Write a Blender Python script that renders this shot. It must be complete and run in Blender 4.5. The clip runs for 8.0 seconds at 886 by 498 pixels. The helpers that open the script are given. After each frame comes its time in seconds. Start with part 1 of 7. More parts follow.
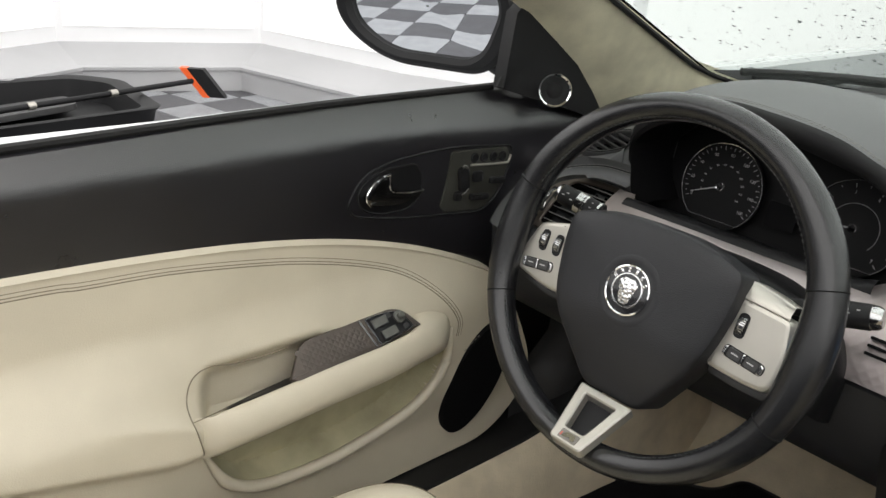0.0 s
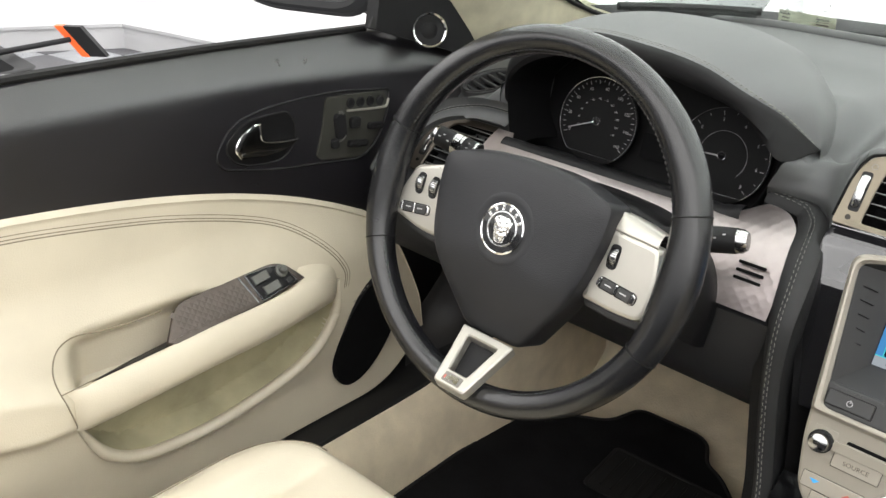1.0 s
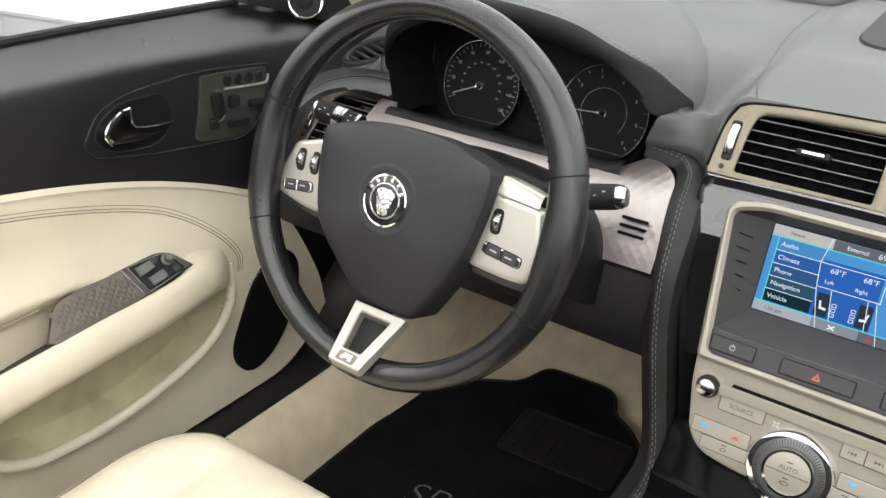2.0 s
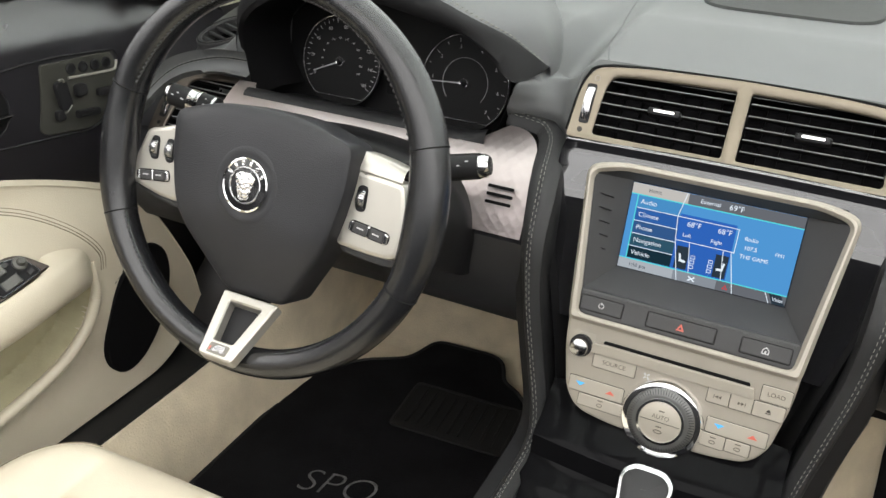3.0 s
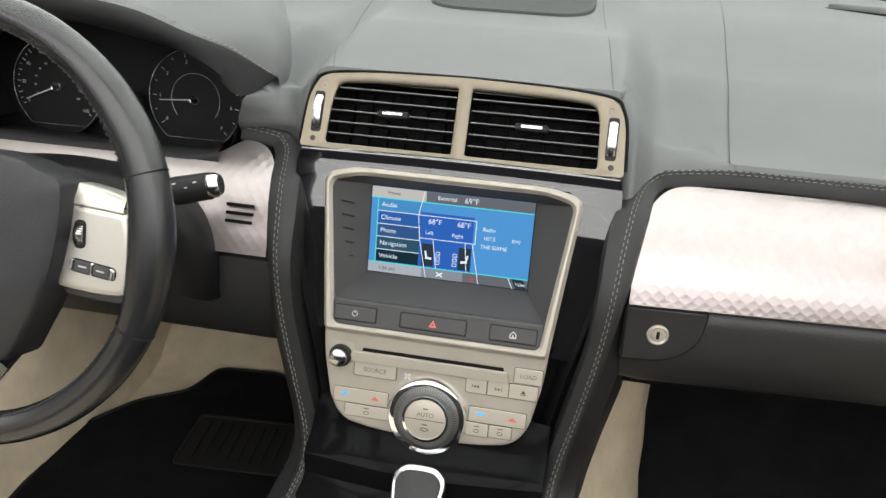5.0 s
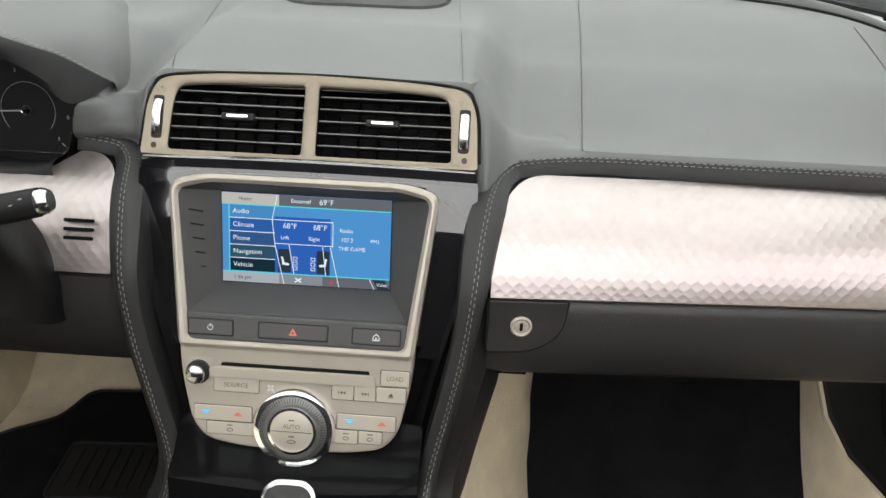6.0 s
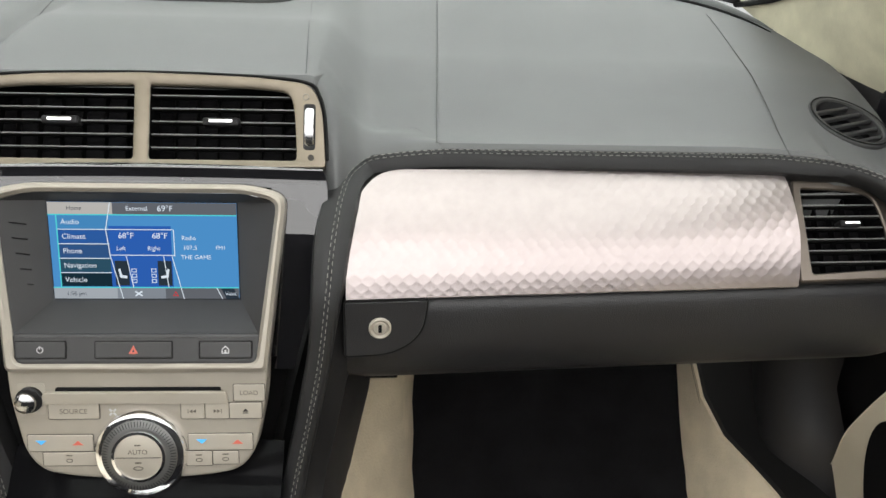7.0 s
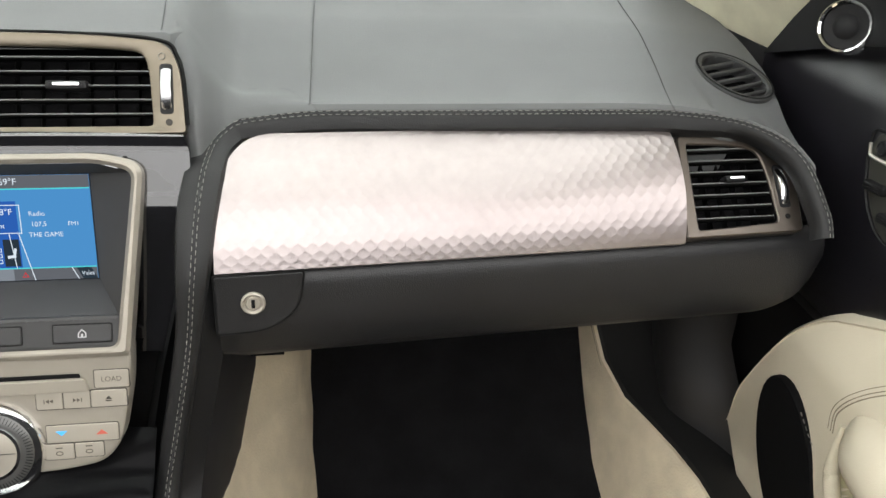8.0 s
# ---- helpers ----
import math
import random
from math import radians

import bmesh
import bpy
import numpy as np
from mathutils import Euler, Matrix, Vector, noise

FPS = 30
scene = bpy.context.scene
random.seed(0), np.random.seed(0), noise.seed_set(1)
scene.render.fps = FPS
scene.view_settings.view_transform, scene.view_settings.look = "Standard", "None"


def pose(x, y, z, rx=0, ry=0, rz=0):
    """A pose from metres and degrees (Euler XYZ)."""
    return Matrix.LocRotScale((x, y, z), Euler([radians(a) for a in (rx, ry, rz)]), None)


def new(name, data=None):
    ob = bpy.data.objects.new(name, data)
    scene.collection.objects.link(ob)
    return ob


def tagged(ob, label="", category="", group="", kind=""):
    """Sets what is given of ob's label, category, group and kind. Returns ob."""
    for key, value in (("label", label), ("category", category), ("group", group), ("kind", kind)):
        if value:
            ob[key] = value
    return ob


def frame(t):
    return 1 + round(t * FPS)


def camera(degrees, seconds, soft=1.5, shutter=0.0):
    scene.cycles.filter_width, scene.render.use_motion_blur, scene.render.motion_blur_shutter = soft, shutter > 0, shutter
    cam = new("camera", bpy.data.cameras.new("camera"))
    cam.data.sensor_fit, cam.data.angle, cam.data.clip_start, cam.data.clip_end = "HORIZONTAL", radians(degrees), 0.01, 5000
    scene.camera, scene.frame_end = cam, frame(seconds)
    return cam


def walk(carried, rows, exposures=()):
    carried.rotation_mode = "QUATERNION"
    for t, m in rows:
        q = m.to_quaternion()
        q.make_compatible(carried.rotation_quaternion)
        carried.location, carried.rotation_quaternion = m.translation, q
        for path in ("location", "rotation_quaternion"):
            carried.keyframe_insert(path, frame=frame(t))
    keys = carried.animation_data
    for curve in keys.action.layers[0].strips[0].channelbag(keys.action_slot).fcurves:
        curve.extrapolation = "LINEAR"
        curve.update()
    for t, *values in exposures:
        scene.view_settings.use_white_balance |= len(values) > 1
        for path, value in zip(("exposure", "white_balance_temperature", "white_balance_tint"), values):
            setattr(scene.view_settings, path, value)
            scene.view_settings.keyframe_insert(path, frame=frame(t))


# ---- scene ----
cam = camera(56.02, 8.0)
# seconds, place in metres, tilt, turn, roll in degrees
PATH = [
    (0, 0.0313, -0.7931, 0.9193, 67.65, 47.34, 4.38),
    (0.5, 0.0390, -0.7689, 0.9090, 65.83, 44.16, 4.13),
    (1, 0.0458, -0.7541, 0.9070, 64.82, 40.53, 3.81),
    (2.5, 0.0710, -0.7137, 0.9018, 62.40, 30.45, 1.94),
    (3, 0.0775, -0.7072, 0.8999, 61.90, 25.85, 2.00),
    (3.5, 0.0873, -0.6979, 0.9008, 61.77, 22.26, 2.13),
    (4, 0.0972, -0.6881, 0.8987, 61.99, 18.35, 2.32),
    (4.5, 0.1090, -0.6827, 0.8994, 62.75, 14.43, 2.34),
    (6, 0.1607, -0.6517, 0.8949, 62.71, 3.37, 1.80),
    (6.5, 0.1840, -0.6342, 0.8831, 63.15, -0.53, 2.18),
    (7, 0.2022, -0.6245, 0.8780, 63.17, -4.07, 2.16),
    (7.5, 0.2220, -0.6149, 0.8708, 63.43, -7.38, 2.79),
    (8, 0.2400, -0.5996, 0.8590, 61.53, -10.22, 3.08),
]
walk(cam, [(t, pose(x, y, z, 0, 0, turn) @ pose(0, 0, 0, tilt) @ pose(0, 0, 0, 0, 0, roll)) for t, x, y, z, tilt, turn, roll in PATH],
     exposures=[(0, 0.15), (0.5, 0.55), (1.0, 0.83), (2.5, 0.96), (4.5, 0.98), (6.0, 0.88), (7.0, 0.77), (8.0, 0.84)])

# ---- light ----
world = bpy.data.worlds.new("World")
scene.world = world
world.use_nodes = True
world.node_tree.nodes["Background"].inputs[0].default_value = (0.9, 0.95, 1.0, 1)
world.node_tree.nodes["Background"].inputs[1].default_value = 0.02
CEILING_GLOW = 2.45
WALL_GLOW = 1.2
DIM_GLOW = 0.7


# ---- materials ----
def material(name, color, rough=0.5, metal=0.0, spec=0.5, coat=0.0, grain=0.0, size=0.002, kind="noise",
             mottle=0.0, blotch=0.06, rough_var=0.0, sheen=0.0, tint=None):
    """A surface with fine relief of the given size in metres and soft blotches at a larger size."""
    m = bpy.data.materials.new(name)
    m.use_nodes = True
    nt = m.node_tree
    b = nt.nodes["Principled BSDF"]
    b.inputs["Base Color"].default_value = (*color, 1)
    b.inputs["Roughness"].default_value = rough
    b.inputs["Metallic"].default_value = metal
    b.inputs["Specular IOR Level"].default_value = spec
    b.inputs["Coat Weight"].default_value = coat
    b.inputs["Coat Roughness"].default_value = 0.03
    b.inputs["Sheen Weight"].default_value = sheen
    b.inputs["Sheen Roughness"].default_value = 0.4
    co = nt.nodes.new("ShaderNodeTexCoord").outputs["Object"]
    if mottle or rough_var:
        big = nt.nodes.new("ShaderNodeTexNoise")
        big.inputs["Scale"].default_value = 1 / blotch
        big.inputs["Detail"].default_value = 5
        nt.links.new(co, big.inputs["Vector"])
        if mottle:
            ramp = nt.nodes.new("ShaderNodeMix")
            ramp.data_type = "RGBA"
            t = tint or tuple(c * (1 - mottle) for c in color)
            ramp.inputs[6].default_value = (*t, 1)
            ramp.inputs[7].default_value = (*[min(1, c * (1 + mottle * 0.5)) for c in color], 1)
            sharp = nt.nodes.new("ShaderNodeMapRange")
            sharp.inputs[1].default_value, sharp.inputs[2].default_value = 0.32, 0.68
            nt.links.new(big.outputs[0], sharp.inputs[0])
            nt.links.new(sharp.outputs[0], ramp.inputs[0])
            nt.links.new(ramp.outputs[2], b.inputs["Base Color"])
        if rough_var:
            mr = nt.nodes.new("ShaderNodeMapRange")
            mr.inputs[3].default_value = max(0.0, rough - rough_var)
            mr.inputs[4].default_value = rough + rough_var
            nt.links.new(big.outputs[0], mr.inputs[0])
            nt.links.new(mr.outputs[0], b.inputs["Roughness"])
    if grain:
        if kind == "voronoi":
            fine = nt.nodes.new("ShaderNodeTexVoronoi")
            out = fine.outputs["Distance"]
        else:
            fine = nt.nodes.new("ShaderNodeTexNoise")
            fine.inputs["Detail"].default_value = 4
            out = fine.outputs[0]
        fine.inputs["Scale"].default_value = 1 / size
        nt.links.new(co, fine.inputs["Vector"])
        bump = nt.nodes.new("ShaderNodeBump")
        bump.inputs["Strength"].default_value = min(1.0, grain)
        bump.inputs["Distance"].default_value = size * 0.35
        nt.links.new(out, bump.inputs["Height"])
        nt.links.new(bump.outputs[0], b.inputs["Normal"])
    return m


def glow(name, color, strength=1.0):
    m = bpy.data.materials.new(name)
    m.use_nodes = True
    nt = m.node_tree
    nt.nodes.clear()
    e = nt.nodes.new("ShaderNodeEmission")
    e.inputs[0].default_value = (*color, 1)
    e.inputs[1].default_value = strength * (0.62 if name.startswith("display") else 1.0)
    nt.links.new(e.outputs[0], nt.nodes.new("ShaderNodeOutputMaterial").inputs[0])
    return m


def glass_material(name, color, rough=0.0):
    m = bpy.data.materials.new(name)
    m.use_nodes = True
    b = m.node_tree.nodes["Principled BSDF"]
    b.inputs["Base Color"].default_value = (*color, 1)
    b.inputs["Roughness"].default_value = rough
    b.inputs["Transmission Weight"].default_value = 1
    b.inputs["IOR"].default_value = 1.45
    return m


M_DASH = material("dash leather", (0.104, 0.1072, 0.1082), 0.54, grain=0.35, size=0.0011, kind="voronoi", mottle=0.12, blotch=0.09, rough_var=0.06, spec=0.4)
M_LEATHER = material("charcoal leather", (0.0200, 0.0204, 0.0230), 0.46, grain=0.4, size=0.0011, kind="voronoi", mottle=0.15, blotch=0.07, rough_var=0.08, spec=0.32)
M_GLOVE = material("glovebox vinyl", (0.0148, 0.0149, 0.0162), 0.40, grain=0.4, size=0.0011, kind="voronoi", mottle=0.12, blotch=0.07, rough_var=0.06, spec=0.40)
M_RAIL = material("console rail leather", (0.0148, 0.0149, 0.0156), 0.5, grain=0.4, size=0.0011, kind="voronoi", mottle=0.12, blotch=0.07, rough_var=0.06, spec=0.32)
M_RIM = material("rim leather", (0.0088, 0.0090, 0.0102), 0.26, spec=0.6, grain=0.16, size=0.0012, kind="voronoi", mottle=0.12, blotch=0.05, rough_var=0.03)
M_DOOR = material("door top vinyl", (0.0058, 0.0054, 0.0072), 0.30, grain=0.4, size=0.0010, kind="voronoi", mottle=0.12, blotch=0.05, rough_var=0.07, spec=1.0)
M_CREAM = material("cream leather", (0.58, 0.525, 0.412), 0.46, grain=0.35, size=0.0014, kind="voronoi", mottle=0.08, blotch=0.12, rough_var=0.06)
M_SUEDE = material("cream suede", (0.60, 0.565, 0.415), 0.95, grain=0.5, size=0.0020, mottle=0.20, blotch=0.05, sheen=0.15)
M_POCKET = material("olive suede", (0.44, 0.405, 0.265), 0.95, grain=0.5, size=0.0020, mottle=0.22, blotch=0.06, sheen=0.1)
M_CARPET = material("cream carpet", (0.67, 0.58, 0.43), 1.0, grain=0.9, size=0.0030, mottle=0.14, blotch=0.05, sheen=0.08)
M_MAT = material("black carpet", (0.009, 0.009, 0.010), 1.0, grain=0.9, size=0.0030, mottle=0.3, blotch=0.06, spec=0.08)
M_RUBBER = material("black rubber", (0.012, 0.012, 0.012), 0.6, grain=0.2, size=0.002, spec=0.25)
M_PLASTIC = material("dark grey plastic", (0.040, 0.040, 0.041), 0.52, grain=0.35, size=0.0008, mottle=0.1, blotch=0.05, spec=0.32)
M_BLACK = material("matt black plastic", (0.010, 0.010, 0.011), 0.55, grain=0.2, size=0.0008, spec=0.25)
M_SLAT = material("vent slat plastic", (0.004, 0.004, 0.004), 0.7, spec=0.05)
# pale strips paint the light caught by the front edges of black slats
M_LIP = material("slat edge highlight", (0.16, 0.16, 0.155), 0.35)
M_SWITCH = material("worn switch plastic", (0.085, 0.085, 0.075), 0.4, mottle=0.15, blotch=0.02)
M_PLATE = material("seat control plate", (0.085, 0.085, 0.074), 0.30, metal=0.6, mottle=0.1, blotch=0.03)
M_WHEEL = material("thumb wheel chrome", (0.42, 0.42, 0.42), 0.16, metal=1.0)
# chrome darkened: the handle's dark mirror reflections are put into its colour
M_HANDLE = material("chrome with dark reflection", (0.30, 0.30, 0.305), 0.16, metal=1.0)
M_RING = material("dark polished ring", (0.13, 0.13, 0.135), 0.16, metal=1.0)
M_GRIP = material("dark grey grip", (0.11, 0.11, 0.108), 0.34, metal=0.6, rough_var=0.04, blotch=0.02)
M_KICK = material("kick panel plastic", (0.022, 0.0215, 0.0225), 0.42, grain=0.3, size=0.0010, mottle=0.1, spec=0.55)
M_DKCHROME = material("dark chrome", (0.50, 0.50, 0.51), 0.2, metal=1.0)
# near-black: stands for the hood lip's shade; also sail panel and console cheeks
M_MATT = material("near-black charcoal leather", (0.010, 0.010, 0.0108), 0.55, grain=0.3, size=0.0011, kind="voronoi", spec=0.25)
M_WELL = material("black instrument plastic", (0.0065, 0.0065, 0.007), 0.45, grain=0.2, size=0.0008, spec=0.2, rough_var=0.05)
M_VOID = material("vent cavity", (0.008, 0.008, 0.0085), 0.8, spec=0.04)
M_PIANO = material("piano black lacquer", (0.004, 0.004, 0.005), 0.12, coat=1.0, rough_var=0.03, blotch=0.2)
M_INK = material("scuffed black lacquer", (0.004, 0.004, 0.0045), 0.09, rough_var=0.03, blotch=0.04, spec=0.04)
M_GLOSS = material("black chrome lacquer", (0.004, 0.004, 0.005), 0.04, spec=1.0, coat=1.0, rough_var=0.01, blotch=0.2)
M_GLOSS.node_tree.nodes["Principled BSDF"].inputs["Coat IOR"].default_value = 1.7
M_CHAMPAGNE = material("champagne satin paint", (0.315, 0.287, 0.245), 0.42, metal=0.45, grain=0.15, size=0.0006, mottle=0.06, blotch=0.03)
# darker copy of the bronze below: the end vents' weaker light put into colour
M_BRONZE_SHADED = material("shaded bronze paint", (0.115, 0.098, 0.084), 0.32, metal=0.8, grain=0.15, size=0.0006, mottle=0.08, blotch=0.03)
M_BRONZE = material("bronze satin paint", (0.160, 0.139, 0.107), 0.30, metal=0.8, grain=0.15, size=0.0006, mottle=0.08, blotch=0.03)
M_CHAMPAGNE2 = material("champagne button", (0.330, 0.302, 0.257), 0.45, metal=0.3, grain=0.1, size=0.0006)
M_SILVER = material("satin silver", (0.48, 0.46, 0.415), 0.36, metal=0.75, grain=0.12, size=0.0006, mottle=0.05, blotch=0.04)
M_ALU = material("engine turned aluminium", (0.365, 0.322, 0.318), 0.36, metal=0.88, grain=0.1, size=0.0005, mottle=0.06, blotch=0.012, rough_var=0.05)
M_ALU_DARK = material("dark woven aluminium", (0.095, 0.078, 0.069), 0.36, metal=0.8, grain=0.1, size=0.0005, mottle=0.12, blotch=0.012)
M_BADGE = material("bright cast badge", (0.80, 0.80, 0.81), 0.22, metal=0.9, grain=1.6, size=0.0035, kind="voronoi", mottle=0.25, blotch=0.003)
M_CHROME = material("chrome", (0.86, 0.86, 0.87), 0.07, metal=1.0)
M_THREAD = material("pale grey thread", (0.21, 0.206, 0.19), 0.8)
M_LACE = material("grey lacing thread", (0.045, 0.045, 0.045), 0.6)
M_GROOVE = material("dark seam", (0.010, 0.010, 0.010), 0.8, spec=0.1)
M_SEAM = material("shaded seam", (0.20, 0.17, 0.12), 0.8)
M_GREYPRINT = material("grey print", (0.16, 0.15, 0.13), 0.6)
M_GAP = material("button gap", (0.030, 0.026, 0.021), 0.7)
M_DIAL = material("dial print", (0.42, 0.42, 0.42), 0.6)
M_ARC = material("chrome dial rim", (0.85, 0.85, 0.86), 0.14, metal=0.9)
M_PRINT = material("worn button print", (0.085, 0.073, 0.058), 0.6)
M_REDPRINT = material("red print", (0.48, 0.10, 0.07), 0.5)
M_BLUEPRINT = material("blue print", (0.06, 0.38, 0.80), 0.5)
M_WALL = material("white booth wall", (0.85, 0.85, 0.86), 0.7, mottle=0.03, blotch=0.6)
M_BAND = material("grey wall band", (0.42, 0.42, 0.43), 0.6, mottle=0.06, blotch=0.5)
M_ORANGE = material("orange plastic", (0.85, 0.13, 0.03), 0.4)
M_PAINT = material("silver car paint", (0.60, 0.62, 0.62), 0.3, metal=0.1, coat=0.8)
M_GLASS = glass_material("tinted glass", (0.81, 0.865, 0.84))
M_MIRROR = material("mirror glass", (0.80, 0.82, 0.84), 0.01, metal=1.0)
M_PAPER = material("faded paper", (0.50, 0.52, 0.40), 0.8, mottle=0.3, blotch=0.02)

# ---- builders ----
def V(*a):
    return Vector(a)


def plane(origin, u, v):
    """A frame: x along u, y along v (made square to u), z out of the face."""
    u = Vector(u).normalized()
    w = u.cross(Vector(v)).normalized()
    v = w.cross(u)
    m = Matrix((u, v, w)).transposed().to_4x4()
    m.translation = origin
    return m


class Geo:
    """Points and faces, gathered before they become one mesh."""

    def __init__(self):
        self.p, self.f = [], []

    def add(self, pts, faces, m=None):
        k = len(self.p)
        self.p += [tuple(m @ Vector(q)) if m else tuple(q) for q in pts]
        self.f += [tuple(k + i for i in face) for face in faces]
        return self

    def grid(self, rows, close_u=False, close_v=False, m=None, cap=False):
        nr, nc = len(rows), len(rows[0])
        pts = [q for r in rows for q in r]
        faces = []
        for i in range(nr if close_v else nr - 1):
            for j in range(nc if close_u else nc - 1):
                a, b = i * nc + j, i * nc + (j + 1) % nc
                c, d = ((i + 1) % nr) * nc + (j + 1) % nc, ((i + 1) % nr) * nc + j
                faces.append((a, b, c, d))
        if cap:
            faces.append(tuple(range(nc))[::-1])
            faces.append(tuple((nr - 1) * nc + j for j in range(nc)))
        return self.add(pts, faces, m)

    def prism(self, outline, m, depth, bevel=0.0, bulge=0.0):
        """A slab with this outline: face at height 0 of the frame m, rounded edge, back at -depth."""
        loops = [(0.0, -depth)]
        if bevel:
            loops += [(0.0, -bevel), (0.3 * bevel, -0.3 * bevel), (bevel, 0.0)] + ([] if bulge else [(bevel * 1.25, 0.0)])
        else:
            loops += [(0.0, 0.0)]
        rows = [[(x, y, h) for x, y in inset(outline, d)] for d, h in loops]
        if bulge:
            cx, cy = [sum(q[i] for q in outline) / len(outline) for i in (0, 1)]
            for k in (0.75, 0.45, 0.15):
                rows.append([(cx + (x - cx) * k, cy + (y - cy) * k, bulge * (1 - k * k)) for x, y, _ in rows[len(loops) - 1]])
        return self.grid(rows, close_u=True, m=m, cap=True)

    def ring(self, outer, inner, m, depth, bevel=0.0, lip=0.0):
        """A frame between two outlines with the same number of points."""
        b = bevel
        rows = [[(x, y, -depth) for x, y in outer], [(x, y, -b) for x, y in outer], [(x, y, 0) for x, y in inset(outer, b)],
                [(x, y, 0) for x, y in inset(inner, -b)], [(x, y, -b) for x, y in inner], [(x, y, -depth - lip) for x, y in inner]]
        return self.grid(rows, close_u=True, close_v=True, m=m)

    def box(self, size, m, bevel=0.001):
        x, y, z = size
        r = min(bevel * 1.5, x / 3, y / 3)
        return self.prism(rrect(x, y, r, 2), m @ Matrix.Translation((0, 0, z / 2)), z, min(bevel, z / 3))

    def turn(self, profile, m, n=32, cap=True):
        """A body of revolution about the frame's z: profile of (radius, height)."""
        rows = [[(r * math.cos(2 * math.pi * i / n), r * math.sin(2 * math.pi * i / n), h) for i in range(n)] for r, h in profile]
        return self.grid(rows, close_u=True, m=m, cap=cap)

    def tube(self, path, r, n=8, close=False):
        rows = []
        path = [Vector(q) for q in path]
        for i, q in enumerate(path):
            a = path[i - 1] if i or close else q
            b = path[(i + 1) % len(path)] if i + 1 < len(path) or close else q
            t = (b - a).normalized()
            s = t.cross(V(0.13, 0.37, 0.92)).normalized()
            w = s.cross(t)
            rr = r[i] if isinstance(r, list) else r
            rows.append([q + rr * (math.cos(2 * math.pi * k / n) * s + math.sin(2 * math.pi * k / n) * w) for k in range(n)])
        return self.grid(rows, close_u=True, close_v=close, cap=not close)

    def sweep(self, path, profile, side):
        """An open or closed profile of (across, out) drawn along the path; side(i) tells the way across."""
        rows = []
        path = [Vector(q) for q in path]
        for i, q in enumerate(path):
            t = (path[min(i + 1, len(path) - 1)] - path[max(i - 1, 0)]).normalized()
            s = Vector(side(i / (len(path) - 1)))
            s = (s - t * s.dot(t)).normalized()
            n = t.cross(s).normalized()
            prof = profile(i / (len(path) - 1)) if callable(profile) else profile
            rows.append([q + a * s + b * n for a, b in prof])
        return self.grid(rows)


def inset(loop, d):
    if not d:
        return list(loop)
    n = len(loop)
    area = sum(loop[i][0] * loop[(i + 1) % n][1] - loop[(i + 1) % n][0] * loop[i][1] for i in range(n))
    sgn = 1 if area > 0 else -1
    out = []
    for i in range(n):
        (ax, ay), (bx, by), (cx, cy) = loop[i - 1], loop[i], loop[(i + 1) % n]
        e1, e2 = Vector((bx - ax, by - ay)), Vector((cx - bx, cy - by))
        if e1.length < 1e-9 or e2.length < 1e-9:
            out.append((bx, by))
            continue
        n1, n2 = Vector((-e1.y, e1.x)).normalized(), Vector((-e2.y, e2.x)).normalized()
        k = (n1 + n2) / max(0.4, 1 + n1.dot(n2))
        out.append((bx + sgn * d * k.x, by + sgn * d * k.y))
    return out


def rpoly(corners, seg=5):
    """A polygon with rounded corners, given as (x, y, radius), anticlockwise."""
    out = []
    n = len(corners)
    for i in range(n):
        x, y, r = corners[i]
        p = Vector((x, y))
        a = (Vector(corners[i - 1][:2]) - p)
        b = (Vector(corners[(i + 1) % n][:2]) - p)
        k = min(r, a.length * 0.49, b.length * 0.49)
        s, e = p + a.normalized() * k, p + b.normalized() * k
        for j in range(seg + 1):
            t = j / seg
            out.append(tuple((1 - t) ** 2 * s + 2 * t * (1 - t) * p + t * t * e))
    return out


def rrect(w, h, r, seg=4):
    return rpoly([(-w / 2, -h / 2, r), (w / 2, -h / 2, r), (w / 2, h / 2, r), (-w / 2, h / 2, r)], seg)


def circle(r, n=32, ry=None):
    return [(r * math.cos(2 * math.pi * i / n), (ry or r) * math.sin(2 * math.pi * i / n)) for i in range(n)]


def curve(points, n=40, closed=False):
    """A smooth line through the points."""
    pts = [Vector(p) for p in points]
    m = len(pts)
    out = []
    spans = m if closed else m - 1
    for k in range(n if closed else n + 1):
        s = k / n * spans
        i = min(int(s), spans - 1)
        t = s - i
        q = [pts[(i + d) % m] if closed else pts[max(0, min(m - 1, i + d))] for d in (-1, 0, 1, 2)]
        out.append(0.5 * (2 * q[1] + (q[2] - q[0]) * t + (2 * q[0] - 5 * q[1] + 4 * q[2] - q[3]) * t * t
                          + (3 * q[1] - q[0] - 3 * q[2] + q[3]) * t ** 3))
    return out


def smooth(t):
    t = max(0.0, min(1.0, t))
    return t * t * (3 - 2 * t)


def mesh_of(name, g, mat, angle=38):
    me = bpy.data.meshes.new(name)
    me.from_pydata(g.p, [], g.f)
    bm = bmesh.new()
    bm.from_mesh(me)
    bmesh.ops.remove_doubles(bm, verts=bm.verts, dist=1e-6)
    bmesh.ops.recalc_face_normals(bm, faces=bm.faces)
    for face in bm.faces:
        face.smooth = True
    for e in bm.edges:
        if len(e.link_faces) == 2 and e.calc_face_angle(0) > radians(angle):
            e.smooth = False
    bm.to_mesh(me)
    bm.free()
    me.materials.append(mat)
    return me


def thing(name, label, category, at=(0, 0, 0), group="", kind=""):
    ob = new(name)
    ob.location = at
    ob.empty_display_size = 0.02
    return tagged(ob, label, category, group, kind)


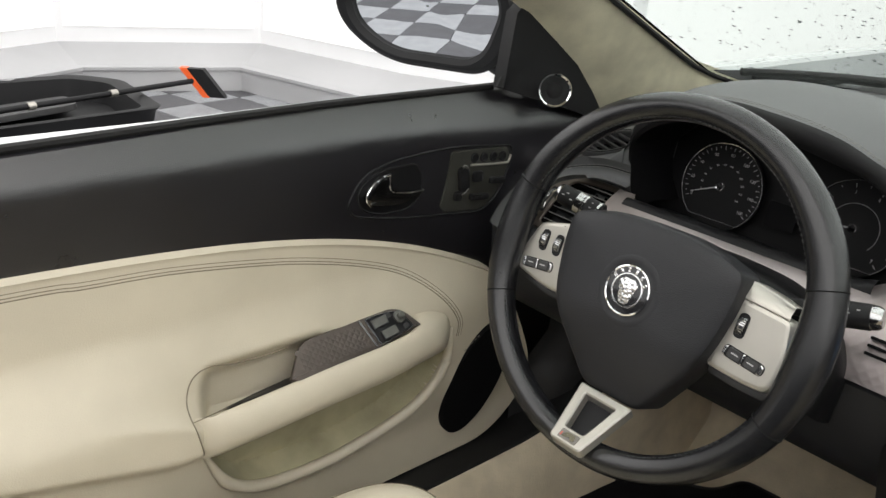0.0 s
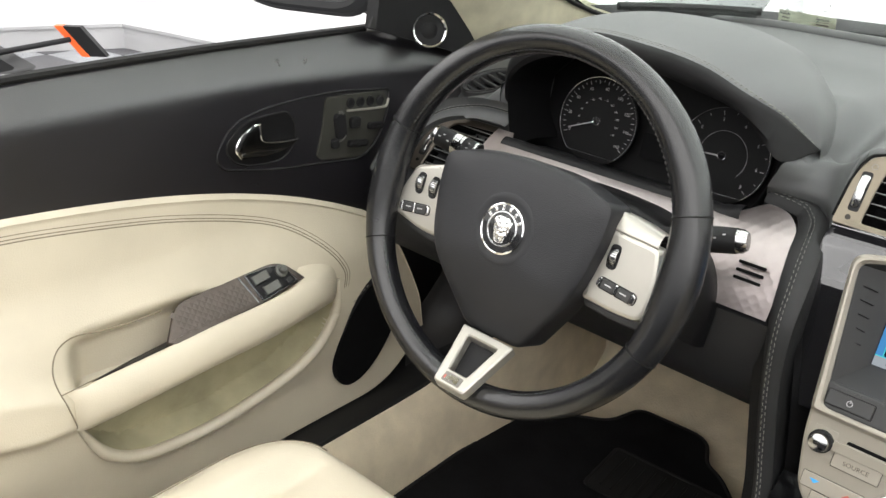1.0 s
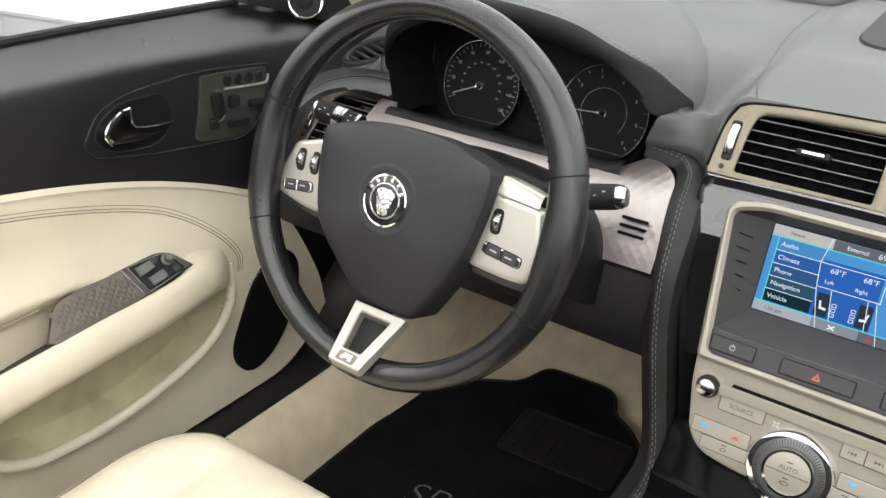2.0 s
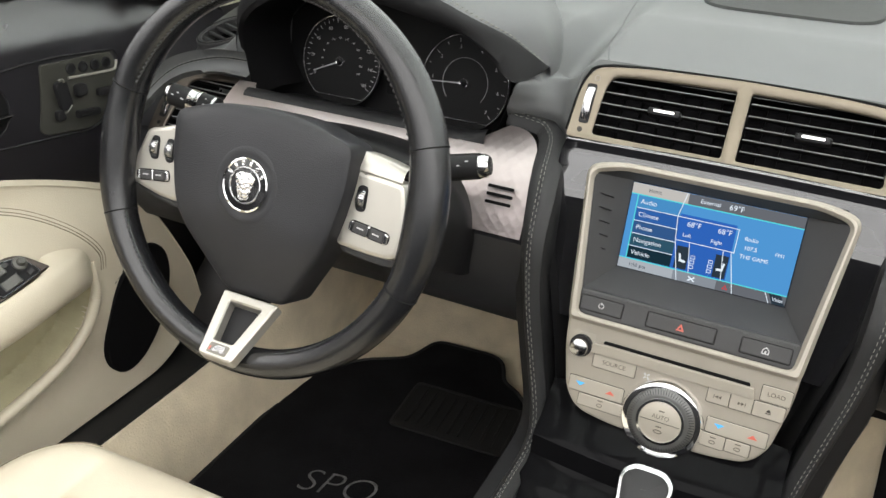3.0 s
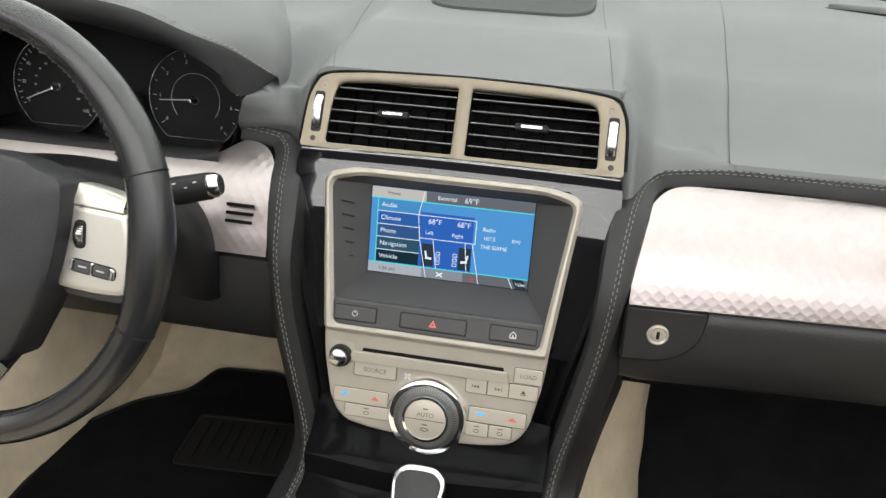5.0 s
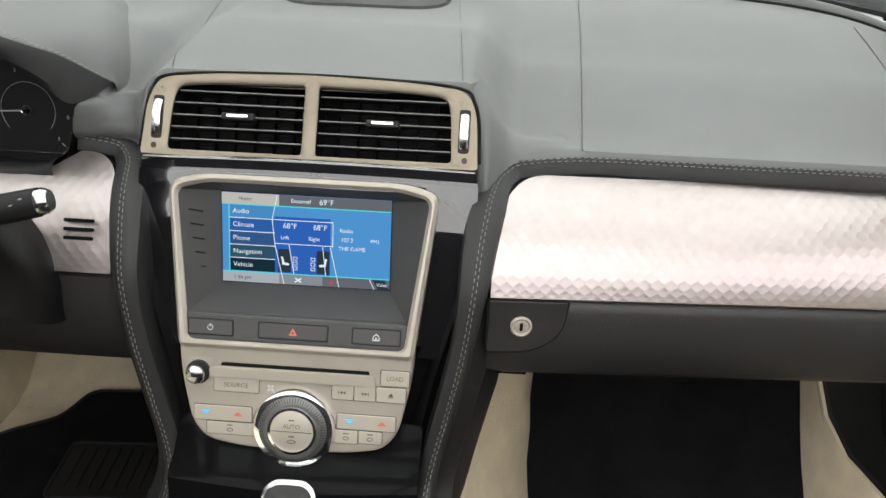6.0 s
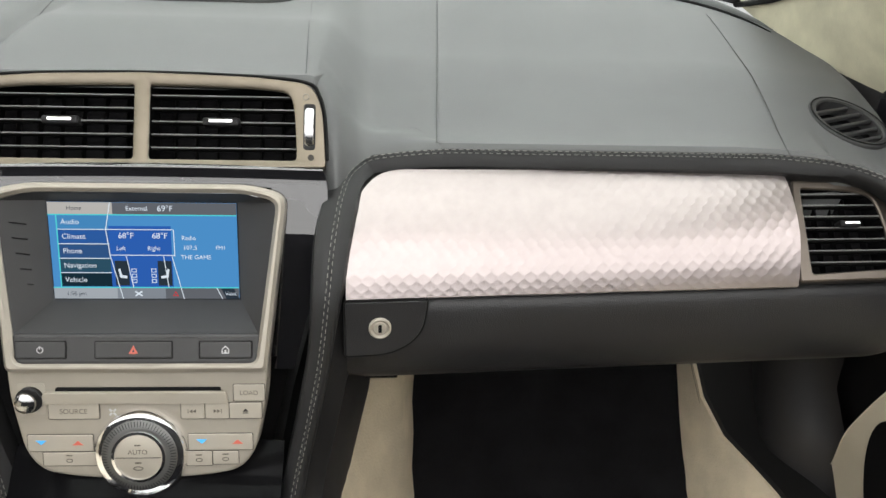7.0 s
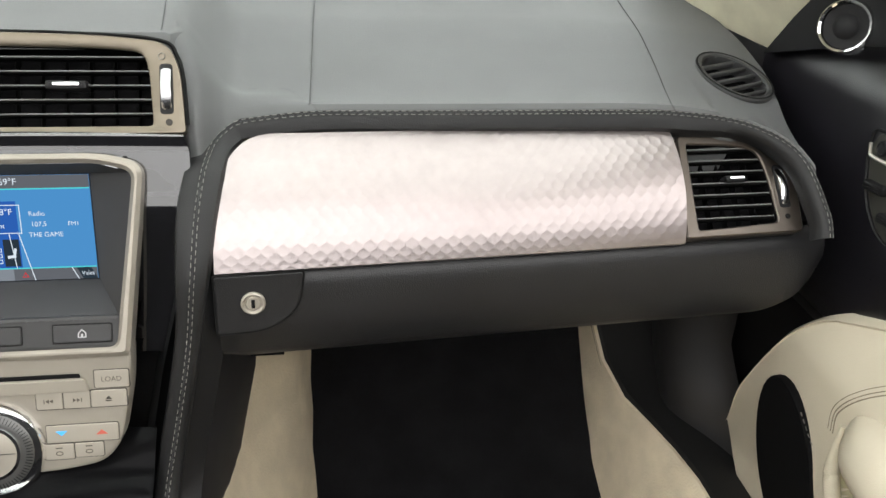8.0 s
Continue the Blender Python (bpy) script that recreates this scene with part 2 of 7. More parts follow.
def solid(name, g, mat, label, category, group="", kind="", angle=38):
    """A thing that is one mesh."""
    return tagged(new(name, mesh_of(name, g, mat, angle)), label, category, group, kind)


def part(name, g, mat, parent, label="", angle=38):
    ob = new(name, mesh_of(name, g, mat, angle) if isinstance(g, Geo) else g)
    ob.parent = parent
    if parent.type == "EMPTY":
        ob.matrix_parent_inverse = Matrix.Translation(-parent.location)
    return tagged(ob, label)


def writing(name, text, size, m, mat, parent, label="", align="CENTER", squeeze=1.0, lean=0.0, thin=0.0):
    """Flat letters at the frame m."""
    cu = bpy.data.curves.new(name, "FONT")
    cu.body, cu.size, cu.align_x, cu.align_y = text, size, align, "CENTER"
    cu.shear, cu.offset = lean, -thin
    tmp = bpy.data.objects.new(name, cu)
    me = bpy.data.meshes.new_from_object(tmp)
    bpy.data.objects.remove(tmp)
    bpy.data.curves.remove(cu)
    me.transform(m @ Matrix.Diagonal((squeeze, 1, 1, 1)))
    me.materials.clear()
    me.materials.append(mat)
    return part(name, me, mat, parent, label)


def stitches(path, length=0.0036, gap=0.0026, r=0.00032, lift=(0, 0, 0)):
    """A row of short threads along a line."""
    g = Geo()
    pts = [Vector(p) + Vector(lift) for p in path]
    run = [0.0]
    for a, b in zip(pts, pts[1:]):
        run.append(run[-1] + (b - a).length)

    def at(d):
        for i in range(len(run) - 1):
            if run[i + 1] >= d:
                return pts[i].lerp(pts[i + 1], (d - run[i]) / max(1e-9, run[i + 1] - run[i]))
        return pts[-1]
    d = 0.0
    while d + length < run[-1]:
        g.tube([at(d), at(d + length)], r, 4)
        d += length + gap
    return g


def mirrored(p, sx):
    return Vector((p[0] * sx, p[1], p[2]))

# ---- the booth round the car ----
GROUND = -0.30
TILE = 0.305
WALL_LINE = [(-5.02, 0.48), (-5.24, 0.96), (-4.92, 1.86), (-3.84, 2.11), (1.0, 4.6), (4.6, 4.2), (4.9, -4.5), (-4.6, -4.8), (-5.4, -0.9)]


def booth():
    n = len(WALL_LINE)

    def strip(z0, z1, out0, out1):
        g = Geo()
        loop0, loop1 = inset(WALL_LINE, out0), inset(WALL_LINE, out1)
        g.grid([[(x, y, z0) for x, y in loop0], [(x, y, z1) for x, y in loop1]], close_u=True)
        return g
    wall = solid("wall_north", strip(-0.055, 2.75, -0.35, -0.35), M_WALL, "white booth wall panels", "wall", kind="structure", angle=10)
    tagged(wall, "bright white booth walls all round the car", "wall", kind="structure")
    # glowing sheets added over the walls to whiten them and light the car
    glow_m = glow("added wall glow", (1.0, 0.99, 0.97), WALL_GLOW)
    dim_m = glow("dimmer added wall glow", (1.0, 0.99, 0.97), DIM_GLOW)
    loop = inset(WALL_LINE, -0.33)
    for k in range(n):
        # behind the car only an unseen bright band, for reflections in the lacquer
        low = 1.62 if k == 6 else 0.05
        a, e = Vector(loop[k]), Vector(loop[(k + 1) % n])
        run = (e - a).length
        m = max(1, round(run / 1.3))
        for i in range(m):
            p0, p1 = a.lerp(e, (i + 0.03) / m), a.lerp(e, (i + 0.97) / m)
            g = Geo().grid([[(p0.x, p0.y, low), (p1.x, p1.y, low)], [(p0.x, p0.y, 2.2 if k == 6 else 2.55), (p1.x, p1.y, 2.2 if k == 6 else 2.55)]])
            part("glow_sheet", g, dim_m if k == 7 else glow_m, wall, "glowing white sheet added over the wall")
    # unseen dark sheet, added so rear-facing surfaces reflect and receive less light
    a, e = Vector(loop[6]), Vector(loop[7])
    g = Geo().grid([[(a.x, a.y, 0.0), (e.x, e.y, 0.0)], [(a.x, a.y, 1.60), (e.x, e.y, 1.60)]])
    solid("dark_backdrop", g, material("dark backdrop grey", (0.02, 0.02, 0.021), 0.8, spec=0.1, mottle=0.1, blotch=0.4), "unseen dark sheet added behind the car to darken reflections", "wall", kind="structure")
    solid("baseboard", strip(-0.15, -0.05, -0.05, -0.35), M_BAND, "sloping light grey skirting along the booth wall", "skirting", kind="structure", angle=10)
    curb = solid("trim", strip(GROUND, -0.15, 0.0, 0.0), M_BAND, "low grey kerb round the booth floor", "kerb", kind="structure", angle=10)
    g = Geo()
    g.grid([[(x, y, -0.146) for x, y in inset(WALL_LINE, 0.012)], [(x, y, -0.146) for x, y in inset(WALL_LINE, -0.055)]], close_u=True)
    g.grid([[(x, y, -0.146) for x, y in inset(WALL_LINE, 0.012)], [(x, y, -0.165) for x, y in inset(WALL_LINE, 0.012)]], close_u=True)
    part("edge_strip", g, M_BAND, curb, "rounded grey edge strip")
    base = Geo()
    base.grid([[(-60, -60, GROUND - 0.02), (60, -60, GROUND - 0.02)], [(-60, 60, GROUND - 0.02), (60, 60, GROUND - 0.02)]])
    solid("ground", base, M_BAND, "plain grey floor under the tiles", "floor", kind="structure")
    # ceiling: glowing panels between dark rails
    rails = Geo()
    glow_c = glow("ceiling panels", (1.0, 0.985, 0.96), CEILING_GLOW)
    for i in range(-3, 4):
        for j in range(-3, 4):
            g = Geo().box((1.50, 1.43, 0.02), pose(i * 1.6, j * 1.5, 2.76), 0.002)
            solid("ceiling_light", g, glow_c, "white glowing light panel under the booth ceiling", "ceiling light", group="ceiling lights")
    rails.box((16, 16, 0.05), pose(0, 0, 2.80))
    solid("ceiling", rails, material("dark rail", (0.05, 0.05, 0.05), 0.6), "dark rails and boards above the light panels", "ceiling", kind="structure")


M_TILE = {}
for key, c in (("light", (0.36, 0.37, 0.39)), ("dark", (0.105, 0.105, 0.115))):
    m = material(f"{key} floor tile", c, 0.55, mottle=0.12, blotch=0.1)
    nt = m.node_tree
    # rows of small drain holes
    co = nt.nodes.new("ShaderNodeTexCoord").outputs["Object"]
    vor = nt.nodes.new("ShaderNodeTexVoronoi")
    vor.inputs["Scale"].default_value = 55
    vor.inputs["Randomness"].default_value = 0.0
    nt.links.new(co, vor.inputs["Vector"])
    mr = nt.nodes.new("ShaderNodeMapRange")
    mr.inputs[1].default_value, mr.inputs[2].default_value = 0.30, 0.36
    nt.links.new(vor.outputs["Distance"], mr.inputs[0])
    mix = nt.nodes.new("ShaderNodeMix")
    mix.data_type = "RGBA"
    mix.inputs[6].default_value = (*[v * 0.35 for v in c], 1)
    b = nt.nodes["Principled BSDF"]
    old = b.inputs["Base Color"].links[0].from_socket
    nt.links.new(old, mix.inputs[7])
    nt.links.new(mr.outputs[0], mix.inputs[0])
    nt.links.new(mix.outputs[2], b.inputs["Base Color"])
    M_TILE[key] = m


def tiles():
    floor = thing("floor", "light and dark grey perforated tiles in a chequer pattern", "floor", (0, 0, GROUND), kind="structure")
    shape = Geo().prism(rrect(TILE - 0.004, TILE - 0.004, 0.01, 2), Matrix.Identity(4), 0.018, 0.003)
    meshes = {k: mesh_of("tile", shape, M_TILE[k]) for k in M_TILE}
    turn = Matrix.Translation((-5.0, 1.4, 0)) @ Matrix.Rotation(radians(10), 4, "Z")
    far = {"light": Geo(), "dark": Geo()}
    for i in range(-4, 34):
        for j in range(-24, 14):
            c = turn @ V((i + 0.5) * TILE, (j + 0.5) * TILE, 0)
            if not (-6.0 < c.x < 4.6 and -4.6 < c.y < 4.0) or c.y > 2.1 + max(0.0, c.x + 4.9) * 0.30 or c.x < -5.40:
                continue
            kind = ("light", "dark")[(i + j) % 2]
            if c.x < -1.3 and -1.6 < c.y and c.y < 2.2:
                ob = new("tile", meshes[kind])
                ob.parent = floor
                ob.matrix_basis = Matrix.Translation((c.x, c.y, random.uniform(-0.0015, 0.0015))) @ Matrix.Rotation(radians(10), 4, "Z")
            else:
                far[kind].prism(rrect(TILE - 0.004, TILE - 0.004, 0.01, 1), Matrix.Translation((c.x, c.y, GROUND)) @ Matrix.Rotation(radians(10), 4, "Z"), 0.018, 0.0)
    for k in far:
        tagged(part("tiles", far[k], M_TILE[k], floor), kind="stuff")


def bin_and_brush():
    """A black tub on the floor, with a long-handled brush laid across it."""
    tub = thing("tub", "black plastic tub standing on the floor tiles", "tub", (-5.0, 0.55, GROUND))
    m = pose(-4.52, 0.30, GROUND, 0, 0, 0)
    g = Geo()
    rows = []
    for k, z, r in ((0.96, 0.0, 0.06), (1.0, 0.13, 0.08), (1.03, 0.15, 0.08), (1.0, 0.155, 0.08), (0.90, 0.145, 0.07), (0.86, 0.03, 0.06)):
        rows.append([(x, y, z) for x, y in rpoly([(-0.50 * k, -0.75 * k, r), (0.58 * k, -0.75 * k, r), (0.40 * k, 0.66 * k, r), (-0.30 * k, 0.72 * k, r), (-0.52 * k, 0.55 * k, r)])])
    g.grid(rows, close_u=True, m=m, cap=True)
    part("body", g, M_BLACK, tub)
    g = Geo().prism(rpoly([(-0.2, -0.3, 0.05), (0.2, -0.3, 0.05), (0.16, 0.25, 0.08), (-0.2, 0.3, 0.08)]), m @ pose(-0.05, 0.1, 0.10, 4, -6), 0.03, 0.005)
    part("inner_tray", g, M_PLASTIC, tub, "dark grey tray lying in the tub")
    brush = thing("brush", "long-handled brush with orange head and black bristles", "brush", (-4.5, 0.8, GROUND))
    a, b = V(-4.15, 0.05, -0.115), V(-4.52, 1.33, -0.12)
    part("handle", Geo().tube([a, a.lerp(b, 0.5), b], 0.015, 10), M_BLACK, brush, "black handle")
    for k in (0.25, 0.60):
        q = a.lerp(b, k)
        part("clamp", Geo().tube([q - (b - a) * 0.015, q + (b - a) * 0.015], 0.020, 10), M_SILVER, brush, "grey clamp ring")
    axis = V(0.678 * 0.62, 0.735 * 0.62, -0.78)
    def slanted(o, along, across, thick):
        """A block whose sides lean: three edge directions from its middle."""
        g = Geo()
        c = [o + along * i + across * j + thick * k for i, j, k in ((-1, -1, -1), (1, -1, -1), (1, 1, -1), (-1, 1, -1), (-1, -1, 1), (1, -1, 1), (1, 1, 1), (-1, 1, 1))]
        return g.add(c, [(0, 3, 2, 1), (4, 5, 6, 7), (0, 1, 5, 4), (1, 2, 6, 5), (2, 3, 7, 6), (3, 0, 4, 7)])
    level, depth = V(0.678, 0.735, 0.0), V(-0.735, 0.678, 0.0)
    head = V(-4.535, 1.36, -0.13)
    part("head", slanted(head, axis * 0.105, level * 0.020, depth * 0.03), M_ORANGE, brush, "orange brush head")
    part("bristles", slanted(head + level * 0.068, axis * 0.102, level * 0.046, depth * 0.025), M_BLACK, brush, "black bristle block")


# ---- dash ----
def dash_z(x, y):
    a = abs(x)
    z = 0.632 + 0.030 * smooth((y - 0.05) / 0.18) + 0.030 * smooth((y - 0.15) / 0.30) + 0.006 * smooth((y - 0.4) / 0.3)
    z -= 0.016 * smooth((a - 0.50) / 0.24)
    z += 0.058 * (1 - smooth((a - 0.134) / 0.052)) * (1 - 0.72 * smooth((y - 0.07) / 0.30))
    z -= 0.050 * smooth((a - 0.675) / 0.06) ** 2
    if x < 0:
        # the swelling that carries the instrument hood
        z += 0.043 * smooth((x + 0.62) / 0.08) * (1 - smooth((x + 0.215) / 0.055)) * (1 - smooth((y - 0.10) / 0.30))
    return z


def glass_foot(x):
    """How far ahead the windscreen meets the dash."""
    a = min(1.06, abs(x) / 0.66)
    return 0.69 - 0.10 * a * a - 0.19 * a ** 6


def pad_end(a):
    """Front edge of the pad near the doors: how far ahead, how high."""
    a = max(0.60, a * (1 - 0.024 * smooth((a - 0.58) / 0.12)) - 0.007)
    rows = [(0.60, 0.052, 0.622), (0.62, 0.048, 0.620), (0.64, 0.038, 0.614), (0.66, 0.022, 0.604), (0.675, 0.000, 0.585), (0.690, -0.022, 0.558), (0.704, -0.036, 0.540)]
    for (p, y0, z0), (q, y1, z1) in zip(rows, rows[1:]):
        if a <= q:
            t = (a - p) / (q - p)
            return y0 + (y1 - y0) * t, z0 + (z1 - z0) * t
    return rows[-1][1:]


def dash_front(x):
    a = abs(x)
    y = 0.060 - 0.008 * smooth((a - 0.56) / 0.05)
    if a > 0.60:
        y = pad_end(a)[0]
    if x > 0:
        y += 0.030 * smooth((x - 0.139) / 0.008) * (1 - smooth((x - 0.222) / 0.025))
    if x < -0.2:
        y = 0.060 + 0.090 * smooth((x + 0.556) / 0.022) * (1 - smooth((x + 0.228) / 0.022))
    return y


def demister_plane(sx):
    """Lies on the skin of the pad, out towards the door."""
    x, y, h = sx * 0.650, 0.136, 0.004
    return plane(V(x, y, dash_z(x, y) + 0.0012), V(2 * h, 0, dash_z(x + h, y) - dash_z(x - h, y)), V(0, 2 * h, dash_z(x, y + h) - dash_z(x, y - h)))


def dashboard():
    dash = thing("dashboard", "dark grey leather dashboard with pale stitching", "dashboard", (0, 0.2, 0.45))
    g = Geo()
    rows = []
    nx, ny = 300, 120
    for i in range(nx + 1):
        x = -0.692 + 1.384 * i / nx
        y0, y1 = dash_front(x), glass_foot(x)
        drop = 0.08 - 0.068 * (1 - smooth((abs(x) - 0.128) / 0.008)) - 0.062 * smooth((abs(x) - 0.60) / 0.03)
        xf = x * (1 - 0.024 * smooth((abs(x) - 0.58) / 0.12))
        sink = max(0.0, dash_z(x, y0) - pad_end(abs(x))[1]) if abs(x) > 0.60 else 0.0
        zf = dash_z(x, y0) - sink
        row = [(xf, y0 + 0.008, zf - drop), (xf, y0 - 0.001, zf - 0.012), (xf, y0 + 0.001, zf - 0.004)]
        for j in range(ny + 1):
            y = y0 + (y1 - y0) * (j / ny) ** 1.25
            row.append((x * (1 - 0.024 * smooth((abs(x) - 0.58) / 0.12) * (1 - smooth((y - 0.06) / 0.10))), y + 0.005, dash_z(x, y) - sink * (1 - smooth((y - y0) / 0.09))))
        row += [(x, y1 + 0.012, 0.55)]
        rows.append(row)
    g.grid(rows)
    # openings for the demister vents
    inv = [demister_plane(sx).inverted() for sx in (1, -1)]

    def open_at(face):
        c = sum((Vector(g.p[k]) for k in face), Vector()) / len(face)
        for sx, m in zip((1, -1), inv):
            q = m @ c
            a = radians(106 * sx)
            u, v = q.x * math.cos(a) + q.y * math.sin(a), -q.x * math.sin(a) + q.y * math.cos(a)
            if abs(q.z) < 0.02 and (u / 0.0390) ** 2 + (v / 0.0300) ** 2 < 1:
                return True
        return False
    g.f = [face for face in g.f if not open_at(face)]
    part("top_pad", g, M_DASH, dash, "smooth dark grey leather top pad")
    # hollow between the instruments and the centre vents
    cols = [[(-0.199, 0.080, 0.662), (-0.2085, 0.040, 0.6615), (-0.213, 0.0370, 0.651), (-0.2185, 0.042, 0.640), (-0.223, 0.050, 0.628), (-0.228, 0.075, 0.606)],
            [(-0.192, 0.096, dash_z(-0.192, 0.092) + 0.001), (-0.197, 0.060, 0.660), (-0.200, 0.0505, 0.650), (-0.203, 0.0515, 0.640), (-0.206, 0.055, 0.628), (-0.210, 0.075, 0.606)],
            [(-0.182, 0.106, dash_z(-0.182, 0.102) + 0.001), (-0.184, 0.076, 0.661), (-0.185, 0.0625, 0.651), (-0.186, 0.0575, 0.640), (-0.188, 0.058, 0.628), (-0.190, 0.075, 0.606)],
            [(-0.169, 0.100, dash_z(-0.169, 0.096) + 0.001), (-0.168, 0.072, 0.664), (-0.167, 0.0595, 0.653), (-0.166, 0.055, 0.640), (-0.166, 0.055, 0.628), (-0.166, 0.070, 0.606)],
            [(-0.157, 0.088, dash_z(-0.157, 0.084) + 0.001), (-0.155, 0.060, 0.672), (-0.154, 0.046, 0.660), (-0.153, 0.040, 0.645), (-0.153, 0.036, 0.630), (-0.153, 0.036, 0.612)],
            [(-0.148, 0.080, dash_z(-0.148, 0.076) + 0.001), (-0.1485, 0.056, 0.680), (-0.1485, 0.045, 0.662), (-0.1485, 0.037, 0.645), (-0.1485, 0.031, 0.630), (-0.1485, 0.026, 0.612)],
            [(-0.140, 0.080, dash_z(-0.140, 0.076)), (-0.142, 0.066, 0.682), (-0.143, 0.058, 0.662), (-0.143, 0.050, 0.645), (-0.143, 0.044, 0.630), (-0.143, 0.040, 0.612)]]
    fine = [curve(c, 24) for c in cols]
    part("dash_cheek", Geo().grid([curve([c[k] for c in fine], 36) for k in range(len(fine[0]))]), M_DASH, dash, "dark grey leather hollow beside the instruments")
    # leather that rolls down beside the centre vents to the passenger's rail
    cols = []
    for x, ye, ze in ((0.1400, 0.046, 0.640), (0.1470, 0.026, 0.607), (0.1520, 0.021, 0.604), (0.1585, 0.019, 0.603), (0.1660, 0.034, 0.609), (0.1750, 0.047, 0.6145), (0.1880, 0.0535, 0.6185), (0.2080, 0.0560, 0.6220), (0.2300, 0.0570, 0.6235), (0.2500, 0.0575, 0.6240)):
        w = smooth((x - 0.185) / 0.06)
        a, b, e = V(x, 0.112, dash_z(x, 0.107) + 0.0006 - 0.0012 * w), V(x, 0.092, dash_z(x, 0.087) + 0.0006 - 0.0010 * w), V(x, ye, ze)
        k = (b - e).length
        c, d = b.lerp(e, 0.33) + V(0, -0.10 * k, 0.14 * k), b.lerp(e, 0.68) + V(0, -0.09 * k, 0.12 * k)
        cols.append([a, b, c.lerp(V(x, 0.078, dash_z(x, 0.073) - 0.0004), w), d.lerp(V(x, 0.066, dash_z(x, 0.061) - 0.0005), w), e])
    fine = [curve(c, 28) for c in cols]
    part("dash_cheek", Geo().grid([curve([c[k] for c in fine], 48) for k in range(len(fine[0]))]), M_DASH, dash, "dark grey leather beside the centre vents")
    # seams that cross the pad
    for x0, y0, x1, y1 in ((0.242, 0.064, 0.264, 0.56), (0.556, 0.056, 0.588, 0.40), (0.131, 0.070, 0.108, 0.42), (-0.130, 0.070, -0.108, 0.62)):
        g = Geo()
        pts = [(x0 + (x1 - x0) * t / 30, y0 + (y1 - y0) * t / 30) for t in range(31)]
        if x0 > 0.5:
            pts = [(q.x, q.y) for q in curve([(0.5555, 0.053, 0), (0.562, 0.09, 0), (0.570, 0.15, 0), (0.577, 0.24, 0), (0.582, 0.31, 0), (0.588, 0.40, 0)], 60)]
        if x0 < 0:
            pts = [(q.x, q.y) for q in curve([(-0.129, 0.066, 0), (-0.139, 0.10, 0), (-0.152, 0.15, 0), (-0.169, 0.25, 0), (-0.183, 0.37, 0), (-0.190, 0.56, 0)], 60)]
        g.tube([(x, y, dash_z(x, y) + (0.0003 if 0.2 < x < 0.3 and y < 0.115 else -0.0001)) for x, y in pts], 0.00045, 5)
        part("seam", g, M_PLASTIC, dash)
    # the box behind the fascia, dark
    for x0, x1, dy in ((-0.655, -0.565, 0.035), (-0.215, -0.15, 0.0), (0.15, 0.552, 0.0), (0.552, 0.655, 0.035)):
        g = Geo().grid([[(x0, 0.075 + dy, 0.612), (x1, 0.075 + dy, 0.612)], [(x0, 0.03 + dy, 0.50), (x1, 0.03 + dy, 0.50)], [(x0, 0.10, 0.42), (x1, 0.10, 0.42)], [(x0, 0.45, 0.42), (x1, 0.45, 0.42)]])
        part("carrier", g, M_BLACK, dash)
    # lip of leather at the driver's outer end of the dash
    line = curve([(-0.55, 0.050, 0.620), (-0.60, 0.048, 0.617), (-0.645, 0.024, 0.602), (-0.670, -0.014, 0.565), (-0.674, -0.040, 0.53)], 70)
    g = Geo().sweep(line, [(-0.012, -0.014), (-0.011, -0.002), (-0.006, 0.003), (0.0, 0.004), (0.008, 0.002), (0.013, -0.003), (0.015, -0.014)],
                    lambda t: (0, 0.5, 0.85) if t < 0.3 else (-0.75, 0.3, 0.5))
    part("fascia_lip", g, M_DASH, dash, "rolled charcoal leather lip")
    part("seam", Geo().tube([q + V(0, 0.0013, 0.0087) for q in line], 0.0006, 5), M_GROOVE, dash)
    for k in (0.0, 0.0030):
        tagged(part("stitching", stitches([q + V(0.0, 0.0006 + k * 0.5, 0.0074 + k * 0.85) for q in line]), M_THREAD, dash, "pale grey double stitching"), kind="stuff")
    # oval demister vents let into both ends
    for sx in (1, -1):
        m = demister_plane(sx)
        spin = radians(106 * sx)

        def oval(ra, rb):
            return [(x * math.cos(spin) - y * math.sin(spin), x * math.sin(spin) + y * math.cos(spin)) for x, y in circle(ra, 48, rb)]
        v = part("demister_vent", Geo().ring(oval(0.0445, 0.0360), oval(0.0368, 0.0288), m, 0.012, 0.0015, 0.004), M_PLASTIC, dash, "oval dark grey vent body")
        part("groove", Geo().tube([m @ V(x, y, -0.0004) for x, y in oval(0.0424, 0.0341)], 0.0011, 5, True), M_GROOVE, v)
        part("cavity", Geo().prism(oval(0.0376, 0.0296), m @ pose(0, 0, -0.022), 0.004), M_VOID, v)
        part("throat", Geo().grid([[(x, y, -0.003) for x, y in oval(0.0372, 0.0291)], [(x, y, -0.023) for x, y in oval(0.0372, 0.0291)]], close_u=True, m=m), M_VOID, v)
        loop = oval(0.0374, 0.0293)
        lean = math.tan(radians(24 * sx))
        for k in range(-2, 3):
            y = k * 0.0142 - 0.002
            near = [x for x, yy in loop if abs(yy - lean * x - y) < 0.0030]
            if near:
                x0, x1 = min(near), max(near)
                part("slat", Geo().box(((x1 - x0) / math.cos(radians(24)) + 0.001, 0.0040, 0.0040), m @ pose((x0 + x1) / 2, y + lean * (x0 + x1) / 2, -0.0050, 10, 0, 24 * sx), 0.0015), M_PLASTIC, v)
    for sx in (1, -1):
        part("carrier", Geo().box((0.085, 0.010, 0.26), pose(sx * 0.168, 0.088, 0.50)), M_VOID, dash)
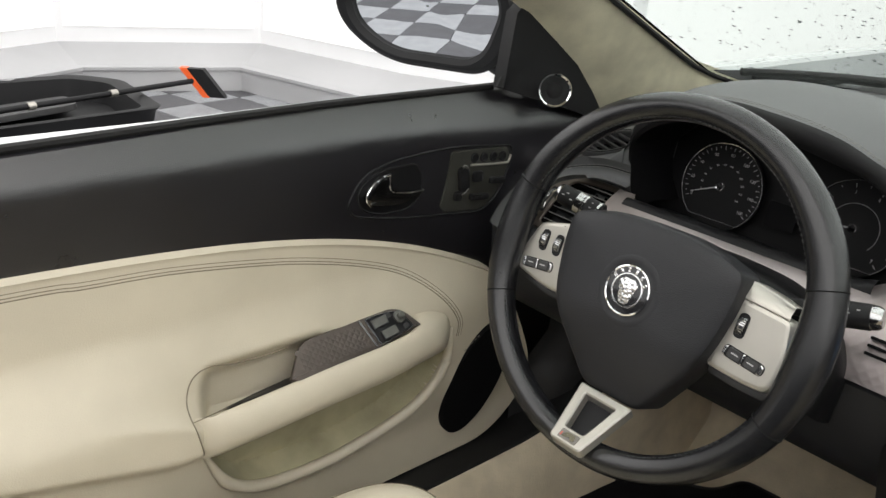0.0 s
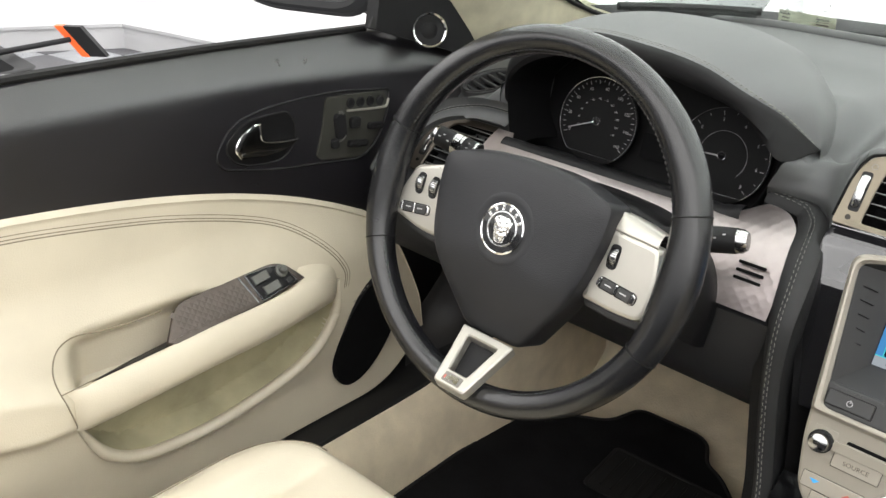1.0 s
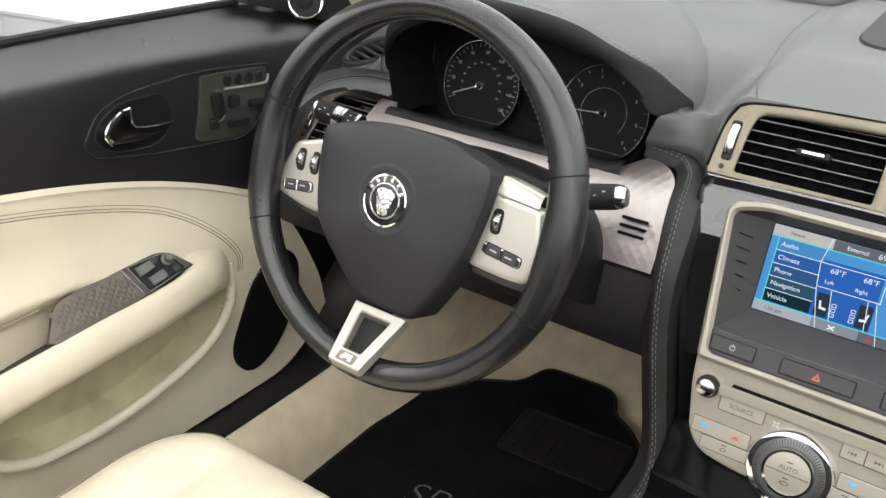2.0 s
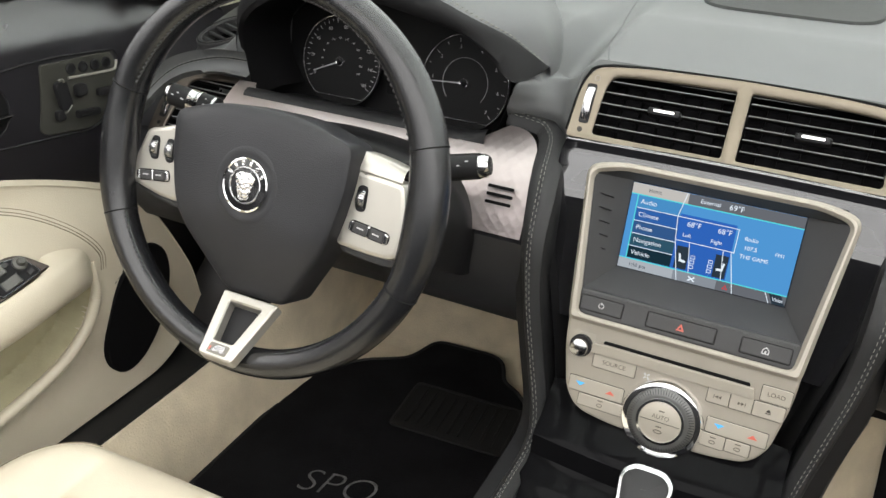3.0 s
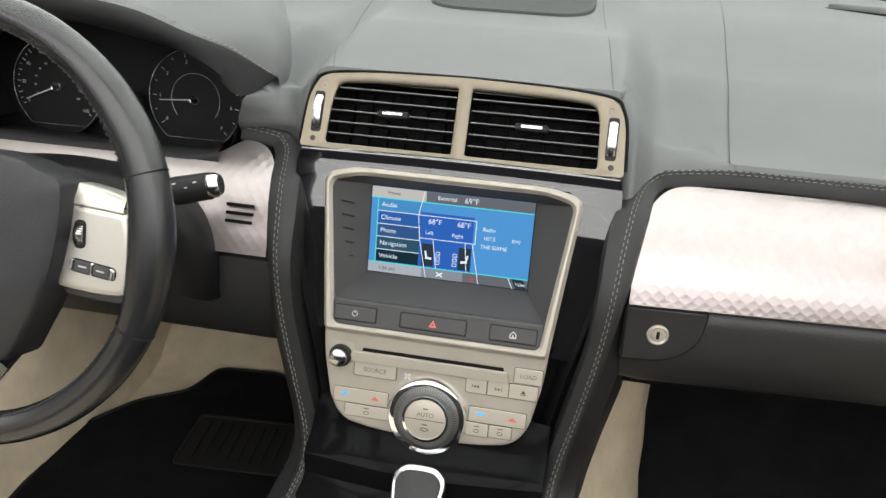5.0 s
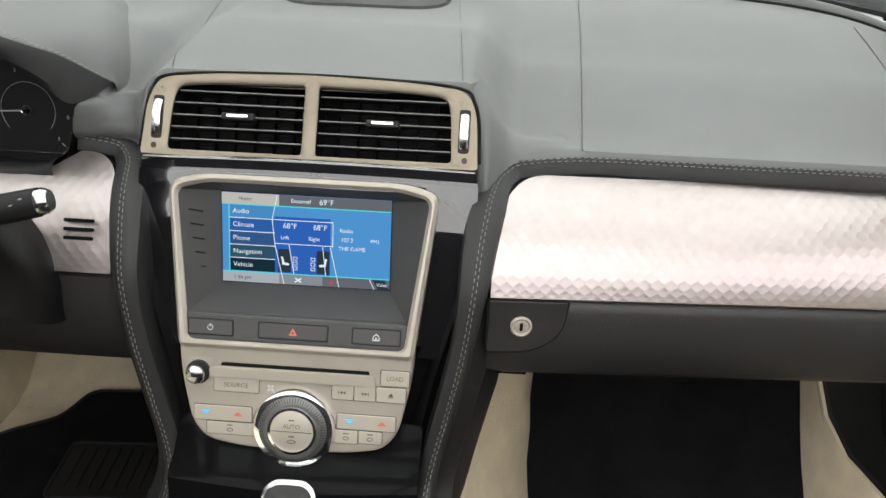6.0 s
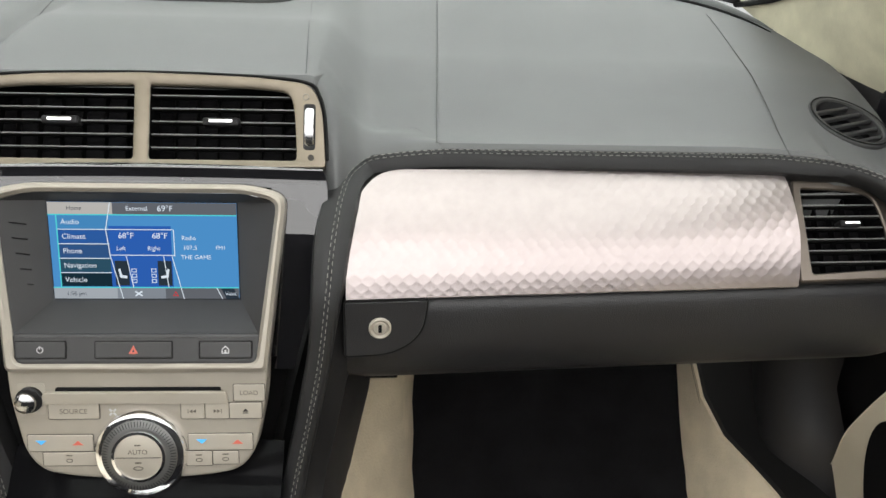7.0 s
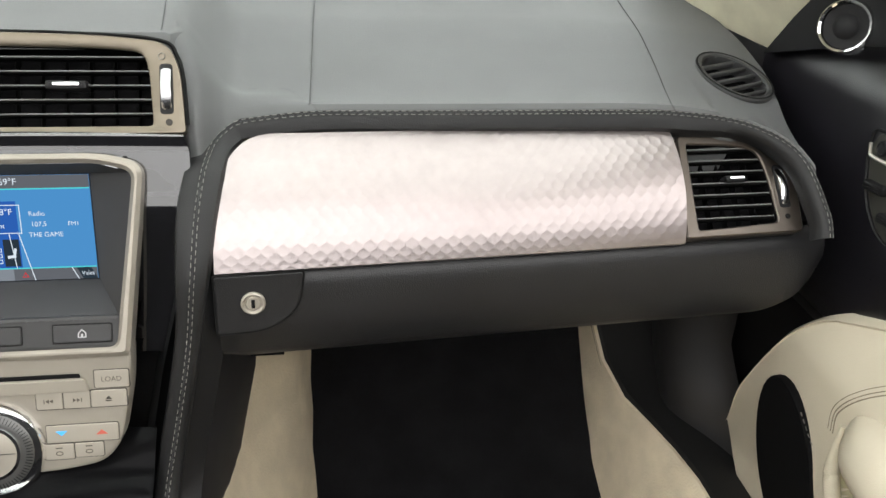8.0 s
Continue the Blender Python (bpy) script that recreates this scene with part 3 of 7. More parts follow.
    # raised ledge along the foot of the windscreen
    ledge = [V(x, 0.604 - 0.02 * smooth((-0.42 - x) / 0.15), dash_z(x, 0.60) - 0.001) for x in [-0.56 + 0.46 * i / 40 for i in range(41)]]
    part("demister_ledge", Geo().tube(ledge, 0.0105, 14), M_DASH, dash, "rolled grey ledge at the foot of the windscreen")
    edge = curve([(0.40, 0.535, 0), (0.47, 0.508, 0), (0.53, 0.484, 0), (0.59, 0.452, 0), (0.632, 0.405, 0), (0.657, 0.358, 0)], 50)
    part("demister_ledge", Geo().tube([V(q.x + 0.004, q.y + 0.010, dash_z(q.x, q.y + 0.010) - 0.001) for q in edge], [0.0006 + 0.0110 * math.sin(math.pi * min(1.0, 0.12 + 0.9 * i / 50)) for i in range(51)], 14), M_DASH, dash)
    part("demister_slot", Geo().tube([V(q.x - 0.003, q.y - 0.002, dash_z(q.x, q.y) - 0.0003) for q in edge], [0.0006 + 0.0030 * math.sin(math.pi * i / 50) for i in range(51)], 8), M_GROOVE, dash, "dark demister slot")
    # speaker grille on the middle of the top
    g = Geo()
    rows = []
    for k in range(2):
        rows.append([(x, y + 0.44, dash_z(x, y + 0.44) + 0.003 - 0.006 * k) for x, y in (rrect(0.20, 0.23, 0.05, 6) if not k else rrect(0.206, 0.236, 0.05, 6))])
    g.grid(rows[::-1], close_u=True)
    g.add(rows[0], [tuple(range(len(rows[0])))])
    part("speaker_grille", g, material("grille cloth", (0.035, 0.037, 0.036), 0.8, grain=0.6, size=0.002), dash, "flat dark grey speaker grille")
    return dash


PITCH = 0.0112


def diamond(u, v, pitch):
    """Engine turning: round scoops in staggered rows, meeting in sharp ridges."""
    step = pitch * 0.62
    row = round(v / step)
    best = 9.0
    for k in (row - 1, row, row + 1):
        off = 0.5 * pitch * (k % 2)
        du = (u - off) / pitch - round((u - off) / pitch)
        dv = (v - k * step) / pitch
        best = min(best, du * du + dv * dv)
    return min(1.0, best * 4.0)


PANEL_PROFILE = [(-0.0365, 0.533), (-0.0265, 0.553), (-0.0080, 0.5775), (0.0185, 0.5985), (0.050, 0.613)]


def fascia_point(s):
    """Across the fascia from its lower edge to its upper: y and z."""
    c = curve([(0, y, z) for y, z in PANEL_PROFILE], 60)
    q = c[max(0, min(60, int(s * 60 + 0.5)))]
    return q.y, q.z


def recede(x, s):
    """The fascia falls away towards the door."""
    return (0.024 * (1 - s) + 0.008 * s) * max(0.0, (x - 0.167) / 0.39)


def passenger_fascia(dash):
    fas = thing("fascia_panel", "silver engine-turned metal fascia panel above the glovebox", "trim panel", (0.36, -0.03, 0.535))
    rows = []
    prof = curve([(0, y, z) for y, z in PANEL_PROFILE], 190)
    nu = 560
    for i in range(nu + 1):
        x = 0.1665 + 0.3895 * i / nu
        row = []
        for j, q in enumerate(prof):
            s = j / 190
            # the upper inner corner is rounded
            xx = x
            if s > 0.45:
                k = (s - 0.45) / 0.55
                left = 0.1665 + 0.05 * (1 - math.sqrt(max(0.0, 1 - k * k)))
                xx = left + (0.5560 - 0.004 * (s - 0.45) - left) * i / nu
            d = (0.00021 + 0.00010 * smooth(s / 0.45)) * diamond(x, s * 0.115, PITCH)
            row.append((xx, q.y + recede(x, s) - d * 0.7, q.z + d * 0.7))
        rows.append(row)
    g = Geo().grid(rows)
    back = [[(p[0], p[1] + 0.004, p[2] - 0.004) for p in r] for r in (rows[0], rows[-1])]
    g.grid([rows[0], back[0]])
    g.grid([rows[-1], back[1]])
    for j in (0, -1):
        g.grid([[r[j] for r in rows], [(r[j][0], r[j][1] + 0.005, r[j][2] - 0.004) for r in rows]])
    part("panel", g, M_ALU, fas, angle=60)
    return fas


def end_vent(sx, name_label):
    """The air vent at the outer end of the dash."""
    v = thing("side_air_vent", name_label, "air vent", (sx * 0.61, 0.0, 0.57), group="dash end vents")
    up = V(0, 0.070, 0.070).normalized()
    m = plane(V(sx * 0.607, 0.023, 0.572), (1, 0.04 * sx, 0), up)
    f = sx
    outer = [(-0.0515, -0.048, 0.003), (0.060, -0.046, 0.006), (0.063, 0.000, 0.01), (0.050, 0.030, 0.022), (0.012, 0.046, 0.03), (-0.043, 0.047, 0.003)]
    inner = [(-0.039, -0.041, 0.003), (0.038, -0.037, 0.006), (0.036, 0.010, 0.01), (0.030, 0.032, 0.010), (0.005, 0.037, 0.02), (-0.036, 0.039, 0.003)]
    o, i = rpoly([(f * a, b, r) for a, b, r in (outer if f > 0 else outer[::-1])]), rpoly([(f * a, b, r) for a, b, r in (inner if f > 0 else inner[::-1])])
    part("frame", Geo().ring(o, i, m, 0.003, 0.0012, 0.0), M_BRONZE_SHADED, v, "bronze satin frame, coloured darker for its weaker light")
    part("duct", Geo().grid([[(x, y, -0.0028) for x, y in inset(i, -0.0004)], [(x, y, -0.032) for x, y in inset(i, -0.0004)]], close_u=True, m=m), M_VOID, v)
    part("frame_side", Geo().grid([[(x, y, -0.0028) for x, y in inset(o, 0.0002)], [(x, y, -0.012) for x, y in inset(o, 0.0002)]], close_u=True, m=m), M_BRONZE_SHADED, v)
    part("cavity", Geo().prism(inset(i, -0.004), m @ pose(0, 0, -0.030), 0.004), M_VOID, v)
    part("duct_shell", Geo().grid([[(x, y, -0.0032) for x, y in inset(i, -0.0030)], [(x, y, -0.034) for x, y in inset(i, -0.0030)]], close_u=True, m=m), M_VOID, v)
    for k in range(7):
        y = -0.031 + k * 0.0107
        x0, x1 = -0.037, 0.036 - 0.008 * smooth((y - 0.01) / 0.03)
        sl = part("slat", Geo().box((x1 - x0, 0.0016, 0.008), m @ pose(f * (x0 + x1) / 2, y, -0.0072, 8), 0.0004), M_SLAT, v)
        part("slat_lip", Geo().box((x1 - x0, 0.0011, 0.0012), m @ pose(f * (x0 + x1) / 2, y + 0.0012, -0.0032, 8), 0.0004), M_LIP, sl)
    for k in range(5):
        part("vane", Geo().box((0.0015, 0.072, 0.010), m @ pose(f * (-0.028 + k * 0.0145), 0, -0.026), 0.0003), M_VOID, v)
    tab = part("tab", Geo().box((0.020, 0.006, 0.010), m @ pose(f * 0.004, 0.005, -0.003), 0.002), M_BLACK, v)
    part("tab_inlay", Geo().box((0.014, 0.0022, 0.001), m @ pose(f * 0.005, 0.005, 0.0025), 0.0004), M_CHROME, tab, "chrome inlay")
    part("wheel_slot", Geo().prism(rrect(0.0105, 0.0400, 0.003), m @ pose(f * 0.047, -0.004, 0.0006), 0.003, 0.0005), M_BLACK, v)
    part("thumb_wheel", Geo().turn([(0.0001, -0.0036), (0.0285, -0.0036), (0.0292, -0.0020), (0.0292, 0.0020), (0.0285, 0.0036), (0.0001, 0.0036)], m @ pose(f * 0.047, -0.004, -0.0235, 0, 90, 0), 56), M_CHROME, v, "ribbed chrome thumb wheel")
    part("dot", Geo().turn([(0.0024, 0.0), (0.0024, 0.0005), (0.0, 0.0005)], m @ pose(f * 0.047, -0.032, 0.0), 14), M_GROOVE, v)
    return v


def glovebox():
    gb = thing("glovebox", "closed dark grey leather-grained glovebox with lock", "glovebox", (0.42, 0.0, 0.44))
    rows = []
    for i in range(121):
        x = 0.166 + 0.532 * i / 120
        e = max(0.0, (x - 0.640) / 0.058)
        e = 1 - math.sqrt(max(0.0, 1 - min(1.0, e) ** 2.6))
        l = 1 - smooth((x - 0.166) / 0.02)
        zb = 0.446 + 0.050 * e
        yb = -0.028 + 0.024 * (x - 0.166) / 0.39 + 0.004 * e + 0.004 * l
        rows.append([(x, yb + 0.012, 0.5315 + 0.002 * e), (x, yb + 0.004, 0.5310 + 0.002 * e), (x, yb - 0.001, 0.5295), (x, yb - 0.0055, 0.5255), (x, yb - 0.0082, 0.519), (x, yb - 0.0092, 0.510), (x, yb - 0.010, 0.49 + 0.02 * e),
                     (x, yb - 0.006, zb + 0.012), (x, yb + 0.006, zb), (x, yb + 0.06, zb - 0.004), (x, 0.30, 0.40)])
    g = Geo().grid(rows)
    g.add(rows[0], [tuple(range(11))])
    g.add(rows[-1], [tuple(range(11))])
    part("door", g, M_GLOVE, gb)
    m = plane(V(0.199, -0.0366, 0.506), (1, 0.0615, 0), (0, 0.08, 1))
    out = rpoly([(-0.033, -0.024, 0.002), (0.006, -0.023, 0.02), (0.030, -0.006, 0.018), (0.034, 0.025, 0.002), (-0.033, 0.025, 0.002)])
    part("gap", Geo().prism(inset(out, -0.0018), m @ pose(0, 0, 0.0014), 0.01, 0.0), M_GROOVE, gb)
    lp = part("lock_plate", Geo().prism(out, m @ pose(0, 0, 0.0026), 0.01, 0.0007), M_GLOVE, gb, "dark lock plate", angle=25)
    lm = m @ pose(-0.005, 0.002, 0.0026)
    part("lock_ring", Geo().turn([(0.0094, 0.0), (0.0094, 0.002), (0.0082, 0.003), (0.0066, 0.0012), (0.0058, 0.0012), (0.0050, 0.0022), (0.0, 0.0022)], lm, 32), M_CHAMPAGNE2, lp, "champagne metal lock barrel")
    part("keyhole", Geo().prism(rrect(0.0028, 0.0072, 0.001), lm @ pose(0, 0, 0.0026), 0.001), M_VOID, lp)
    return gb


def crest(sx):
    lip = [(0.676, -0.034, 0.546), (0.675, -0.019, 0.566), (0.660, 0.017, 0.6025), (0.62, 0.044, 0.6195), (0.555, 0.0535, 0.6265), (0.48, 0.0550, 0.6275), (0.40, 0.0555, 0.6275), (0.32, 0.0560, 0.6275)]
    pts = [(0.258, 0.0570, 0.6275), (0.222, 0.0565, 0.6255), (0.187, 0.054, 0.6215), (0.176, 0.047, 0.6175), (0.168, 0.035, 0.613), (0.163, 0.015, 0.606), (0.160, -0.002, 0.597), (0.156, -0.025, 0.574), (0.152, -0.048, 0.535), (0.145, -0.057, 0.480),
           (0.133, -0.064, 0.420), (0.122, -0.072, 0.370), (0.118, -0.090, 0.345), (0.120, -0.14, 0.334), (0.125, -0.30, 0.325), (0.130, -0.62, 0.325)]
    return [mirrored(p, sx) for p in curve(lip + pts if sx > 0 else pts[1:], 260 if sx > 0 else 140)]


def console_side(sx):
    c = thing("console_side", "charcoal leather console rail with twin pale stitching", "console", (sx * 0.14, -0.05, 0.1), group="console rails")
    line = crest(sx)

    def bend(q):
        return smooth((0.196 - abs(q.x)) / 0.034)

    def side(t):
        q = line[int(t * (len(line) - 1) + 0.5)]
        down = V(0, -0.65 * sx, -0.75 * sx)
        return down.lerp(V(-1, 0, 0), smooth((q.x - 0.62) / 0.045)) if q.x > 0.5 else down.lerp(V(1, 0, 0), bend(q))

    def prof(t):
        k = bend(line[int(t * (len(line) - 1) + 0.5)])
        low = smooth((0.60 - line[int(t * (len(line) - 1) + 0.5)].z) / 0.12) if line[int(t * (len(line) - 1) + 0.5)].x < 0.5 else 0.0
        wi, wo = 0.0145 - 0.0062 * low - 0.0055 * smooth((line[int(t * (len(line) - 1) + 0.5)].x - 0.57) / 0.06), 0.006 + (0.012 - 0.006 * low) * k
        d = 0.018 + 0.027 * k
        p = [(-wo * 0.95, -d), (-wo, -0.014), (-wo * 0.85, -0.005), (-wo * 0.4, -0.0008), (0.0, -0.0004), (wi * 0.4, -0.0008), (wi * 0.85, -0.0045), (wi, -0.011), (wi, -d)]
        return [(a * sx, b) for a, b in p]
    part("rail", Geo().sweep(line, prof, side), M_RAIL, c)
    inner = [q for q in line if q.z < 0.616 and abs(q.x) < 0.173]
    part("rail_core", Geo().grid([[q + V(sx * 0.024, 0.030, -0.012) for q in inner], [q + V(sx * 0.006, 0.012, -0.012) for q in inner], [q + V(-sx * 0.010, 0.030, -0.016) for q in inner], [q + V(-sx * 0.045, 0.056, -0.03) for q in inner], [q + V(-sx * 0.080, 0.07, -0.03) for q in inner]]), M_MATT, c, "charcoal leather beside the stack")
    n = len(line)
    across = []
    for i, q in enumerate(line):
        t = (line[min(i + 1, n - 1)] - line[max(i - 1, 0)]).normalized()
        s = side(i / (n - 1))
        across.append((s - t * s.dot(t)).normalized())
    for k in (-0.0017, 0.0013):
        tagged(part("stitching", stitches([q + s * k + V(0, -0.0002, 0.0001) for q, s in zip(line, across)]), M_THREAD, c, "pale grey double stitching"), kind="stuff")
    part("seam", Geo().tube([q - s * 0.0002 + V(0, 0.0001, -0.0001) for q, s in zip(line, across)], 0.0005, 5), M_LEATHER, c)
    # plain outer cheek that runs ahead under the dash
    rows = []
    for z, xf, yf, xb in ((0.56, 0.172, 0.010, 0.19), (0.45, 0.156, -0.020, 0.19), (0.348, 0.136, -0.050, 0.181), (0.26, 0.136, -0.06, 0.163), (0.17, 0.140, -0.06, 0.146), (0.03, 0.150, -0.06, 0.146)):
        rows.append([(sx * (xf + (xb - xf) * k / 6), yf + (0.10 - yf) * k / 6, z) for k in range(7)] + [(sx * (xb - 0.02), 0.102, z)])
    part("outer_cheek", Geo().grid(rows), M_LEATHER, c)
    # padded inner cheek beside the stack
    g = Geo()
    rows = []
    for z, x, y in ((0.60, 0.150, 0.02), (0.52, 0.140, -0.012), (0.45, 0.121, -0.030), (0.38, 0.106, -0.045), (0.33, 0.100, -0.075)):
        rows.append([(sx * x, y - 0.012, z), (sx * (x - 0.006), y + 0.01, z), (sx * (x - 0.012), y + 0.06, z), (sx * (x - 0.03), y + 0.10, z)])
    g.grid(rows)
    part("inner_cheek", g, M_MATT, c)
    return c


# ---- centre stack ----
VENT_M = plane(V(0, 0.037, 0.6575), (1, 0, 0), (0, 0.516, 0.856))
BEZEL_M = plane(V(0, -0.0308, 0.5505), (1, 0, 0), (0, 0.428, 0.904))
CTRL_M = plane(V(0, -0.0705, 0.440), (1, 0, 0), (0, 0.297, 0.955))


def centre_vents():
    v = thing("centre_air_vents", "twin dash air vents in a champagne satin frame", "air vent", (0, 0.02, 0.62))
    m = VENT_M
    g = Geo()
    for f in (1, -1):
        outer = [(0, -0.0375, 0.0), (0.149, -0.0365, 0.003), (0.146, 0.012, 0.03), (0.137, 0.033, 0.018), (0.09, 0.0385, 0.03), (0, 0.0405, 0.0)]
        inner = [(0.0062, -0.0310, 0.003), (0.1255, -0.0310, 0.004), (0.1235, 0.008, 0.02), (0.120, 0.0255, 0.012), (0.09, 0.0285, 0.03), (0.0062, 0.0300, 0.003)]
        o = rpoly([(f * a, b, r) for a, b, r in (outer if f > 0 else outer[::-1])])
        i = rpoly([(f * a, b, r) for a, b, r in (inner if f > 0 else inner[::-1])])
        rows = [[(x, y, -0.010) for x, y in o], [(x, y, -0.001) for x, y in o], [(x * 0.9985, y * 0.985, 0) for x, y in o], [(x, y, 0) for x, y in inset(i, -0.0016)],
                [(x, y, -0.0012) for x, y in i], [(x, y, -0.0030) for x, y in i]]
        for r in rows:
            for k, q in enumerate(r):
                if abs(q[0]) < 0.0005:
                    r[k] = (0.0, q[1], q[2])
        g.grid(rows, close_u=True, m=m)
        duct = inset(i, -0.0004)
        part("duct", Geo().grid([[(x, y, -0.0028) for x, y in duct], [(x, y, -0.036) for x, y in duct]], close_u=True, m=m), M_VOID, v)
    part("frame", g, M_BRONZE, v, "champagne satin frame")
    # black tube drawn as the shadow line where frame meets leather
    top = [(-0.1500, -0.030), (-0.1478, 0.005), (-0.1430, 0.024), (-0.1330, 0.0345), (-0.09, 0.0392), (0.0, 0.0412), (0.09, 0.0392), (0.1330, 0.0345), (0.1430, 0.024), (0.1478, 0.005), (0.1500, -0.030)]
    part("shadow_line", Geo().tube([m @ q for q in curve([(x, y, -0.0030) for x, y in top], 80)], 0.0016, 6), M_GROOVE, v, "dark line for the shadow gap round the frame")
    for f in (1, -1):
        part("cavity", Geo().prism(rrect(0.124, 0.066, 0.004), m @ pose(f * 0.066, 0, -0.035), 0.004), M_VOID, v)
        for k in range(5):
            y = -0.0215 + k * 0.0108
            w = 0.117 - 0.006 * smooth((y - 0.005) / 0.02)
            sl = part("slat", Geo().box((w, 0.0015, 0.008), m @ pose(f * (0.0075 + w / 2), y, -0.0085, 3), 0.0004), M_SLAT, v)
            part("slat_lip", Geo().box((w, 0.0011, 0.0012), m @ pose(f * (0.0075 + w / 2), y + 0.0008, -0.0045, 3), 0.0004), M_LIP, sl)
        for k in range(6):
            part("vane", Geo().box((0.0015, 0.058, 0.010), m @ pose(f * (0.020 + 0.018 * k), 0, -0.031), 0.0003), M_SLAT, v)
        tab = part("tab", Geo().box((0.030, 0.0068, 0.012), m @ pose(f * 0.064, 0.0003, -0.004), 0.0022), M_BLACK, v)
        part("tab_inlay", Geo().box((0.019, 0.0026, 0.001), m @ pose(f * 0.064, 0.0005, 0.0025), 0.0005), M_CHROME, tab, "bright chrome inlay")
        part("wheel_slot", Geo().prism(rrect(0.0098, 0.0385, 0.003), m @ pose(f * 0.1355, -0.003, 0.0006), 0.003, 0.0004), M_BLACK, v)
        part("thumb_wheel", Geo().turn([(0.0001, -0.0036), (0.0285, -0.0036), (0.0292, -0.0018), (0.0292, 0.0018), (0.0285, 0.0036), (0.0001, 0.0036)], m @ pose(f * 0.1355, -0.003, -0.0240, 0, 90, 0), 56), M_DKCHROME, v, "ribbed chrome thumb wheel")
        part("closed_dot", Geo().turn([(0.0026, 0.0), (0.0026, 0.0005), (0.0, 0.0005)], m @ pose(f * 0.137, -0.0285, 0.0), 14), M_GAP, v)
        part("open_mark", Geo().ring(circle(0.0028, 14), circle(0.0021, 14), m @ pose(f * 0.1325, 0.022, 0.0006), 0.0006), M_GREYPRINT, v)
    return v


def gloss_panel():
    """The piano black band behind the screen surround."""
    p = thing("gloss_panel", "piano black lacquered panel round the screen", "trim panel", (0, -0.02, 0.5))
    g = Geo()
    rows = []
    shape = curve([(0.1455, 0.0235, 0.6266), (0.1465, 0.0185, 0.6256), (0.1480, 0.0172, 0.6215), (0.1500, 0.0150, 0.6140), (0.1505, 0.0098, 0.6010), (0.1495, 0.0040, 0.5870), (0.1475, -0.0020, 0.5705), (0.1445, -0.0066, 0.5500), (0.1410, -0.0108, 0.5300), (0.134, -0.0180, 0.50), (0.122, -0.0286, 0.46)], 60)
    for q in shape:
        row = []
        for i in range(41):
            x = q.x * (i / 20 - 1)
            row.append((x, q.y - 0.0026 * (1 - (x / 0.15) ** 2) * smooth((q.z - 0.585) / 0.02), q.z + 0.003 * (0.6 - (x / 0.15) ** 2)))
        rows.append(row)
    g.grid(rows)
    # nothing behind the screen tray

    def covered(face):
        c = sum((Vector(g.p[k]) for k in face), Vector()) / len(face)
        return c.z < 0.6105 and abs(c.x) < 0.104
    g.f = [face for face in g.f if not covered(face)]
    part("panel", g, M_GLOSS, p)
    for f in (1, -1):
        part("side_pad", Geo().prism(rrect(0.05, 0.055, 0.012), plane(V(f * 0.128, 0.004, 0.470), (1, 0, 0), (0, 0.3, 0.95)), 0.03, 0.010), M_BLACK, p, "padded leather cheek below the panel")
    return p


SCREEN_W, SCREEN_H = 0.1515, 0.0815
SCREEN_M = plane(V(-0.0760, -0.0084, 0.5175), (1, 0, 0), (0, 0.0195, 0.079))


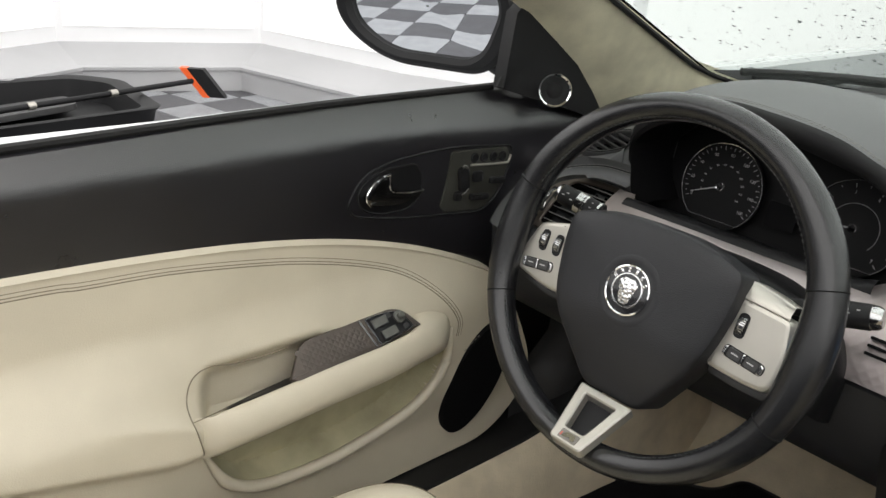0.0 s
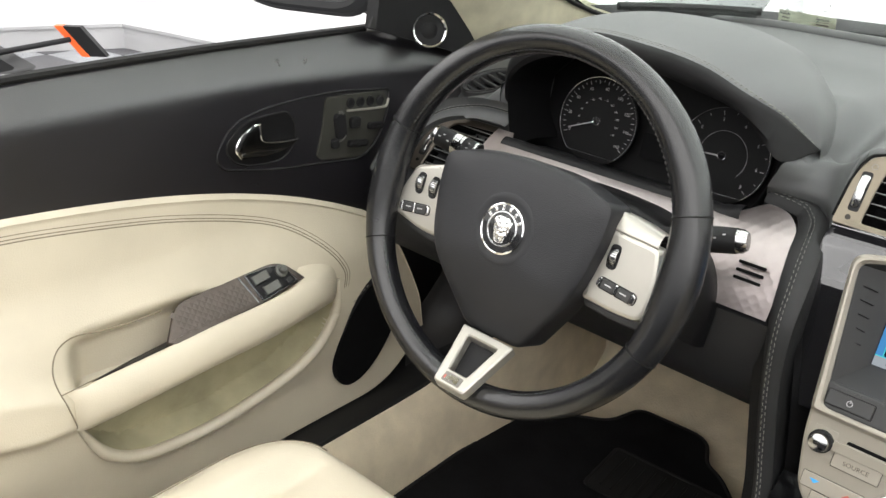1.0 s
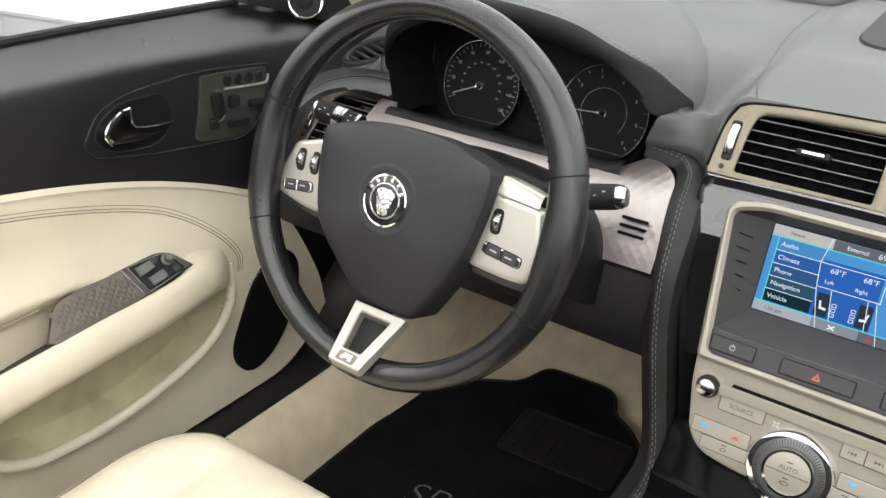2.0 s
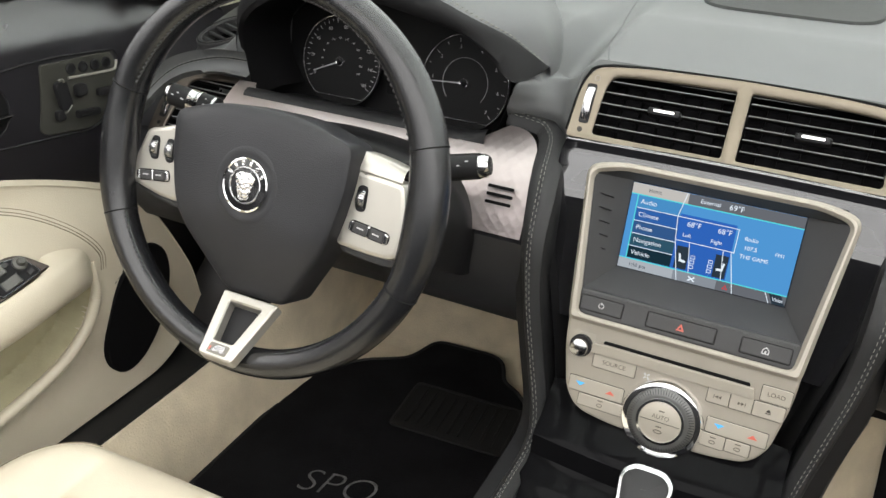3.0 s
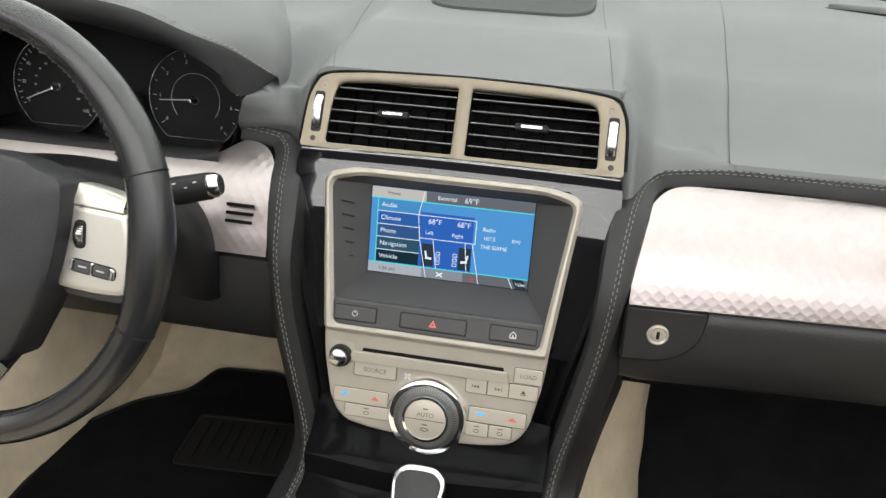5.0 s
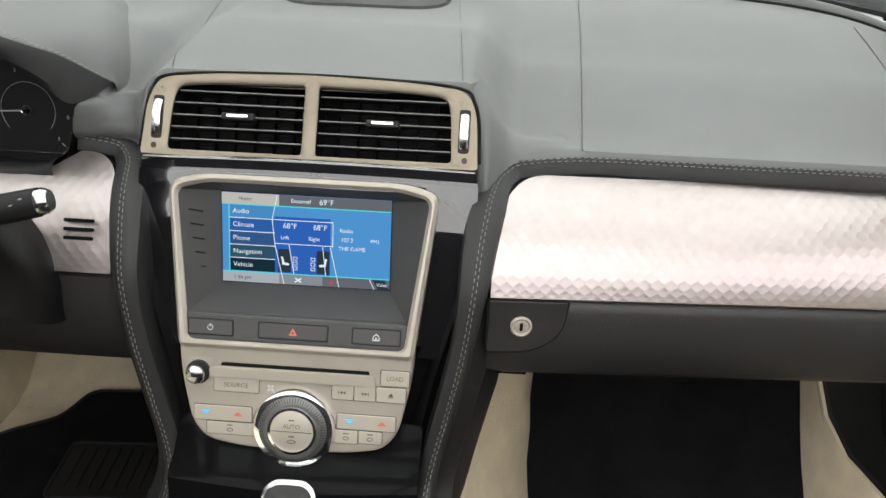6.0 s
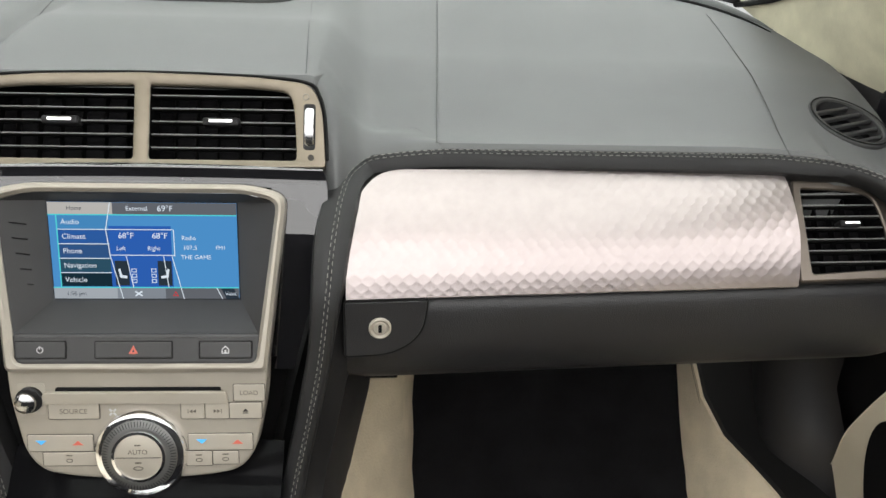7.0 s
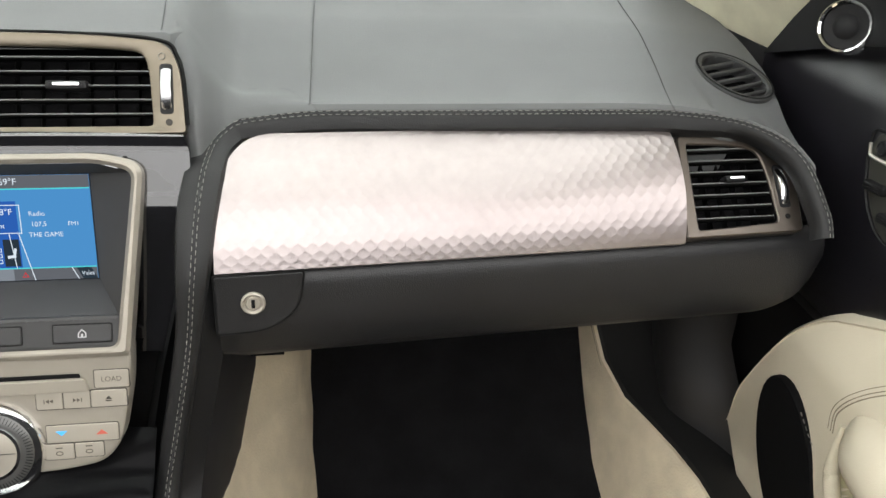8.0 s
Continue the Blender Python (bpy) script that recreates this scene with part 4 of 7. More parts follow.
def screen_unit():
    s = thing("screen_unit", "touch screen unit in a dark tray with champagne surround", "screen", (0, -0.05, 0.49))
    m = BEZEL_M
    outer = [(-0.1030, -0.0765, 0.006), (0.1030, -0.0765, 0.006), (0.1185, 0.067, 0.012), (0.090, 0.0745, 0.03), (-0.090, 0.0745, 0.03), (-0.1185, 0.067, 0.012)]
    inner = [(-0.0940, -0.0690, 0.007), (0.0940, -0.0690, 0.007), (0.1105, 0.0608, 0.008), (0.085, 0.0675, 0.03), (-0.085, 0.0675, 0.03), (-0.1105, 0.0608, 0.008)]
    o, i = rpoly(outer), rpoly(inner)
    part("surround", Geo().ring(o, i, m, 0.020, 0.003, -0.010), M_CHAMPAGNE, s, "champagne satin surround")
    # tray from the surround back to the glass
    g = Geo()

    def at(u, v, w=0.0):
        return m @ V(u, v, w)
    front = [at(-0.0965, -0.047, -0.004), at(0.0965, -0.047, -0.004), at(0.1103, 0.0600, -0.004), at(0.085, 0.0671, -0.003), at(-0.085, 0.0671, -0.003), at(-0.1103, 0.0600, -0.004)]
    w, h = SCREEN_W, SCREEN_H
    back = [SCREEN_M @ V(a, b, -0.001) for a, b in ((-0.001, -0.001), (w + 0.001, -0.001), (w + 0.001, h + 0.001), (w - 0.02, h + 0.001), (0.02, h + 0.001), (-0.001, h + 0.001))]
    g.grid([front, back], close_u=True)
    part("tray", g, M_PLASTIC, s, "dark grey sloping tray", angle=20)
    g = Geo()
    strip = rpoly([(-0.0950, -0.0705, 0.006), (0.0950, -0.0705, 0.006), (0.0975, -0.0455, 0.004), (-0.0975, -0.0455, 0.004)])
    part("button_strip", Geo().prism(strip, m @ pose(0, 0, -0.0015), 0.006, 0.0025), M_PLASTIC, s)
    # grooves in the tray's cheeks
    for f in (1, -1):
        for k in range(5):
            a = at(f * (0.1005 + 0.003 * k), -0.006 + 0.0125 * k, -0.010)
            b = SCREEN_M @ V((w if f > 0 else 0.0) + f * 0.010, 0.014 + 0.0125 * k, 0.008)
            p0, p1 = a.lerp(b, 0.05), a.lerp(b, 0.85)
            part("groove", Geo().tube([p0, p1], 0.0006, 5), M_GROOVE, s)
    for u0, u1, name in ((-0.094, -0.055, "power"), (-0.032, 0.028, "hazard"), (0.050, 0.091, "home")):
        bm = m @ pose((u0 + u1) / 2, -0.0585, 0.0)
        part("gap", Geo().prism(rrect(u1 - u0 + 0.0016, 0.0146, 0.002), bm @ pose(0, 0, -0.0012), 0.003), M_GROOVE, s)
        b = part(f"{name}_button", Geo().prism(rrect(u1 - u0, 0.0130, 0.0015), bm, 0.004, 0.0008), M_PLASTIC, s)
        im = bm @ pose(0, 0, 0.0004)
        if name == "power":
            g = Geo().ring(circle(0.0026, 20), circle(0.0020, 20), im, 0.0004).box((0.0006, 0.0028, 0.0006), im @ pose(0, 0.002, 0), 0.0001)
            part("power_mark", g, M_DIAL, b)
        elif name == "hazard":
            tri = rpoly([(-0.0036, -0.003, 0.0004), (0.0036, -0.003, 0.0004), (0, 0.0036, 0.0004)], 2)
            tri2 = rpoly([(-0.0014, -0.0017, 0.0002), (0.0014, -0.0017, 0.0002), (0, 0.0010, 0.0002)], 2)
            part("hazard_mark", Geo().ring(tri, tri2, im, 0.0004), M_REDPRINT, b, "red warning triangle")
        else:
            g = Geo().ring(rpoly([(-0.003, -0.003, 0.0003), (0.003, -0.003, 0.0003), (0.003, 0.0005, 0.0003), (0, 0.0035, 0.0003), (-0.003, 0.0005, 0.0003)], 2),
                           rpoly([(-0.0022, -0.0022, 0.0003), (0.0022, -0.0022, 0.0003), (0.0022, 0.0004, 0.0003), (0, 0.0024, 0.0003), (-0.0022, 0.0004, 0.0003)], 2), im, 0.0004)
            g.box((0.0014, 0.0028, 0.0005), im @ pose(0, -0.0014, 0), 0.0001)
            part("home_mark", g, M_DIAL, b)
    display(s)
    return s


def display(parent):
    """The lit picture: flat panes and letters on the glass."""
    w, h, m = SCREEN_W, SCREEN_H, SCREEN_M
    scr = part("display", Geo().prism([(0, 0), (w, 0), (w, h), (0, h)], m, 0.001), glow("display sky blue", (0.09, 0.34, 0.72), 0.75), parent, "lit blue touch screen menu")

    part("display_frame", Geo().prism([(-0.004, -0.004), (w + 0.004, -0.004), (w + 0.004, h + 0.004), (-0.004, h + 0.004)], m @ pose(0, 0, -0.0012), 0.002), M_BLACK, parent, "thin black border")

    def pane(x0, y0, x1, y1, color, lift=0.0003, slant=0.0, k=0.8):
        g = Geo().prism([(x0 * w, y0 * h), (x1 * w, y0 * h), ((x1 + slant) * w, y1 * h), ((x0 + slant) * w, y1 * h)], m @ pose(0, 0, lift), 0.0002)
        part("pane", g, glow("display pane", color, k), scr)
    grey, pale, dark, mid = (0.14, 0.15, 0.17), (0.42, 0.46, 0.50), (0.028, 0.042, 0.058), (0.03, 0.13, 0.50)
    pane(0, 0.88, 1, 1, grey)
    pane(0, 0.88, 0.34, 1, (0.55, 0.53, 0.50), 0.0004)
    pane(0, 0, 1, 0.115, grey)
    pane(0, 0, 0.34, 0.115, pale, 0.0004)
    pane(0.34, 0, 0.60, 0.115, (0.26, 0.29, 0.33), 0.0004)
    pane(0.93, 0, 1.0, 0.115, dark, 0.0005, -0.03)
    pane(0.31, 0.115, 0.645, 0.76, mid, 0.0004, 0.0)
    cols = [(0.07, 0.28, 0.58), (0.03, 0.12, 0.40), (0.035, 0.10, 0.26), (0.03, 0.09, 0.14), (0.01, 0.03, 0.045)]
    rows = ("Audio", "Climate", "Phone", "Navigation", "Vehicle")
    white, cyan = glow("display white", (0.72, 0.80, 0.88), 0.95), glow("display cyan", (0.10, 0.72, 0.78), 0.8)
    for k, (c, name) in enumerate(zip(cols, rows)):
        y1 = 0.87 - k * 0.150
        pane(0.045 - 0.006 * k * 0, y1 - 0.140, 0.315, y1, c, 0.0005)
        writing("menu_text", name, 0.0061, m @ pose(0.065 * w, (y1 - 0.07) * h, 0.0009), white, scr, align="LEFT")

    def line(x0, y0, x1, y1, gg, th=0.0006):
        a, b = V(x0 * w, y0 * h, 0), V(x1 * w, y1 * h, 0)
        mm = m @ Matrix.Translation((a + b) / 2 + V(0, 0, 0.0008)) @ Matrix.Rotation(math.atan2(b.y - a.y, b.x - a.x), 4, "Z")
        part("screen_line", Geo().box(((b - a).length, th, 0.0002), mm, 0.00001), gg, scr)
    for k in range(1, 5):
        line(0.045, 0.725 - (k - 1) * 0.150, 0.315, 0.725 - (k - 1) * 0.150, white)
    line(0.315, 0.725, 0.66, 0.725, white)
    line(0.66, 0.725, 0.66, 0.45, white)
    for a, b, c, d in ((0.315, 0.46, 0.66, 0.46), (0.33, 1, 0.30, 0.725), (0.30, 0.725, 0.315, 0.45), (0.315, 0.45, 0.37, 0.0), (0.645, 0.45, 0.70, 0.0), (0.88, 0.115, 0.91, 0.0), (0.40, 0.45, 0.43, 0.115), (0.60, 0.45, 0.62, 0.115)):
        line(a, b, c, d, white)
    line(0.0, 0.875, 1.0, 0.875, cyan, 0.001)
    line(0.0, 0.12, 1.0, 0.12, cyan, 0.001)
    line(0.043, 0.12, 0.043, 0.875, cyan, 0.001)
    dk = glow("display dark", (0.06, 0.07, 0.09), 0.7)
    writing("screen_text", "Home", 0.0048, m @ pose(0.14 * w, 0.94 * h, 0.0008), dk, scr)
    writing("screen_text", "External", 0.0053, m @ pose(0.47 * w, 0.94 * h, 0.0008), white, scr)
    writing("screen_text", "69°F", 0.0069, m @ pose(0.62 * w, 0.94 * h, 0.0008), white, scr)
    for t, x, y, s in (("68°F", 0.405, 0.66, 0.0074), ("68°F", 0.585, 0.66, 0.0074), ("Left", 0.375, 0.53, 0.0054), ("Right", 0.55, 0.53, 0.0054), ("Radio", 0.74, 0.64, 0.0056), ("107.5", 0.745, 0.54, 0.0056),
                       ("FM1", 0.91, 0.54, 0.0052), ("THE GAME", 0.775, 0.44, 0.0056), ("Valet", 0.955, 0.055, 0.0050)):
        writing("screen_text", t, s * 0.92, m @ pose(x * w, y * h, 0.0010), white, scr)
    writing("screen_text", "1:56 pm", 0.0050, m @ pose(0.12 * w, 0.055 * h, 0.0008), dk, scr)
    for f, x in ((1, 0.375), (-1, 0.605)):
        pane(x - 0.04, 0.14, x + 0.035, 0.40, dark, 0.0006)
        g = Geo()
        g.box((0.0018, 0.0075, 0.0002), m @ pose((x - f * 0.012) * w, 0.27 * h, 0.001, 0, 0, f * 12), 0.0001)
        g.box((0.0060, 0.0022, 0.0002), m @ pose((x + f * 0.004) * w, 0.235 * h, 0.001, 0, 0, -f * 8), 0.0001)
        for k in range(3):
            g.ring([(-0.002, -0.0016), (0.002, -0.0016), (0.002, 0.0016), (-0.002, 0.0016)], [(-0.0015, -0.0011), (0.0015, -0.0011), (0.0015, 0.0011), (-0.0015, 0.0011)], m @ pose((x + f * 0.062) * w, (0.19 + 0.055 * k) * h, 0.001), 0.0002)
        part("seat_symbol", g, white, scr)
    g = Geo().ring([(-0.0024, -0.002), (0.0024, -0.002), (0, 0.0024)], [(-0.0014, -0.0014), (0.0014, -0.0014), (0, 0.0012)], m @ pose(0.655 * w, 0.055 * h, 0.001), 0.0002)
    part("alert_symbol", g, glow("display red", (0.7, 0.05, 0.06), 0.8), scr)
    g = Geo()
    for a in (35, -35):
        g.box((0.007, 0.0012, 0.0002), m @ pose(0.455 * w, 0.055 * h, 0.001, 0, 0, a), 0.0001)
    part("fan_symbol", g, white, scr)


def control_panel():
    c = thing("control_panel", "champagne audio and climate control panel with chrome dial", "control panel", (0, -0.08, 0.39))
    m = CTRL_M
    out = rpoly([(-0.045, -0.0505, 0.02), (0.045, -0.0505, 0.02), (0.079, -0.0445, 0.016), (0.0925, -0.028, 0.022), (0.102, 0.018, 0.02), (0.1035, 0.0465, 0.002), (-0.1035, 0.0465, 0.002), (-0.102, 0.018, 0.02), (-0.0925, -0.028, 0.022), (-0.079, -0.0445, 0.016)])
    part("face", Geo().prism(out, m, 0.02, 0.0025), M_CHAMPAGNE, c)
    part("upper_bar", Geo().prism(rrect(0.2035, 0.0125, 0.003), plane(V(0, -0.0570, 0.4838), (1, 0, 0), (0, 0.39, 0.92)) @ pose(0, 0, 0.0010), 0.004, 0.0012), M_CHAMPAGNE, c)
    # disc slot
    part("slot_shelf", Geo().prism(rpoly([(-0.079, 0.014, 0.002), (0.072, 0.014, 0.002), (0.069, 0.0245, 0.001), (-0.074, 0.0245, 0.001)]), m @ pose(0, 0, 0.0012, 8), 0.003, 0.0008), M_CHAMPAGNE2, c)
    part("disc_slot", Geo().prism(rpoly([(-0.066, 0.0228, 0.001), (0.066, 0.0228, 0.001), (0.065, 0.0276, 0.001), (-0.065, 0.0276, 0.001)]), m @ pose(0, 0, 0.0016), 0.003), M_VOID, c, "black disc slot")

    def button(name, x0, y0, x1, y1, text="", size=0.0055):
        mm = m @ pose((x0 + x1) / 2, (y0 + y1) / 2, 0.0)
        part("gap", Geo().prism(rrect(x1 - x0 + 0.0010, y1 - y0 + 0.0010, 0.0018), mm @ pose(0, 0, 0.0004), 0.002), M_GAP, c)
        b = part(name, Geo().prism(rrect(x1 - x0, y1 - y0, 0.0014), mm @ pose(0, 0, 0.0014), 0.003, 0.0007), M_CHAMPAGNE2, c)
        if text:
            writing("button_text", text, size, mm @ pose(0, 0, 0.0017), M_PRINT, b)
        return b, mm @ pose(0, 0, 0.0018)
    button("source_button", -0.072, 0.0010, -0.032, 0.0140, "SOURCE", 0.0058)
    button("load_button", 0.0755, 0.0155, 0.1005, 0.0295, "LOAD", 0.0055)
    b, mm = button("eject_button", 0.072, 0.0005, 0.0980, 0.0140)
    part("eject_mark", Geo().prism([(-0.0024, -0.0006), (0.0024, -0.0006), (0, 0.0022)], mm, 0.0003).box((0.0046, 0.0008, 0.0003), mm @ pose(0, -0.0017, 0), 0.0001), M_GAP, b)
    for f, x0, x1 in ((-1, 0.033, 0.052), (1, 0.0525, 0.0715)):
        b, mm = button("skip_button", x0, 0.0005, x1, 0.0140)
        g = Geo()
        for k in (-0.0014, 0.0014):
            g.prism([(k - f * 0.0013, -0.0016), (k + f * 0.0013, 0), (k - f * 0.0013, 0.0016)][::f], mm, 0.0003)
        g.box((0.0006, 0.0034, 0.0003), mm @ pose(f * 0.0036, 0, 0), 0.0001)
        part("skip_mark", g, M_PRINT, b)
    for f in (1, -1):
        x0, x1 = (0.038, 0.090) if f > 0 else (-0.090, -0.038)
        b, mm = button("temperature_rocker", x0, -0.0265, x1, -0.0125)
        part("down_mark", Geo().prism([(-0.0044, 0.0016), (0.0, -0.0022), (0.0044, 0.0016)], mm @ pose(-0.015, 0.001, 0), 0.0003), M_BLUEPRINT, b, "blue arrow")
        part("up_mark", Geo().prism([(-0.0044, -0.0016), (0.0044, -0.0016), (0.0, 0.0022)], mm @ pose(0.014, 0, 0), 0.0003), M_REDPRINT, b, "red arrow")
        y0, y1 = -0.0400, -0.0275
        for k in range(2 if f > 0 else 1):
            a0, a1 = (0.036 + 0.0215 * k, 0.0568 + 0.0215 * k) if f > 0 else (-0.0785, -0.0362)
            b, mm = button("climate_button", a0, y0 + (0.001 if k == (f > 0) else 0), a1, y1)
            g = Geo().ring(circle(0.0028, 16, 0.0018), circle(0.0021, 16, 0.0011), mm @ pose(0, -0.001, 0), 0.0003)
            g.box((0.005, 0.0010, 0.0003), mm @ pose(0, 0.0034, 0), 0.0001)
            part("climate_mark", g, M_PRINT, b)
    # volume knob
    km = m @ pose(-0.0855, 0.0180, 0.0)
    part("gap", Geo().prism(rrect(0.021, 0.026, 0.002), km @ pose(0.001, 0, 0.0004), 0.001), M_CHAMPAGNE2, c)
    k = part("volume_knob", Geo().turn([(0.0105, 0.0), (0.0105, 0.004), (0.0094, 0.0045), (0.0088, 0.010), (0.0080, 0.0112)], km, 32), M_BLACK, c, "black ringed chrome volume knob")
    part("knob_cap", Geo().turn([(0.0086, 0.0102), (0.0080, 0.0122), (0.005, 0.0136), (0.0, 0.0140)], km, 28), M_WHEEL, k, "chrome cap")
    # fan dial
    dm = m @ pose(0.0, -0.0285, 0.0)
    d = part("fan_dial", Geo().turn([(0.0372, -0.003), (0.0372, 0.002), (0.0350, 0.0052), (0.0318, 0.0060)], dm, 56), M_CHROME, c, "large chrome-rimmed fan dial")
    part("dial_ring", Geo().turn([(0.0312, 0.0050), (0.0292, 0.0074), (0.0228, 0.0088), (0.0205, 0.0085)], dm, 56), M_GRIP, d, "ribbed dark grey ring")
    g = Geo()
    for i in range(72):
        a = 2 * math.pi * i / 72
        g.box((0.0045, 0.0005, 0.0005), dm @ pose(0, 0, 0.0075, 0, 0, math.degrees(a)) @ pose(0.0275, 0, 0.0006, 0, 12), 0.0001)
    tagged(part("dial_ribbing", g, M_BLACK, d), kind="stuff")
    part("dial_trim", Geo().turn([(0.0222, 0.0078), (0.0214, 0.0100), (0.0192, 0.0102), (0.0186, 0.0085)], dm, 48, False), M_CHROME, d, "chrome inner ring")
    part("dial_cap", Geo().turn([(0.0190, 0.0070), (0.0188, 0.0092), (0.0170, 0.0100), (0.0, 0.0108)], dm, 48), M_CHAMPAGNE2, d, "champagne centre button")
    cm = dm @ pose(0, 0, 0.0112)
    part("cap_split", Geo().box((0.036, 0.0005, 0.0004), cm @ pose(0, 0.0, -0.0002), 0.0001), M_GAP, d)
    writing("button_text", "AUTO", 0.0056, cm @ pose(0, 0.0048, 0), M_PRINT, d)
    g = Geo().ring(circle(0.004, 18, 0.0018), circle(0.0032, 18, 0.0011), cm @ pose(0, -0.009, 0), 0.0003)
    for y in (0.0105, -0.0045):
        g.box((0.005, 0.0012, 0.0003), cm @ pose(0, y, -0.0004), 0.0001)
    part("recirculation_mark", g, M_PRINT, d)
    # small fan print above the dial
    g = Geo()
    for a in (0, 90, 180, 270):
        g.prism(rrect(0.0028, 0.0016, 0.0006), m @ pose(-0.0215, 0.0065, 0.0006, 0, 0, a + 45) @ pose(0.0022, 0, 0), 0.0003)
    part("fan_mark", g, M_DIAL, c)
    return c


def lower_console():
    t = thing("tunnel_console", "piano black tunnel console below the controls", "console", (0, -0.2, 0.05))
    rows = []
    for y, z in ((-0.050, 0.400), (-0.072, 0.386), (-0.084, 0.376), (-0.096, 0.372), (-0.102, 0.366), (-0.104, 0.345), (-0.112, 0.338), (-0.124, 0.336), (-0.130, 0.330), (-0.15, 0.318), (-0.22, 0.308), (-0.40, 0.300), (-0.62, 0.300)):
        w = 0.112 + 0.008 * smooth((-0.09 - y) / 0.1)
        rows.append([(-w + 2 * w * i / 24, y + 0.012 * (1 - (i / 12 - 1) ** 2) * (y < -0.06) * -1, z + 0.003 * (1 - (i / 12 - 1) ** 4)) for i in range(25)])
    part("gloss_top", Geo().grid(rows), M_INK, t)
    for f in (1, -1):
        m = plane(V(f * 0.062, -0.1135, 0.3385), (1, 0, 0), (0, 0.85, 0.35))
        part("switch", Geo().prism(rpoly([(-0.017, -0.006, 0.005), (0.017, -0.006, 0.005), (0.013, 0.006, 0.005), (-0.013, 0.006, 0.005)]), m, 0.006, 0.002), M_PIANO, t, "gloss black heated seat switch")
    part("joint", Geo().tube([V(-0.108, -0.215, 0.3105), V(0, -0.220, 0.313), V(0.108, -0.215, 0.3105)], 0.0012, 6), M_GROOVE, t)
    for f in (1, -1):
        g = Geo()
        rows = []
        for y in (-0.62, -0.30, -0.10, -0.04, 0.0, 0.05, 0.10, 0.15, 0.20, 0.34, 0.50):
            k = smooth((y + 0.12) / 0.2)
            w = smooth((y - 0.07) / 0.20) if f > 0 else 0.0
            rows.append([(f * (0.128 - 0.004 * k + 0.10 * w), y, 0.312 + 0.12 * w), (f * (0.150 + 0.088 * w), y, 0.25 + 0.02 * w), (f * (0.19 + 0.052 * w), y, 0.14), (f * (0.233 + 0.011 * w), y, 0.035), (f * (0.243 + 0.003 * w), y, 0.028)])
        g.grid(rows)
        part("carpet_side", g, M_CARPET, t, "cream carpet on the tunnel's flank")
    gear = thing("gear_selector", "gear selector with chrome-edged grey leather knob", "gear lever", (0, -0.14, 0.32))
    part("boot", Geo().prism(rrect(0.09, 0.14, 0.03), pose(0, -0.20, 0.324, 0, 0, 0), 0.01, 0.003), M_BLACK, gear)
    part("stem", Geo().tube([V(0, -0.150, 0.318), V(0, -0.142, 0.352)], 0.010, 14), M_CHROME, gear, "chrome stem")
    km = plane(V(0.003, -0.137, 0.366), (1, 0, 0), (0, 0.80, 0.60))
    outl = rpoly([(-0.019, -0.030, 0.012), (0.019, -0.030, 0.012), (0.0265, 0.020, 0.014), (0.015, 0.032, 0.014), (-0.015, 0.032, 0.014), (-0.0265, 0.020, 0.014)])
    part("knob", Geo().prism(outl, km, 0.026, 0.007), M_DKCHROME, gear, "chrome knob shell")
    part("knob_pad", Geo().prism(inset(outl, 0.0048), km @ pose(0, -0.002, 0.0022), 0.004, 0.002, 0.003), M_RAIL, gear, "grey leather pad")


# ---- driver side ----
WHEEL_C = V(-0.377, -0.161, 0.603)
WHEEL_M = plane(WHEEL_C, (1, 0, 0), (0, 0.339, 0.941))
RIM_M = plane(V(-0.3774, -0.1553, 0.5968), (1, 0, 0), (0, 0.3226, 0.9465))


